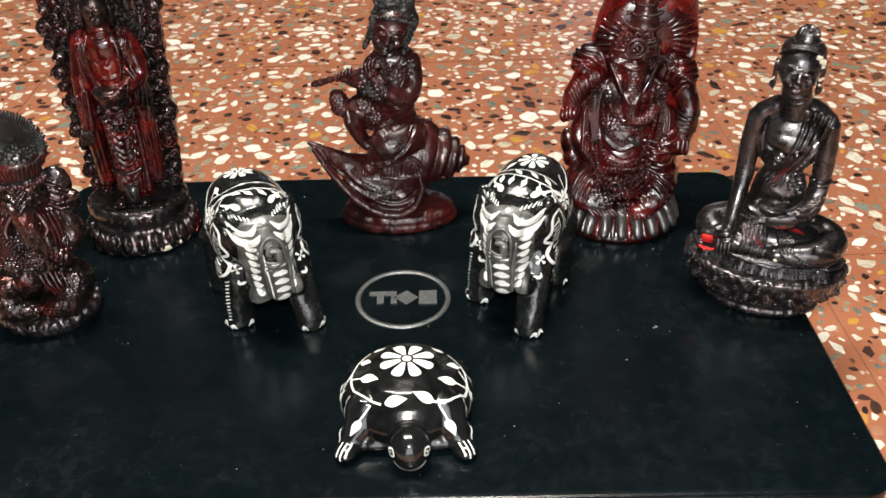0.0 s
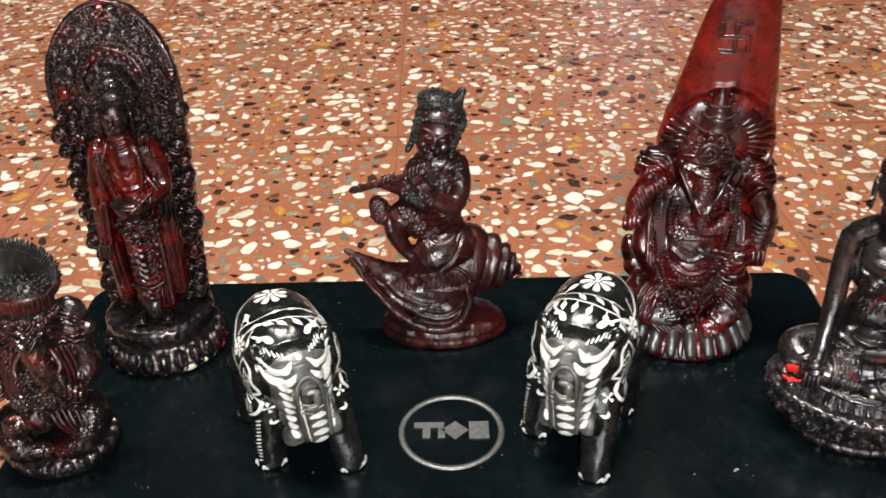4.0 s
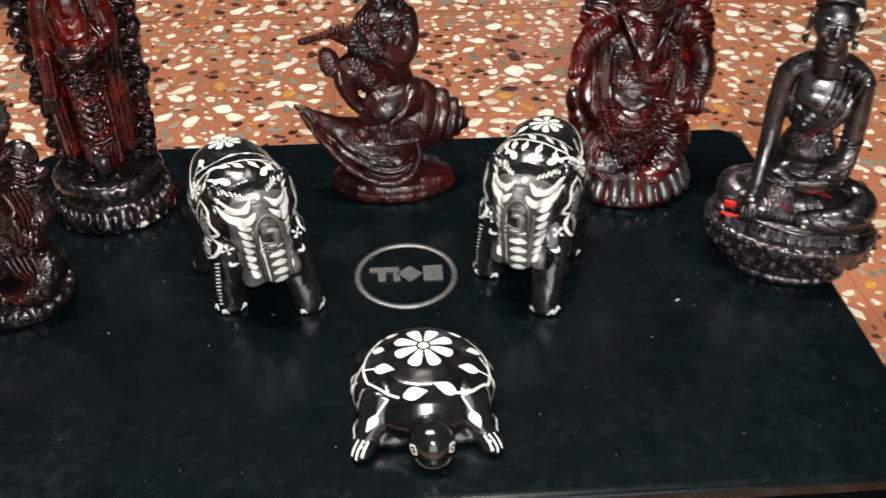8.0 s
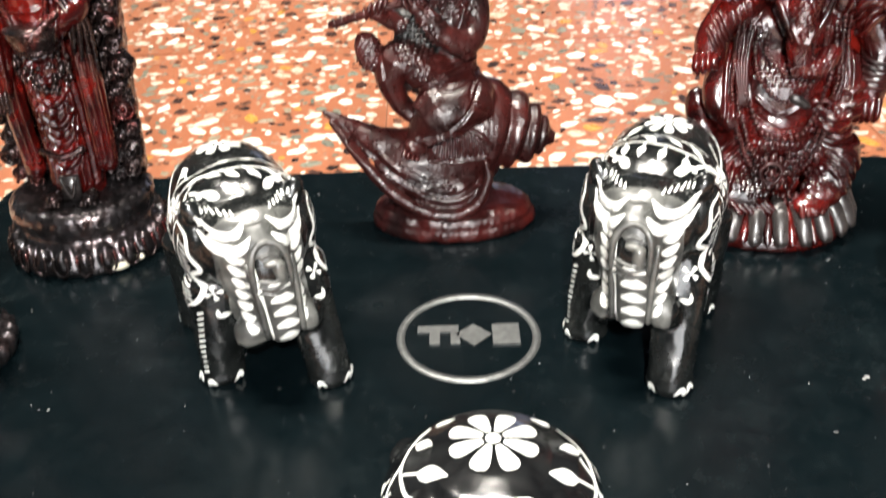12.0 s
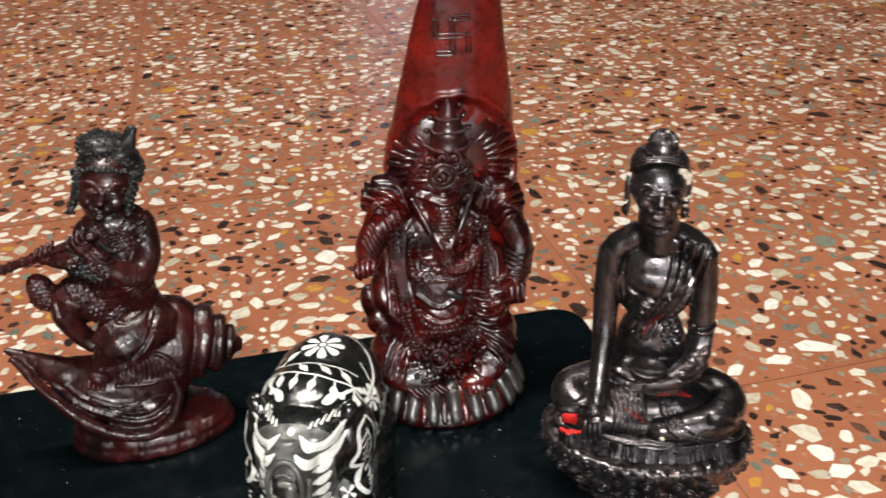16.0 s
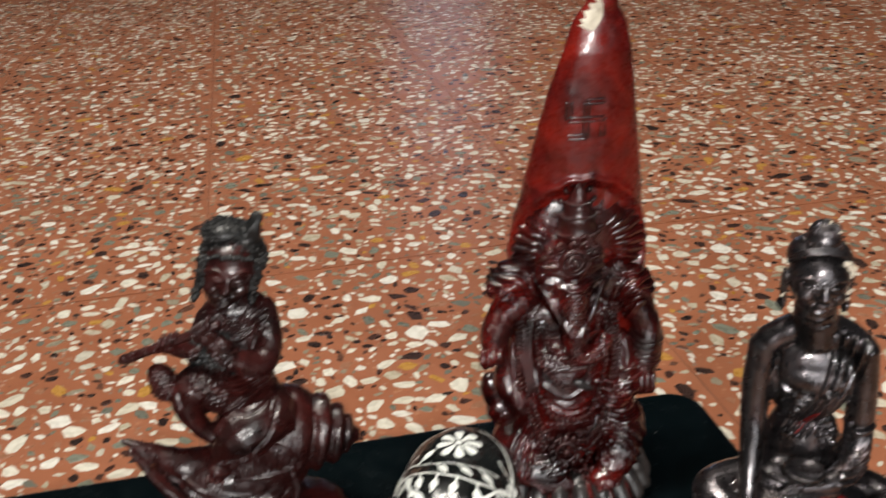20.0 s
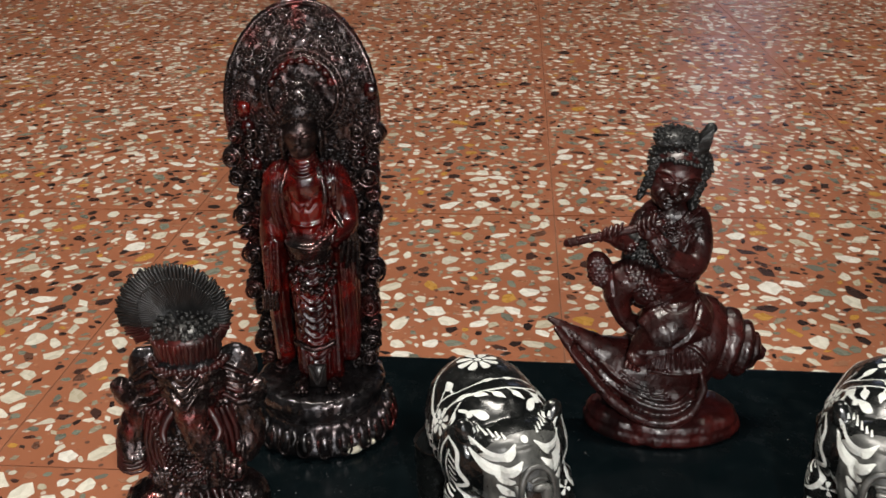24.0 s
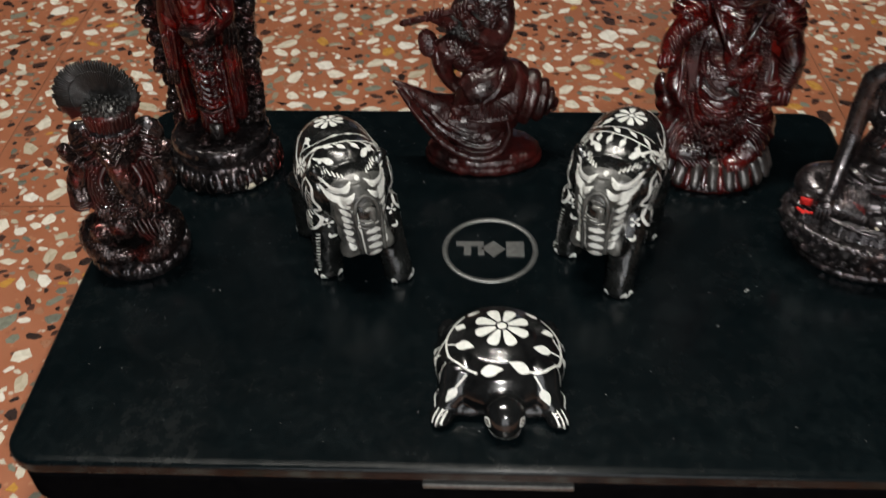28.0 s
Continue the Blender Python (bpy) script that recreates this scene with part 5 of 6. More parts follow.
    # brow medallion and band
    d.ring((-2, -14.2, 96), 4.5, 0.85, n=18).ring((-2, -14.8, 96), 2.6, 0.75, n=14).bead((-2, -15.2, 96), 1.5)
    for i in range(7):
        a = radians(-10 + 200 * i / 6)
        d.curl((-2 + 8.0 * math.cos(a), -13.2 + 2.2 * abs(math.cos(a)), 96 + 6.4 * math.sin(a)), 2.6, 0.72, 1.4, 1 if i > 3 else -1, 40 * i)
    for k in range(3):
        d.string([(-12.4, -7.5, 90.4 - 1.3 * k), (-6, -13.4, 89 - 1.3 * k), (-2, -14.6, 88.8 - 1.3 * k), (2, -13.4, 89 - 1.3 * k), (8.4, -7.5, 90.4 - 1.3 * k)], 0.6)
    for k in range(7):
        d.tube([(-7.6 + 0.8 * k, -14.2 - 0.5 * k, 84.6 - 1.9 * k), (-2, -16.8 - 0.4 * k, 83.6 - 1.9 * k), (3.6 - 0.8 * k, -14.2 - 0.5 * k, 84.6 - 1.9 * k)], 0.45, n=5)
    for e in (-1, 1):
        red.tube([(-2 + e * 10.5, -12.6, 87.5), (-2 + e * 6.4, -17, 79), (-2 + e * 2, -19, 70)], [0.9, 1.2, 0.8], n=7)
        d.ell((-2 + e * 8.2, -11.6, 83), (1.9, 1.0, 1.2), (0, e * 18, 0), n=10)
    for k in range(6):
        d.curl((-2.2 + 0.5 * math.sin(k * 2), -20.2 - 0.4 * k + (1.4 if k > 3 else 0), 72 - 2.1 * k), 1.9, 0.5, 1.1, 1 if k % 2 else -1, 90)
    for i in range(9):
        t = i / 8
        d.ring((-2 + 9.5 * t ** 2, -17.6, 66 - 5.5 * math.sin(math.pi * t * 0.75)), 4.0 - 0.7 * t, 0.4, (0, 60 * (1 - 2 * t), 0), sweep=200, start=170, n=10)
    # ruffled shoulders, bangles, fingers
    for e in (-1, 1):
        for i in range(5):
            red.tube([(e * (14 + 2 * i), -5.5, 76 + 1.6 * i - 3 * e), (e * (19 + 1.7 * i), -10.4 + 0.4 * i, 85 - 0.8 * i - 3 * e), (e * (26 + 0.9 * i), -6.5, 87 - 3.6 * i - 3 * e)], [0.9, 1.4, 0.9], n=7)
        for i in range(4):
            d.tube([(-1 + e * 13, -5, 88 - 4 * i), (-1 + e * 17, -7, 86 - 4.2 * i), (-1 + e * 19.5, -4, 82 - 4 * i)], 0.7, n=6)
    for i in range(5):
        d.ring((-24.4 - 0.9 * i, -6.8 - 0.6 * i, 73.6 - 1.4 * i), 5.4, 0.75, (0, 62, 0), n=14)
        d.ring((27.4 - 0.3 * i, -6.8 - 0.6 * i, 61.5 - 1.9 * i), 5.4, 0.75, (12, 10, 0), n=14)
    for i in range(4):
        red.tube([(-33 + 1.9 * i, -13.6, 64.6 + 0.5 * i), (-33.2 + 1.9 * i, -15.4, 60.8 + 0.5 * i), (-31.8 + 1.9 * i, -13, 58.2 + 0.6 * i)], 1.15, n=7)
        red.tube([(21.5 + 2.1 * i, -14.6, 48.6), (21.2 + 2.1 * i, -16, 44), (21.8 + 2 * i, -13.4, 41)], 1.15, n=7)
        d.tube([(5 + 2.2 * i, -27 + 0.6 * i, 16.4), (5 + 2.3 * i, -28.6 + 0.6 * i, 14.6)], 1.1, n=7)
    # strings of beads and the sacred thread
    for i, (w, z0, z1, y, r) in enumerate(((7, 70, 58, -15.5, 0.8), (10.5, 72, 50, -17.5, 0.8), (13.5, 74, 38, -20.5, 0.95), (15.6, 76, 30, -21.8, 0.8), (17, 77, 26, -22, 0.75))):
        d.string([(-2.5 - w, -8, z0), (-3 - w, -11 - i, z0 * 0.5 + z1 * 0.5), (-3 - w * 0.55, y, z1 + 3), (-3, y - 1, z1), (-3 + w * 0.55, y, z1 + 3), (-2.5 + w, -11 - i, z0 * 0.5 + z1 * 0.5), (-2 + w, -8, z0)], r)
    for i in range(5):
        d.tube([(-15 - 1.2 * i, -8, 72 - i), (-16 - 0.9 * i, -12, 60), (-15 - 0.5 * i, -16, 48)], 0.7, n=6)
        d.tube([(12 + 1.4 * i, -8, 68 - i), (15 + 0.9 * i, -12.4, 58 - i), (13 + 1.2 * i, -16, 46 - i)], 0.8, n=6)
    for i in range(6):
        red.tube([(9, -16.5, 50 - 3.3 * i), (16, -16 - 0.3 * i, 48 - 3.3 * i), (22, -11.5, 50 - 3.1 * i)], [0.7, 1.1, 0.7], n=6)
    grey.ell((1.5, -18.4, 50), (4.2, 1.4, 1.7), (0, 34, 0))
    # girdle flower
    d.ring((-5, -23.2, 26), 3.6, 0.8, n=16).bead((-5, -24, 26), 1.6)
    for i in range(12):
        a = 2 * math.pi * i / 12
        d.ell((-5 + 5.2 * math.cos(a), -22.6, 26 + 5.2 * math.sin(a)), (1.3, 1.0, 1.3), n=7)
    for i in range(7):
        red.tube([(-22 + 1.2 * i, -18.2, 22), (-18 + 1.8 * i, -22.6, 17), (-14 + 2 * i, -23.6, 13)], 0.9, n=6)
    rng = random.Random(9)
    for _ in range(150):
        x, z = rng.uniform(-20, 22), rng.uniform(14, 34)
        d.bead((x, -21.5 + 0.02 * x * x, z), rng.uniform(0.6, 0.95))
    # lotus flutes round the foot
    for i in range(13):
        a = radians(-188 + 196 * i / 12)
        c, s = math.cos(a), math.sin(a)
        grey.tube([(-1 + 19 * c, -1 + 17 * s, 14.4), (-1 + 25.4 * c, -1 + 22.4 * s, 12.0), (-1 + 29.4 * c, -1 + 25.8 * s, 5.0)], [2.2, 2.9, 2.3], n=9)
        a += radians(8.2)
        c, s = math.cos(a), math.sin(a)
        red.tube([(-1 + 20 * c, -1 + 18 * s, 13.6), (-1 + 25.6 * c, -1 + 22.6 * s, 9.8), (-1 + 28.6 * c, -1 + 25 * s, 4.0)], [1.2, 1.5, 1.2], n=8)
    v, f = fuse(b, 0.5, 2, ((0.1, 5), (0.04, 1.7)))
    r = Relief(v, f)
    for e in (-1, 1):
        z = -3 * e
        r.pleats([(e * 14, 79 + z), (e * 17.5, 87.5 + z), (e * 27, 89 + z)], [(e * 20, 72 + z), (e * 23, 78 + z), (e * 30, 79 + z)], 5, 1.5, 1.3)
        r.pleats([(-2 + e * 12, 72), (-2 + e * 14, 60), (-2 + e * 12, 46)], [(-2 + e * 17, 70), (-2 + e * 20, 60), (-2 + e * 20, 44)], 4, 1.1, 1.0)
        r.line([(-2 + e * 9.4, 87), (-2 + e * 5.4, 79), (-2 + e * 1.0, 70.5)], 1.3, 1.3).line([(-2 + e * 11.2, 86), (-2 + e * 7.4, 78), (-2 + e * 3.4, 70)], 0.9, -1.0)
        r.pleats([(-2 + e * 14, 90), (-2 + e * 17, 84), (-2 + e * 16, 76)], [(-2 + e * 17, 92), (-2 + e * 21, 86), (-2 + e * 19, 78)], 3, 0.9, 0.8)
        r.pleats([(e * 10, 30), (e * 16, 26), (e * 20, 19)], [(e * 18, 34), (e * 23, 30), (e * 26, 22)], 4, 1.3, 1.0)
    r.studs((-2, 80), (6.4, 6.4), 1.5, 0.6, 3, -9).studs((-3, 27), (17, 9), 1.8, 0.9, 5).studs((6, 65), (4.2, 4.2), 1.5, 0.7, 6, -8)
    r.studs((-14, 66), (4, 9), 1.7, 0.8, 7).studs((13, 66), (4, 9), 1.7, 0.8, 8).studs((-2, 58), (14, 3.5), 1.7, 0.7, 9)
    r.swirl((-2, 96), 4.6, 0.7, 0.9, 2.2)
    for i in range(11):
        a = radians(-6 + 192 * i / 10)
        r.line([(-2 + 5.4 * math.cos(a), 95 + 4.6 * math.sin(a)), (-2 + 10 * math.cos(a), 95 + 8.8 * math.sin(a))], 0.95, 1.1, -4)
    r.line([(-11.5, 89), (-2, 87), (7.5, 89)], 1.0, 1.0, -4).line([(-12, 91.6), (-2, 89.6), (8, 91.6)], 0.7, -0.8, -4)
    r.pleats([(8, 52), (15, 52), (23, 54)], [(8, 36), (15, 33), (23, 34)], 6, 1.5, 1.2)
    r.line([(-12, 50), (-3, 45), (9, 54)], 1.0, 0.9).line([(-11, 44), (-3, 40), (6, 42)], 0.9, -0.7)
    v, f = r.done()
    dv, df = crisp(d, 0.22)
    rv, rf = crisp(red, 0.22)
    gv, gf = crisp(grey, 0.2)
    bv, bf = fuse(base, 0.8, 2, ((0.2, 5),))
    # raised emblem on the shell
    brush, emblem = Brush(sv, sf), Clay()
    for pts in ([(0, -6), (0, 6)], [(-5.6, 0), (5.6, 0)], [(0, 6), (5.6, 6)], [(0, -6), (-5.6, -6)], [(-5.6, 0), (-5.6, 6)], [(5.6, 0), (5.6, -6)]):
        for shift, size in ((-0.75, 0.5), (0.75, 0.5)):
            (x0, z0), (x1, z1) = pts
            sx, sz = (shift, 0) if x0 == x1 else (0, shift)
            line = [brush.tree.ray_cast(Vector((3.4 + x0 + (x1 - x0) * t + sx, -60, 143 + z0 + (z1 - z0) * t + sz)), Vector((0, 1, 0)))[0] for t in (0, 0.25, 0.5, 0.75, 1)]
            emblem.tube([p + Vector((0, -0.15, 0)) for p in line], size, n=8, per=3)
    brush2 = Brush(sv, sf, 0.35)
    brush2.stroke((10.5, 0, 179), (0, 0, 1), (0.35, -1, 0.1), [(-5, 0), (-2, 0.4), (2, 0.2), (6, 0)], [1.5, 6.5, 8, 5], across=6, per=5)
    def settle(p, figure=True):
        p = np.array(p, dtype=float) * (1.04, 1, 1)
        z = p[:, 2]
        p[:, 0] += 0.032 * np.maximum(z - 20, 0)
        p[:, 1] += (9 * np.clip(z / 24, 0, 1) + 0.05 * z) if figure else 9 * np.clip(z / 24, 0, 1) * np.clip((165 - z) / 60, 0, 1)
        return p
    bv, v, dv, rv, gv = [settle(p) for p in (bv, v, dv, rv, gv)]
    sv, emblem.v, brush2.clay.v = [settle(p, False) for p in (sv, emblem.v, brush2.clay.v)]
    return [(bv, bf, RED_RESIN), (sv, sf, SHELL_RESIN), (v, f, RED_RESIN), (dv, df, MAROON_RESIN), (rv, rf, RED_RESIN), (gv, gf, GREY_RESIN), (emblem.v, emblem.f, RED_RESIN), (brush2.clay.v, brush2.clay.f, CREAM)]


def small_deity():
    b, d, fan, base = Clay(), Clay(), Clay(), Clay()
    base.lathe([(0, 0), (22.5, 0), (24, 1.6), (24, 4.5), (22.6, 7), (20, 9), (0, 10)], 1, 0.95, n=44)
    for i in range(24):
        a = 2 * math.pi * i / 24
        base.ell((22.6 * math.cos(a), 21.4 * math.sin(a), 5), (2.6, 2.4, 3), n=8)
    trunked_head(b, (5, -5, 69), 0.92)
    b.ell((5, -9, 70), (9.4, 7, 9.4))
    b.tube([(5, -13, 68), (7, -17, 58), (11, -17, 48), (15.5, -15, 40), (18, -12, 37)], [6, 4.8, 4.2, 3.8, 3.2])
    b.ell((2, -2, 42), (16.5, 12.5, 19)).ell((2, -6, 34), (15, 11.5, 12)).ell((3, 0, 56), (19, 9, 9))
    for e in (-1, 1):
        b.ell((5 + e * 13.5, -2, 69), (7.6, 4.2, 10.4), (0, e * 12, 0))
    b.tube([(-13, -2, 58), (-18, -5, 48), (-17, -9, 41)], [5.2, 5, 4.4]).tube([(18, -2, 58), (22, -4, 48), (20, -8, 42)], [5.2, 5, 4.4])
    b.tube([(-11, -2, 56), (-17, -2, 60), (-19, -4, 66)], [4.5, 4, 3.6]).tube([(19, -2, 56), (24, -2, 60), (25, -4, 65)], [4.5, 4, 3.6])
    b.tube([(-4, -4, 22), (-15, -9, 22), (-12, -16, 16), (-2, -18, 14)], [9, 9, 7, 5]).tube([(6, -4, 22), (18, -9, 24), (14, -16, 16), (6, -18, 13)], [9, 9, 7, 5])
    b.ell((-10, -16, 27), (6, 5, 6)).ell((-1, -15, 29), (7, 5.5, 7))
    # fan of fine ribs behind a tiered, fluted crown
    fan.ell((0.9, 4.2, 88), (17.0, 3.0, 15.0), (0, 12, 0))
    for i in range(64):
        a = radians(-40 + 260 * i / 63)
        c, s = math.cos(a), math.sin(a)
        d.tube([(4 + 3 * c, 0.4, 86 + 3 * s), (2.2 + 10 * c, 0.4, 88 + 9.2 * s), (1.0 + 16.4 * c, 1.2, 89 + 15.0 * s), (0.5 + (18.2 + 0.5 * math.sin(i * 1.7)) * c, 2.4, 89 + 16.4 * s)], [0.4, 0.5, 0.6, 0.55], n=5)
    d.string([(2 + 12.6 * math.cos(radians(a)), 0.2, 89.4 + 12 * math.sin(radians(a))) for a in range(-40, 221, 20)], 0.5)
    fv, ff = fuse(fan, 0.7, 2)
    d.lathe([(0, 0), (10.6, 0), (10.9, 1.2), (10.0, 2.2), (10.6, 7.6), (11.0, 9.0), (9.6, 10.4), (7.2, 11.8), (4.6, 12.8), (2.2, 13.2), (0, 13.4)], 0.98, 0.85, c=(4.6, -3.4, 75.6), n=36)
    for i in range(21):
        a = math.pi * 0.94 + math.pi * 1.12 * i / 20
        c, s = math.cos(a), math.sin(a)
        d.tube([(4.6 + 9.9 * c, -3.4 + 8.6 * s, 78), (4.6 + 10.6 * c, -3.4 + 9.2 * s, 84.4)], [0.7, 0.7], n=6)
        d.bead((4.6 + 10.6 * c, -3.4 + 9.1 * s, 76.8), 0.75)
    locks(d, (4.6, -3.0, 85.4), (9.8, 8.0, 5.0), 130, 1.0, lambda p: p[2] > 85.2, 9)
    for i in range(24):
        a = math.pi + math.pi * i / 23
        d.ell((5 + 12 * math.cos(a), -5 + 9.6 * math.sin(a), 76.2 + 0.6 * math.sin(i * 2.1)), (1.2, 1.0, 1.2), n=7)
    for e in (-1, 1):
        d.ell((5 + e * 6.4, -12.4, 69), (2.1, 1.0, 1.3), (0, e * 16, 0), n=10)
        d.tube([(5 + e * 2.5, -13.6, 71.6), (5 + e * 6.4, -12.6, 72.4), (5 + e * 9.4, -9.8, 70)], 0.6, n=6)
        d.tube([(5 + e * 6, -12, 61), (5 + e * 9, -15, 56), (5 + e * 8.4, -17.5, 53)], [1.6, 1.3, 0.8], n=7)
        for i in range(4):
            d.tube([(5 + e * 9, -5.5, 73 - 3.4 * i), (5 + e * 14, -6.4, 72 - 3.8 * i), (5 + e * 18.6, -3.5, 68 - 3 * i)], 0.7, n=6)
        for i in range(5):
            d.tube([(3 + e * (7 + 1.8 * i), -9.5 + 0.8 * i, 59), (3 + e * (10 + 1.7 * i), -12 + i, 48), (3 + e * (8 + 2 * i), -13.6 + i, 37)], 0.9, n=6)
    for i in range(12):
        t = i / 11
        d.ring((5.6 + 11 * t ** 1.4, -15.4 - 1.6 * math.sin(math.pi * t), 64 - 25 * t), 4.9 - 1.5 * t, 0.4, (12, 26 * t, 0), sweep=180, start=180, n=9)
    for i in range(3):
        d.string([(-8 - i, -8, 60 - i), (-4, -13.5 - i, 48 - 3 * i), (3, -15 - i, 44 - 3 * i), (12, -12 - i, 49 - 3 * i)], 0.85)
    for i in range(6):
        d.tube([(4 + 2.6 * i, -15.5, 34 - 0.6 * i), (7 + 2.4 * i, -18.5, 28 - 0.5 * i), (10 + 2 * i, -18, 22)], 0.8, n=6)
        d.tube([(-20 + 1.6 * i, -9 - i, 29), (-17 + 1.8 * i, -15 - 0.6 * i, 24), (-14 + 2 * i, -18, 16)], 0.8, n=6)
        d.ring((-17.2, -6.5 - 0.5 * i, 47 - 1.2 * i), 5.2, 0.6, (24, 0, 0), n=12)
    rng = random.Random(21)
    for _ in range(36):
        x, z = rng.uniform(-14, 22), rng.uniform(10, 42)
        d.ell((x, -17.5 + 0.022 * (x - 4) ** 2, z), (rng.uniform(0.7, 1.5), 0.8, rng.uniform(0.6, 1.1)), (0, rng.uniform(-60, 60), 0), n=7)
    bv, bf = fuse(base, 0.7, 2, ((0.3, 4), (0.12, 1.8)))
    v, f = fuse(b, 0.5, 2, ((0.2, 4.5), (0.08, 1.7)))
    r = Relief(v, f)
    for e in (-1, 1):
        r.pleats([(5 + e * 8, 75), (5 + e * 13, 74), (5 + e * 19, 70)], [(5 + e * 9, 62), (5 + e * 13, 60), (5 + e * 18, 60)], 4, 1.1, 0.9)
        r.pleats([(3 + e * 7, 60), (3 + e * 10, 48), (3 + e * 8, 34)], [(3 + e * 15, 58), (3 + e * 17, 48), (3 + e * 15, 34)], 5, 1.1, 0.9)
        r.line([(5 + e * 3.4, 70.6), (5 + e * 6.4, 71.6), (5 + e * 9, 69.4)], 0.7, -0.7).line([(5 + e * 4, 67.4), (5 + e * 6.4, 66.8), (5 + e * 8.6, 68)], 0.6, -0.6)
        r.studs((3 + e * 15, 26), (6, 6), 1.7, 0.4, 3 + e)
    r.studs((2, 44), (8, 10), 1.9, 0.8, 12).studs((3, 18), (10, 5), 1.7, 0.4, 13).pleats([(0, 78), (5, 74), (10, 78)], [(1, 70), (5, 66), (9, 70)], 3, 0.9, 0.6)
    v, f = r.done()
    dv, df = crisp(d, 0.28)
    upper = v[:, 2] > 77
    dark = [q for q in f if upper[q[0]]]
    brown = [q for q in f if not upper[q[0]]]
    return [(bv, bf, BLACK_RESIN), (v, brown, DARK_RESIN), (v, dark, BLACK_RESIN), (dv, [q for q in df if dv[q[0], 2] > 85], MATT_RESIN), (dv, [q for q in df if dv[q[0], 2] <= 85], MAROON_RESIN), (fv, ff, MATT_RESIN)]


def elephant(back, sway):
    b, d = Clay(), Clay()
    b.ell((0, 8, 46), (18.5, 25, 20.5)).ell((0, 14, 48), (17, 22, 20)).ell((0, 2, 52), (16, 18, 16))
    b.ell((0, 5, 32), (15, 20, 18)).ell((0, -13, 30), (11, 9, 15)).ell((0, -13, 48), (14.5, 12, 15)).ell((0, -14, 58), (12, 9, 6)).ell((0, -19, 44), (11, 8.5, 15))
    b.tube([(0, -22, 55), (0.6, -26.5, 45), (1.4, -28, 34), (1.8, -28.5, 26)], [7.4, 6.2, 5.4, 4.8], n=12)
    b.ell((-5.6, -23.5, 24), (4.6, 5, 6)).ell((9, -23.5, 24.5), (4.4, 5, 6)).ell((1, -22, 32), (9, 6, 8))
    b.tube([(-10.5, -8, 36), (-12.5, -10.5, 18), (-13.4, -11.5, 6), (-13.6, -12, 1.6)], [8.6, 6.8, 6.0, 6.4], n=12)
    b.tube([(10, -10, 36), (11.6, -19, 20), (12.6, -26, 7), (12.8, -27.4, 1.6)], [8.6, 6.8, 6.0, 6.4], n=12)
    b.tube([(-11, 20, 34), (-12.5, 20, 16), (-13, 19, 1.6)], [9.4, 7.4, 6.6], n=12)
    b.tube([(11, 17, 34), (12.5, 12, 16), (13, 11, 1.6)], [9.4, 7.4, 6.6], n=12)
    for e in (-1, 1):
        b.ell((e * 13.6, -6, 45), (4.6, 10, 15), (0, e * 4, e * -8))
        b.ell((e * 12.5, -9, 60), (3.0, 3.2, 6.2), (0, e * 16, 0))
    b.tube([(0, 31, 50), (1, 35, 40), (1, 34, 26)], [3, 2.2, 1.8])
    v, f = fuse(b, 0.6, 4, ((0.2, 9), (0.06, 3)))
    v[:, 2] = np.maximum(v[:, 2], 0.0) * 0.92
    d_scale = 0.92
    face_part = (v[:, 1] < -17.5) & (v[:, 2] > 20) & (abs(v[:, 0]) < 11.5)
    flag = [face_part[list(q)].all() for q in f]
    # trunk hollow, rings and lips; the hollow's shade is a black ellipsoid, not a recess
    d.tube([(-4.2, -31.4, 44), (-4.2, -30.4, 52), (-2.6, -29.0, 56.4), (0.4, -28.2, 57.8), (3.4, -29.0, 56.4), (5.0, -30.4, 52), (5.0, -31.4, 44)], [0.7, 0.9, 1.0, 1.0, 1.0, 0.9, 0.7], n=8)
    d.tube([(2.6, -31.4, 46), (2.4, -31.6, 49.4), (2.2, -31.2, 51.6), (-0.4, -31.2, 52)], [1.7, 1.7, 1.6, 1.2], n=8)
    d.tube([(-1.4, -30.6, 54.4), (0.6, -30.4, 54.8), (2.4, -30.6, 54.2)], 0.7, n=6)
    hollow_shade = Clay().ell((0.4, -29.6, 50), (4.0, 1.9, 7.6), (-18, 0, 0), n=18)
    hollow_shade.v = [(x, y, z * 0.92) for x, y, z in hollow_shade.v]
    for i in range(3):
        d.tube([(-3, -31.8, 47.4 - 2.2 * i), (0.6, -33.2, 46.8 - 2.2 * i), (4, -31.8, 47.4 - 2.2 * i)], 0.6, n=6)
    for e in (-1, 1):
        d.tube([(0.8 + e * 5.6, -28.2, 51), (1.2 + e * 5.0, -31, 40), (1.6 + e * 4.6, -32, 27)], 0.9, n=7)
    d.v = [(x, y, z * d_scale) for x, y, z in d.v]
    p = Brush(v, f, 0.22)
    up, top = (1, 0, 0), (0, 0, 1)
    # back: flower, vine and leaves
    o = (0, 8, 60)
    p.flower(o, up, top, 0, back, 6.4, 8, 2.6, 10)
    p.stroke(o, up, top, [(-17, -1), (-10, -5), (-2, -7.4), (7, -8.2), (14, -6)], 0.6)
    p.stroke(o, up, top, [(-15, 3), (-7, -1.4), (2, -2.4), (12, -1)], 0.5)
    for x, y, g in ((-13.4, -3.4, -66), (-8.6, -5.6, -84), (-3.4, -7.2, -96), (2.2, -7.9, -100), (7.4, -8.2, -84), (11.8, -7, -60), (-11, 0.4, 40), (-5, -1.8, -50), (1, -2.4, -40), (7, -2, -46)):
        p.leaf(o, up, top, x, y, g + sway, 4.4, 2.2, 2.0)
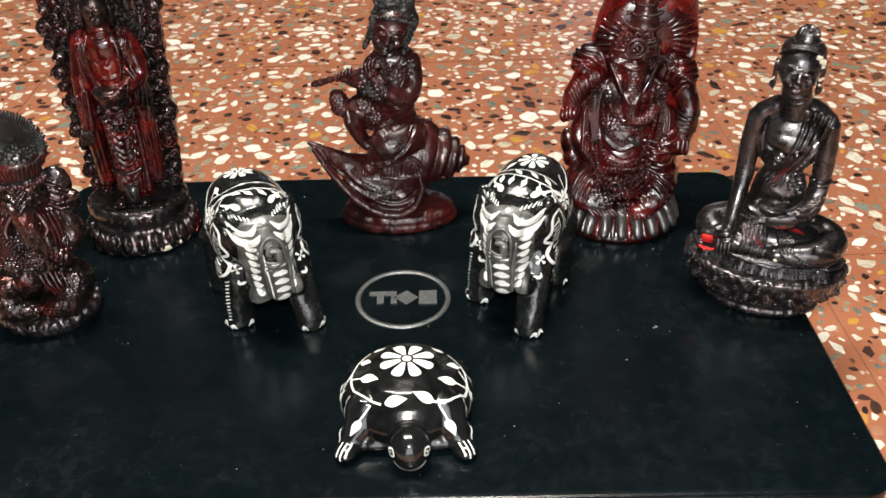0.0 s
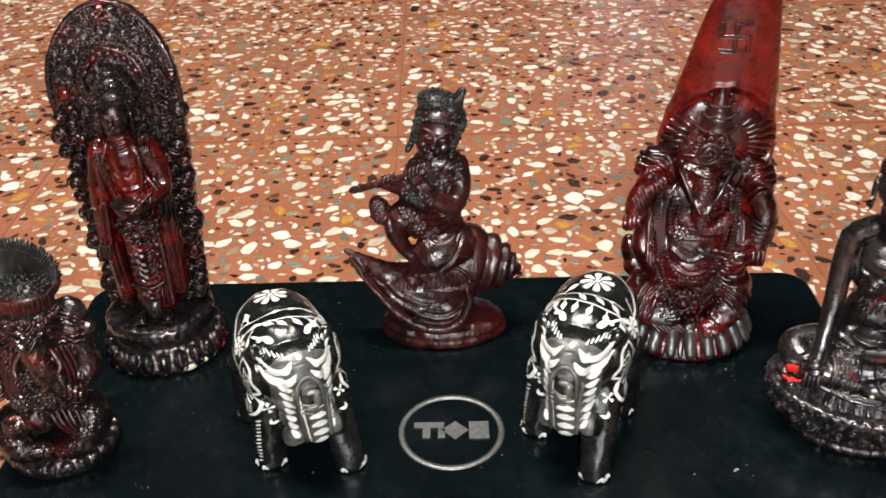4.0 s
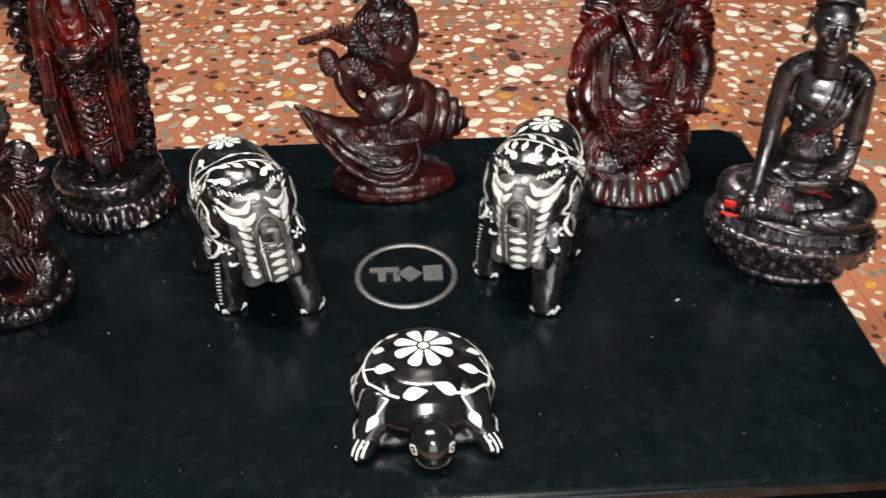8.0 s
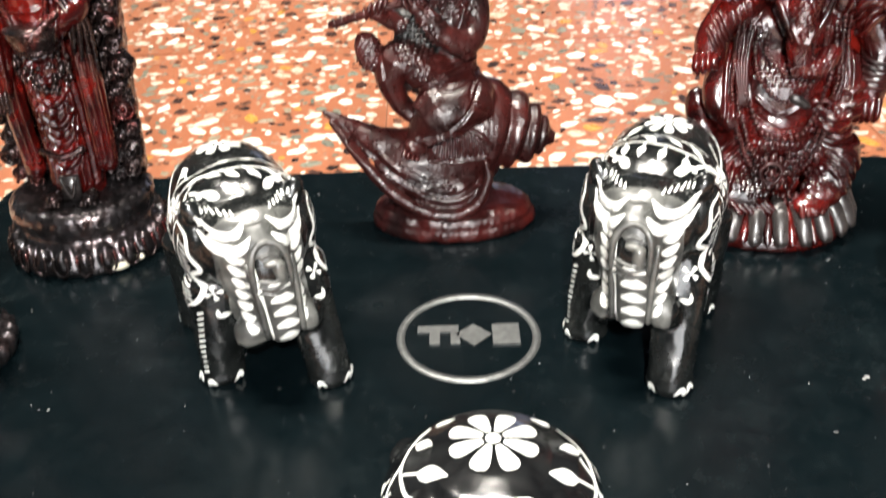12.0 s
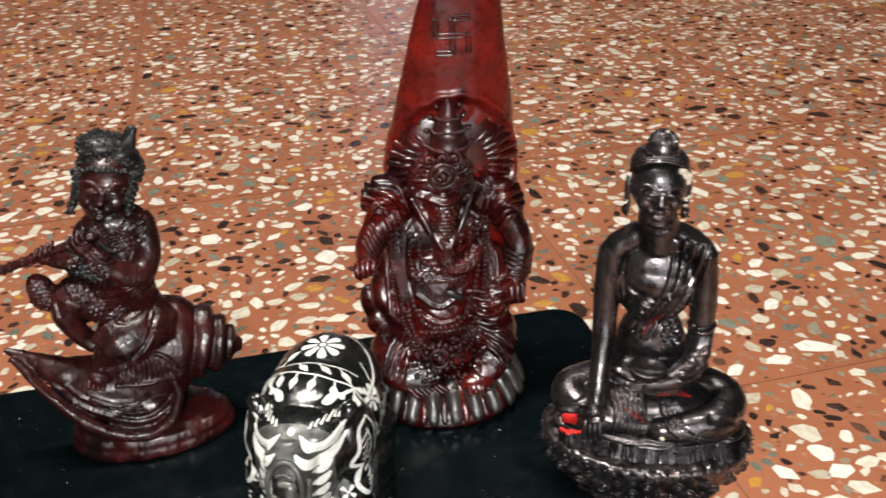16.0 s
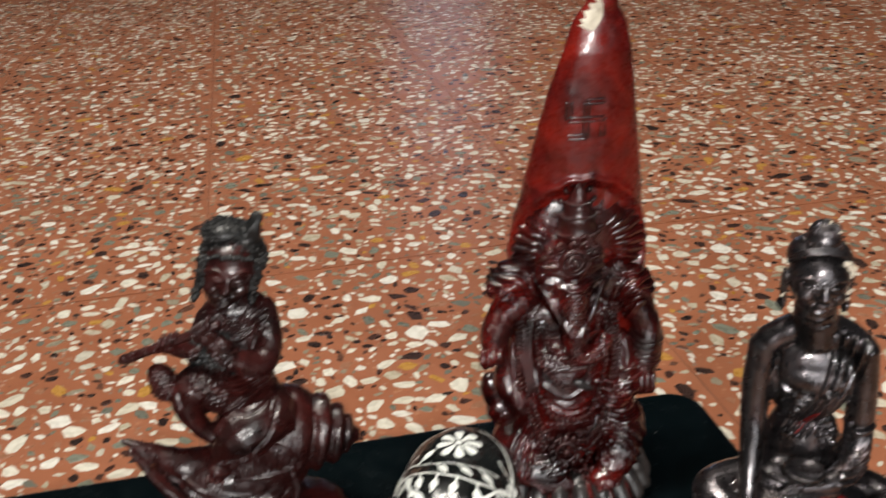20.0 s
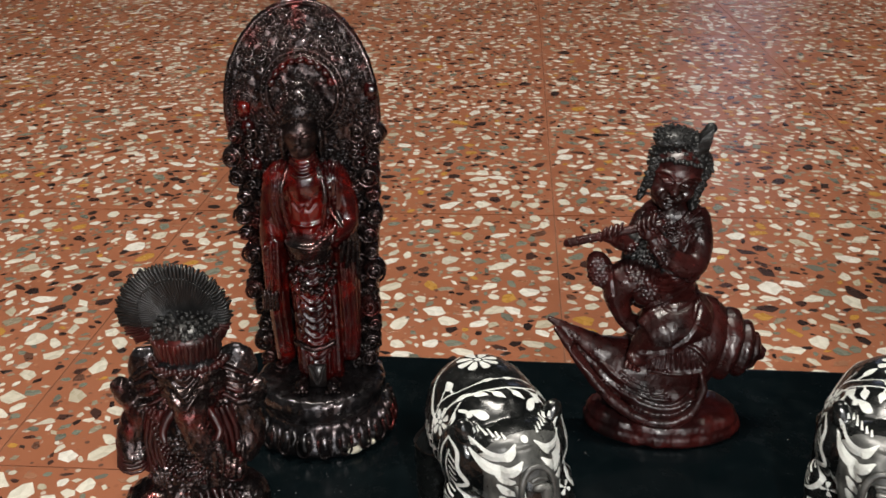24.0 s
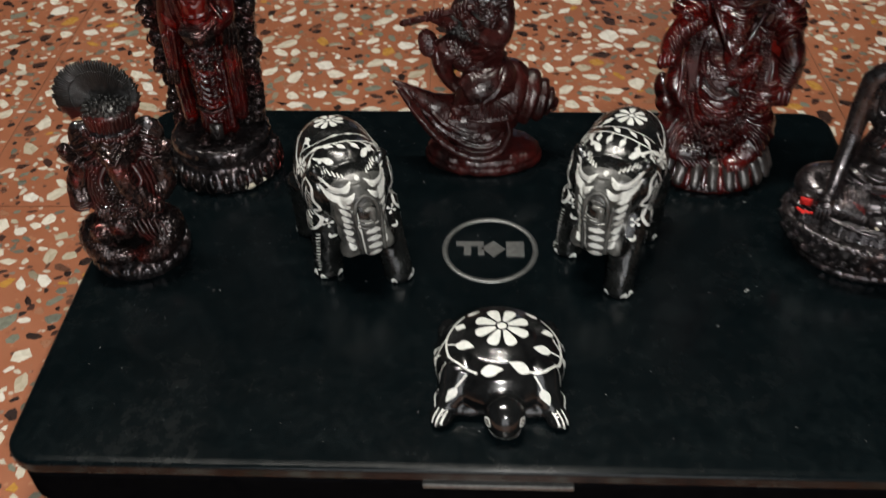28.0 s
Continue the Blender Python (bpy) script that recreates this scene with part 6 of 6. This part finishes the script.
    p.stroke(o, up, top, [(-17, -2), (-15.6, 6), (-11, 14), (-3, 18)], 0.6)
    p.stroke(o, up, top, [(15.4, -5), (15, 5), (11, 13), (4, 17.5)], 0.6)
    # brows, forehead and trunk
    front, o = (0, -1, 0.35), (0, -24, 46)
    p.dot(o, up, front, 0.2, 12, 1.0)
    for e in (-1, 1):
        for k, (z, w) in enumerate(((9.6, 3.0), (5.6, 3.4))):
            p.stroke(o, up, front, [(e * 2.6, z + 1.6), (e * 6, z - 1.6), (e * 10, z - 0.6), (e * 13.2, z + 4.4)], [0.4, w * 0.85, w * 0.85, 0.4])
        for k in range(6):
            a = e * (4.6 + 1.3 * k)
            p.stroke(o, up, front, [(a, 12.6 + 0.35 * k), (a + e * 0.4, 14.0 + 0.4 * k)], [0.8, 0.4])
        p.leaf(o, up, front, e * 5.6, 17.2, 90 - e * 70, 4.6, 2.6)
        p.leaf(o, up, front, e * 9.4, 17.8, 90 - e * 80, 3.6, 2.0)
        for k in range(7):
            z = 1.6 - 3.7 * k
            p.stroke(o, up, front, [(e * (9.8 - 0.35 * k) + 0.9, z + 1.9), (e * (7.6 - 0.2 * k) + 0.9, z - 0.4), (e * (5.8 - 0.1 * k) + 0.9, z - 0.2)], [0.7, 2.5, 0.8])
    p.stroke(o, up, front, [(-3.4, 0.4), (-3.6, -4), (-2.8, -12), (-1.6, -24)], [0.4, 1.3, 1.0, 0.6])
    for k in range(5):
        p.stroke(o, up, front, [(-1.4 + 0.3 * k, -7.4 - 4.2 * k), (1.6 + 0.25 * k, -6.8 - 4.2 * k), (4.6 + 0.2 * k, -7.6 - 4.2 * k)], [1.0, 3.0, 1.0])
    # ears and flanks
    for e in (-1, 1):
        side, o, u = (e, -0.25, 0.25), (e * 17, -2, 46), (0, e, 0)
        ear_n, ear_o = (e * 0.85, -0.55, 0.1), (e * 17, -9, 41)
        fwd = lambda pts: [(-e * (1.25 * a + 1), 1.1 * b) for a, b in pts]
        p.stroke(ear_o, u, ear_n, fwd([(-3.4, 11), (0.4, 9), (1.8, 4), (4.4, 0.4), (1.4, -2.6), (4.6, -5), (3.4, -9.4), (0, -12.4)]), [0.5, 1.3, 1.5, 1.4, 1.3, 1.5, 1.4, 0.5])
        p.stroke(ear_o, u, ear_n, fwd([(-3.4, 11), (-5.2, 5), (-4.8, -2), (-3.6, -8), (0, -12.4)]), [0.5, 0.9, 0.9, 0.9, 0.5])
        p.stroke(ear_o, u, ear_n, fwd([(-2.0, 8), (-2.6, 3), (-1.4, -3)]), 0.6)
        for k in range(5):
            p.stroke(ear_o, u, ear_n, fwd([(-2.2 + 0.3 * k, 7 - 2.0 * k), (0.6 + 0.3 * k, 5.6 - 2.0 * k)]), 0.6)
            p.stroke(ear_o, u, ear_n, fwd([(-2.6 + 0.2 * k, -4.0 - 1.3 * k), (1.2 + 0.2 * k, -4.6 - 1.3 * k)]), 0.6)
        p.flower(o, u, side, e * 6.4, 5, 4.4, 7, 1.9)
        p.flower(o, u, side, e * 13, -4, 4.6, 7, 1.9, 20)
        p.stroke(o, u, side, [(e * 3, 14), (e * 2, 8), (e * 3.2, -2), (e * 6, -14)], 0.55)
        p.stroke(o, u, side, [(e * 14, 13), (e * 11, 6), (e * 8, -2), (e * 7, -14)], 0.55)
        for z, g in ((12, -60), (-4, 200), (-8, -40), (-12, 220)):
            p.leaf(o, u, side, e * (4 - 0.1 * z), z, g, 4.4, 1.8, 0.8)
        p.flower((e * 13, -16, 31), u, (e * 0.6, -1, 0.2), 0, 2, 2.4, 4, 1.3, 30)
        p.leaf((e * 13, -16, 25), u, (e * 0.6, -1, 0.2), -e * 1, 0, 90 + e * 50, 3.6, 1.5)
        p.leaf((e * 13, -16, 25), u, (e * 0.6, -1, 0.2), -e * 1, 0, 90 - e * 20, 2.8, 1.2)
        for k in range(12):
            p.stroke((e * 15, -14, 26 - 1.9 * k), u, (e, -0.35, 0), [(-0.9, 0), (0.9, 0.8)], 0.65)
        for leg_y in ((-13, 20) if e < 0 else (-27, 11)):
            p.stroke((e * 16, leg_y, 3.4), u, (e, -0.6, 0.1), [(-2.6, -2.2), (-1.6, 0.2), (0, -1.6)], [0.5, 1.6, 0.4])
    for x, y in ((-13.6, -19), (12.8, -33)):
        p.stroke((x, y, 3.0), up, (0, -1, 0.2), [(-4.4, -1.9), (-4.0, 0.2), (-2.6, -1.8)], [0.5, 1.3, 0.4])
        p.stroke((x, y, 3.0), up, (0, -1, 0.2), [(2.0, -1.8), (3.8, 0.4), (4.4, -1.9)], [0.4, 1.4, 0.5])
    grey_f = [q for q, g in zip(f, flag) if g]
    dark_f = [q for q, g in zip(f, flag) if not g]
    out = [(v, dark_f, SOAPSTONE), (v, grey_f, GREY_STONE), (np.array(d.v), d.f, GREY_STONE), (np.array(hollow_shade.v), hollow_shade.f, SOAPSTONE), (np.array(p.clay.v), p.clay.f, WHITE_PAINT)]
    return out


def tortoise():
    b, h = Clay(), Clay()
    b.lathe([(0, 2.0), (20, 2.0), (23.4, 3.6), (25.0, 6.8), (24.8, 10.2), (22.8, 14.0), (19.0, 17.6), (13.4, 20.6), (6.8, 22.2), (0, 22.6)], 1, 1.0, n=56)
    b.ell((0, -18, 7.5), (9, 7, 6.5))
    h.join(b)
    h.ell((1.6, -27, 8.4), (7.8, 8.6, 7.4)).ell((1.8, -31, 6.6), (6.0, 4.6, 5.4)).ell((1, -20, 8.2), (8.4, 6.5, 7.0))
    for e in (-1, 1):
        h.tube([(e * 14, -10, 12), (e * 16.5, -16, 7), (e * 20, -21, 3.4)], [8, 6.4, 3.8]).ell((e * 8, -17, 6), (8, 6, 6))
    for e in (-1, 1):
        h.ell((e * 18.5, -18, 3.6), (5.8, 7, 3.6), (0, 0, e * -35)).ell((e * 20.8, -23.6, 3.0), (4.6, 6.0, 3.0), (0, 0, e * 24))
        h.ell((e * 12, -18.5, 3.4), (9, 6, 3.6), (0, 0, e * 8))
        h.ell((e * 19, 18, 3.2), (5.4, 5.4, 3.2)).ell((e * 20, 22, 1.8), (3.6, 4.6, 1.8))
    h.ell((0, 25, 3.4), (2.4, 4, 2.0))
    hv, hf = fuse(h, 0.5, 16)
    hv[:, 2] = np.maximum(hv[:, 2], 0.0)
    p = Brush(hv, hf, 0.16)
    o, up, top = (0, 0, 12), (1, 0, 0), (0, 0, 1)
    p.flower(o, up, top, 0.6, 4.0, 10.4, 8, 4.4, 22)
    # vines round the shoulders of the shell, each ending in a leaf at the front
    p.stroke(o, up, top, [(-13.4, 12.4), (-17.6, 7), (-20, 0), (-18.4, -8), (-14, -13), (-8.4, -16.2)], 0.75)
    p.stroke(o, up, top, [(15.6, 12), (21, 6), (22.6, -3), (20.8, -9.6), (15.8, -14.6), (10.4, -15)], 0.75)
    p.leaf(o, up, top, -7.0, -16.0, 6, 8.0, 4.0)
    p.leaf(o, up, top, 10.4, -15.0, 163, 7.6, 4.0)
    p.leaf(o, up, top, -19.8, -1.4, -24, 7.2, 3.9, 4.0)
    p.leaf(o, up, top, 22.4, -4.2, 187, 6.6, 3.9, 4.0)
    p.leaf(o, up, top, -17.4, 7.6, -36, 4.4, 3.6, 1.2)
    p.leaf(o, up, top, 20.6, 5.8, 205, 5.2, 3.4, 0.8)
    p.leaf(o, up, top, -12.2, 12.4, 24, 5.0, 2.2)
    p.leaf(o, up, top, 14.0, 12.0, 152, 5.0, 2.2)
    for k in range(3):
        p.stroke((-20.6, 12, 8), (0, 1, 0), (-1, 0, 0.6), [(-2.0, 3.4 - 1.9 * k), (2.4, 3.0 - 1.9 * k)], 0.8)
    for e in (-1, 1):
        side, q = (e, -0.9, 0.35), (e * 17, -13, 9)
        p.leaf(q, (1, e * 0.9, 0), side, 5.5 * -e, 8.0, -94, 6.0, 2.8, 5.0)
        p.leaf(q, (1, e * 0.9, 0), side, 4.0 * e, 7.4, -92, 6.0, 2.8, 4.4)
        p.stroke(q, (1, e * 0.9, 0), side, [(e * 13, 10), (e * 10.4, 2), (e * 4.6, -4), (e * -1.5, -6.8)], 0.75)
        p.leaf((e * 20, 2, 9), (0, e, 0), (e, 0, 0.4), 2, 4, -95, 5, 2.6, 2.0)
        p.leaf((e * 20, 2, 9), (0, e, 0), (e, 0, 0.4), -6 * e, 4, -95, 5, 2.6, 2.0)
        for k in range(3):
            c = (e * 21.2, -24.6, 5)
            p.stroke(c, up, (e * 0.25, -0.3, 1), [(e * (0.0 - 1.6 * k) + 0.9 * e, 2.0 - 0.6 * k), (e * (2.4 - 1.6 * k) + 1.3 * e, -4.2 - 0.5 * k)], [0.4, 0.8], per=8)
        p.stroke((1.6 + e * 6, -31.4, 9.6), (0, e, 0), (e, -0.7, 0.45), [(-1.9, 0), (0, 1.6), (1.9, 0), (0, -1.6), (-1.9, 0)], 0.65, per=4)
        p.dot((1.6 + e * 6, -31.4, 9.6), (0, e, 0), (e, -0.7, 0.45), 0, 0, 0.5)
    p.stroke((1.7, -35, 5.2), up, (0, -1, 0.25), [(-5.6, 1.6), (-3.6, -0.6), (0, -2.2), (3.6, -0.6), (5.6, 1.6)], [0.4, 0.8, 0.9, 0.8, 0.4])
    return [(hv, hf, SOAPSTONE_SHINY), (np.array(p.clay.v), p.clay.f, WHITE_PAINT)]


figurine("seated_statuette", seated_sage(), pose(0.168, 0.000, H, 0, 0, -22), "polished dark brown resin seated figure on a lotus base", "statuette", "statuettes on the laptop")
figurine("flute_statuette", flute_player(), pose(-0.003, 0.073, H, 0, 0, 0), "maroon resin flute player seated on a conch shell", "statuette", "statuettes on the laptop")
figurine("standing_statuette", standing_sage(), pose(-0.138, 0.0645, H, 0, 0, 4), "dark red resin standing figure with scrolled back plate", "statuette", "statuettes on the laptop")
figurine("shell_statuette", shell_deity(), pose(0.113, 0.066, H, 0, 0, -4), "glossy oxblood resin elephant-headed figure on a tall shell", "statuette", "statuettes on the laptop")
figurine("fan_crown_statuette", small_deity(), pose(-0.1645, -0.004, H, 0, 0, 8) @ Matrix.Diagonal((0.94, 0.94, 0.97, 1)), "dark brown resin elephant-headed figure with ribbed fan crown", "statuette", "statuettes on the laptop")
figurine("elephant_figurine", elephant(10.5, 48), pose(-0.0655, 0.0015, H, 0, 0, 24) @ Matrix.Diagonal((1.09, 1.0, 0.97, 1)), "black soapstone elephant figurine painted with white flowers and leaves", "figurine", "pair of stone elephants")
figurine("elephant_figurine", elephant(7.0, 0), pose(0.0555, 0.007, H, 0, 0, -22) @ Matrix.Diagonal((1.10, 1.08, 0.98, 1)), "black soapstone elephant figurine painted with white flowers and leaves", "figurine", "pair of stone elephants")
figurine("tortoise_figurine", tortoise(), pose(0.0035, -0.0745, H, 0, 0, 0) @ Matrix.Diagonal((1.07, 1.04, 1.05, 1)), "polished black stone tortoise figurine with white painted flower", "figurine")


# ---- terrazzo floor: tiles and marble chips ----
TILE_X, TILE_Y, JOINT = 0.256, 0.288, 0.0009
TX0, TY0, SKEW = -0.036, 0.072, radians(1.0)
grid = Matrix.Translation((TX0, TY0, 0)) @ Matrix.Rotation(SKEW, 4, "Z")
bm = bevelled_box((TILE_X - JOINT, TILE_Y - JOINT, 0.02), (0, 0, -0.01))
tile_mesh = bpy.data.meshes.new("tile")
bm.to_mesh(tile_mesh)
bm.free()
tile_mesh.materials.append(CEMENT)
for i in range(-9, 10):
    for j in range(-8, 13):
        m = grid @ Matrix.Translation(((i + 0.5) * TILE_X, (j + 0.5) * TILE_Y, 0))
        x, y = m.translation.x, m.translation.y
        if X0 + 0.12 < x < X1 - 0.12 and Y0 + 0.14 < y < Y1 - 0.14:
            t = new("tile", tile_mesh)
            t.parent = floor
            t.matrix_local = m


def chip_outline(r, turn, n, stretch, r_of):
    pts = []
    for k in range(n):
        a = 2 * math.pi * (k + r_of.uniform(-0.3, 0.3)) / n
        q = r * r_of.uniform(0.72, 1.12)
        x, y = q * math.cos(a) * stretch, q * math.sin(a) / stretch
        pts.append((x * math.cos(turn) - y * math.sin(turn), x * math.sin(turn) + y * math.cos(turn)))
    return pts


def chip_geometry(pts, cx, cy):
    n = len(pts)
    v = [(cx + x, cy + y, -0.0008) for x, y in pts] + [(cx + x, cy + y, 0.00008) for x, y in pts] + [(cx + x * 0.94, cy + y * 0.94, 0.00016) for x, y in pts]
    f = [tuple(range(2 * n, 3 * n))]
    for a in (0, n):
        f += [(a + i, a + (i + 1) % n, a + n + (i + 1) % n, a + n + i) for i in range(n)]
    return v, f


rng = random.Random(42)
CELL = 0.02
cells = {}
chips = []
inverse = grid.inverted()
sizes = [0.0074] * 650 + [0.0059] * 4600 + [0.0047] * 10500 + [0.0036] * 18500 + [0.0026] * 24000 + [0.0019] * 26000
for r in sizes:
    r *= rng.uniform(0.85, 1.15)
    for _ in range(3):
        y = -0.45 + 2.15 * rng.random() ** 1.15
        x = rng.uniform(-1.25, 1.25) * (0.58 if r < 0.003 else 1.0)
        if abs(x) > 0.85 and rng.random() < (abs(x) - 0.85) / 0.4:
            continue
        if r < 0.0026 and y > 0.75:
            continue
        p = inverse @ Vector((x, y, 0))
        ex = abs((p.x / TILE_X) % 1 - 0.5) * TILE_X
        ey = abs((p.y / TILE_Y) % 1 - 0.5) * TILE_Y
        if ex > TILE_X / 2 - r - 0.001 or ey > TILE_Y / 2 - r - 0.001:
            if rng.random() < 0.9:
                continue
            r2 = 0.0016
            if ex > TILE_X / 2 - r2 - 0.001 or ey > TILE_Y / 2 - r2 - 0.001:
                continue
            r = r2
        ci, cj = int(x // CELL), int(y // CELL)
        near = (q for a in (-1, 0, 1) for b in (-1, 0, 1) for q in cells.get((ci + a, cj + b), ()))
        if all((x - q[0]) ** 2 + (y - q[1]) ** 2 > (0.86 * (r + q[2]) + 0.0004) ** 2 for q in near):
            cells.setdefault((ci, cj), []).append((x, y, r))
            chips.append((x, y, r))
            break

v, f, singles = [], [], 0
light_v, light_f = [], []
shared = []
for k in range(14):
    pts = chip_outline(1.0, 0, rng.randint(5, 8), rng.uniform(1.0, 1.35), rng)
    cv, cf = chip_geometry([(x * 0.006, y * 0.006) for x, y in pts], 0, 0)
    shared.append(mesh_of("stone_chip", cv, cf, [CHIP_ONE], smooth=False))
for x, y, r in chips:
    close = (y > 0.12 and y < 0.26 and abs(x) < 0.34) or (abs(x) > 0.19 and abs(x) < 0.30 and -0.12 < y < 0.26)
    if close and r > 0.0046 and singles < 300:
        s = r / 0.006
        c = new("stone_chip", shared[singles % 14])
        c.parent = floor
        c.matrix_local = Matrix.Translation((x, y, 0)) @ Matrix.Rotation(rng.uniform(0, 6.28), 4, "Z") @ Matrix.Diagonal((s, s, 1, 1))
        singles += 1
        continue
    cv, cf = chip_geometry(chip_outline(r, rng.uniform(0, 6.28), rng.randint(4, 7), rng.uniform(1.0, 1.5), rng), x, y)
    tv, tf = (light_v, light_f) if r > 0.0042 and rng.random() < 0.68 else (v, f)
    k = len(tv)
    tv.extend(cv)
    tf.extend(tuple(i + k for i in q) for q in cf)
ob = new("marble_chips", mesh_of("marble_chips", v, f, [CHIPS], smooth=False))
ob.parent = floor
tagged(ob, "white, black, grey and ochre marble chips set in red terrazzo", "", kind="stuff")
ob = new("pale_marble_chips", mesh_of("pale_marble_chips", light_v, light_f, [LIGHT_CHIPS], smooth=False))
ob.parent = floor
tagged(ob, "large pale marble chips set in red terrazzo", "", kind="stuff")
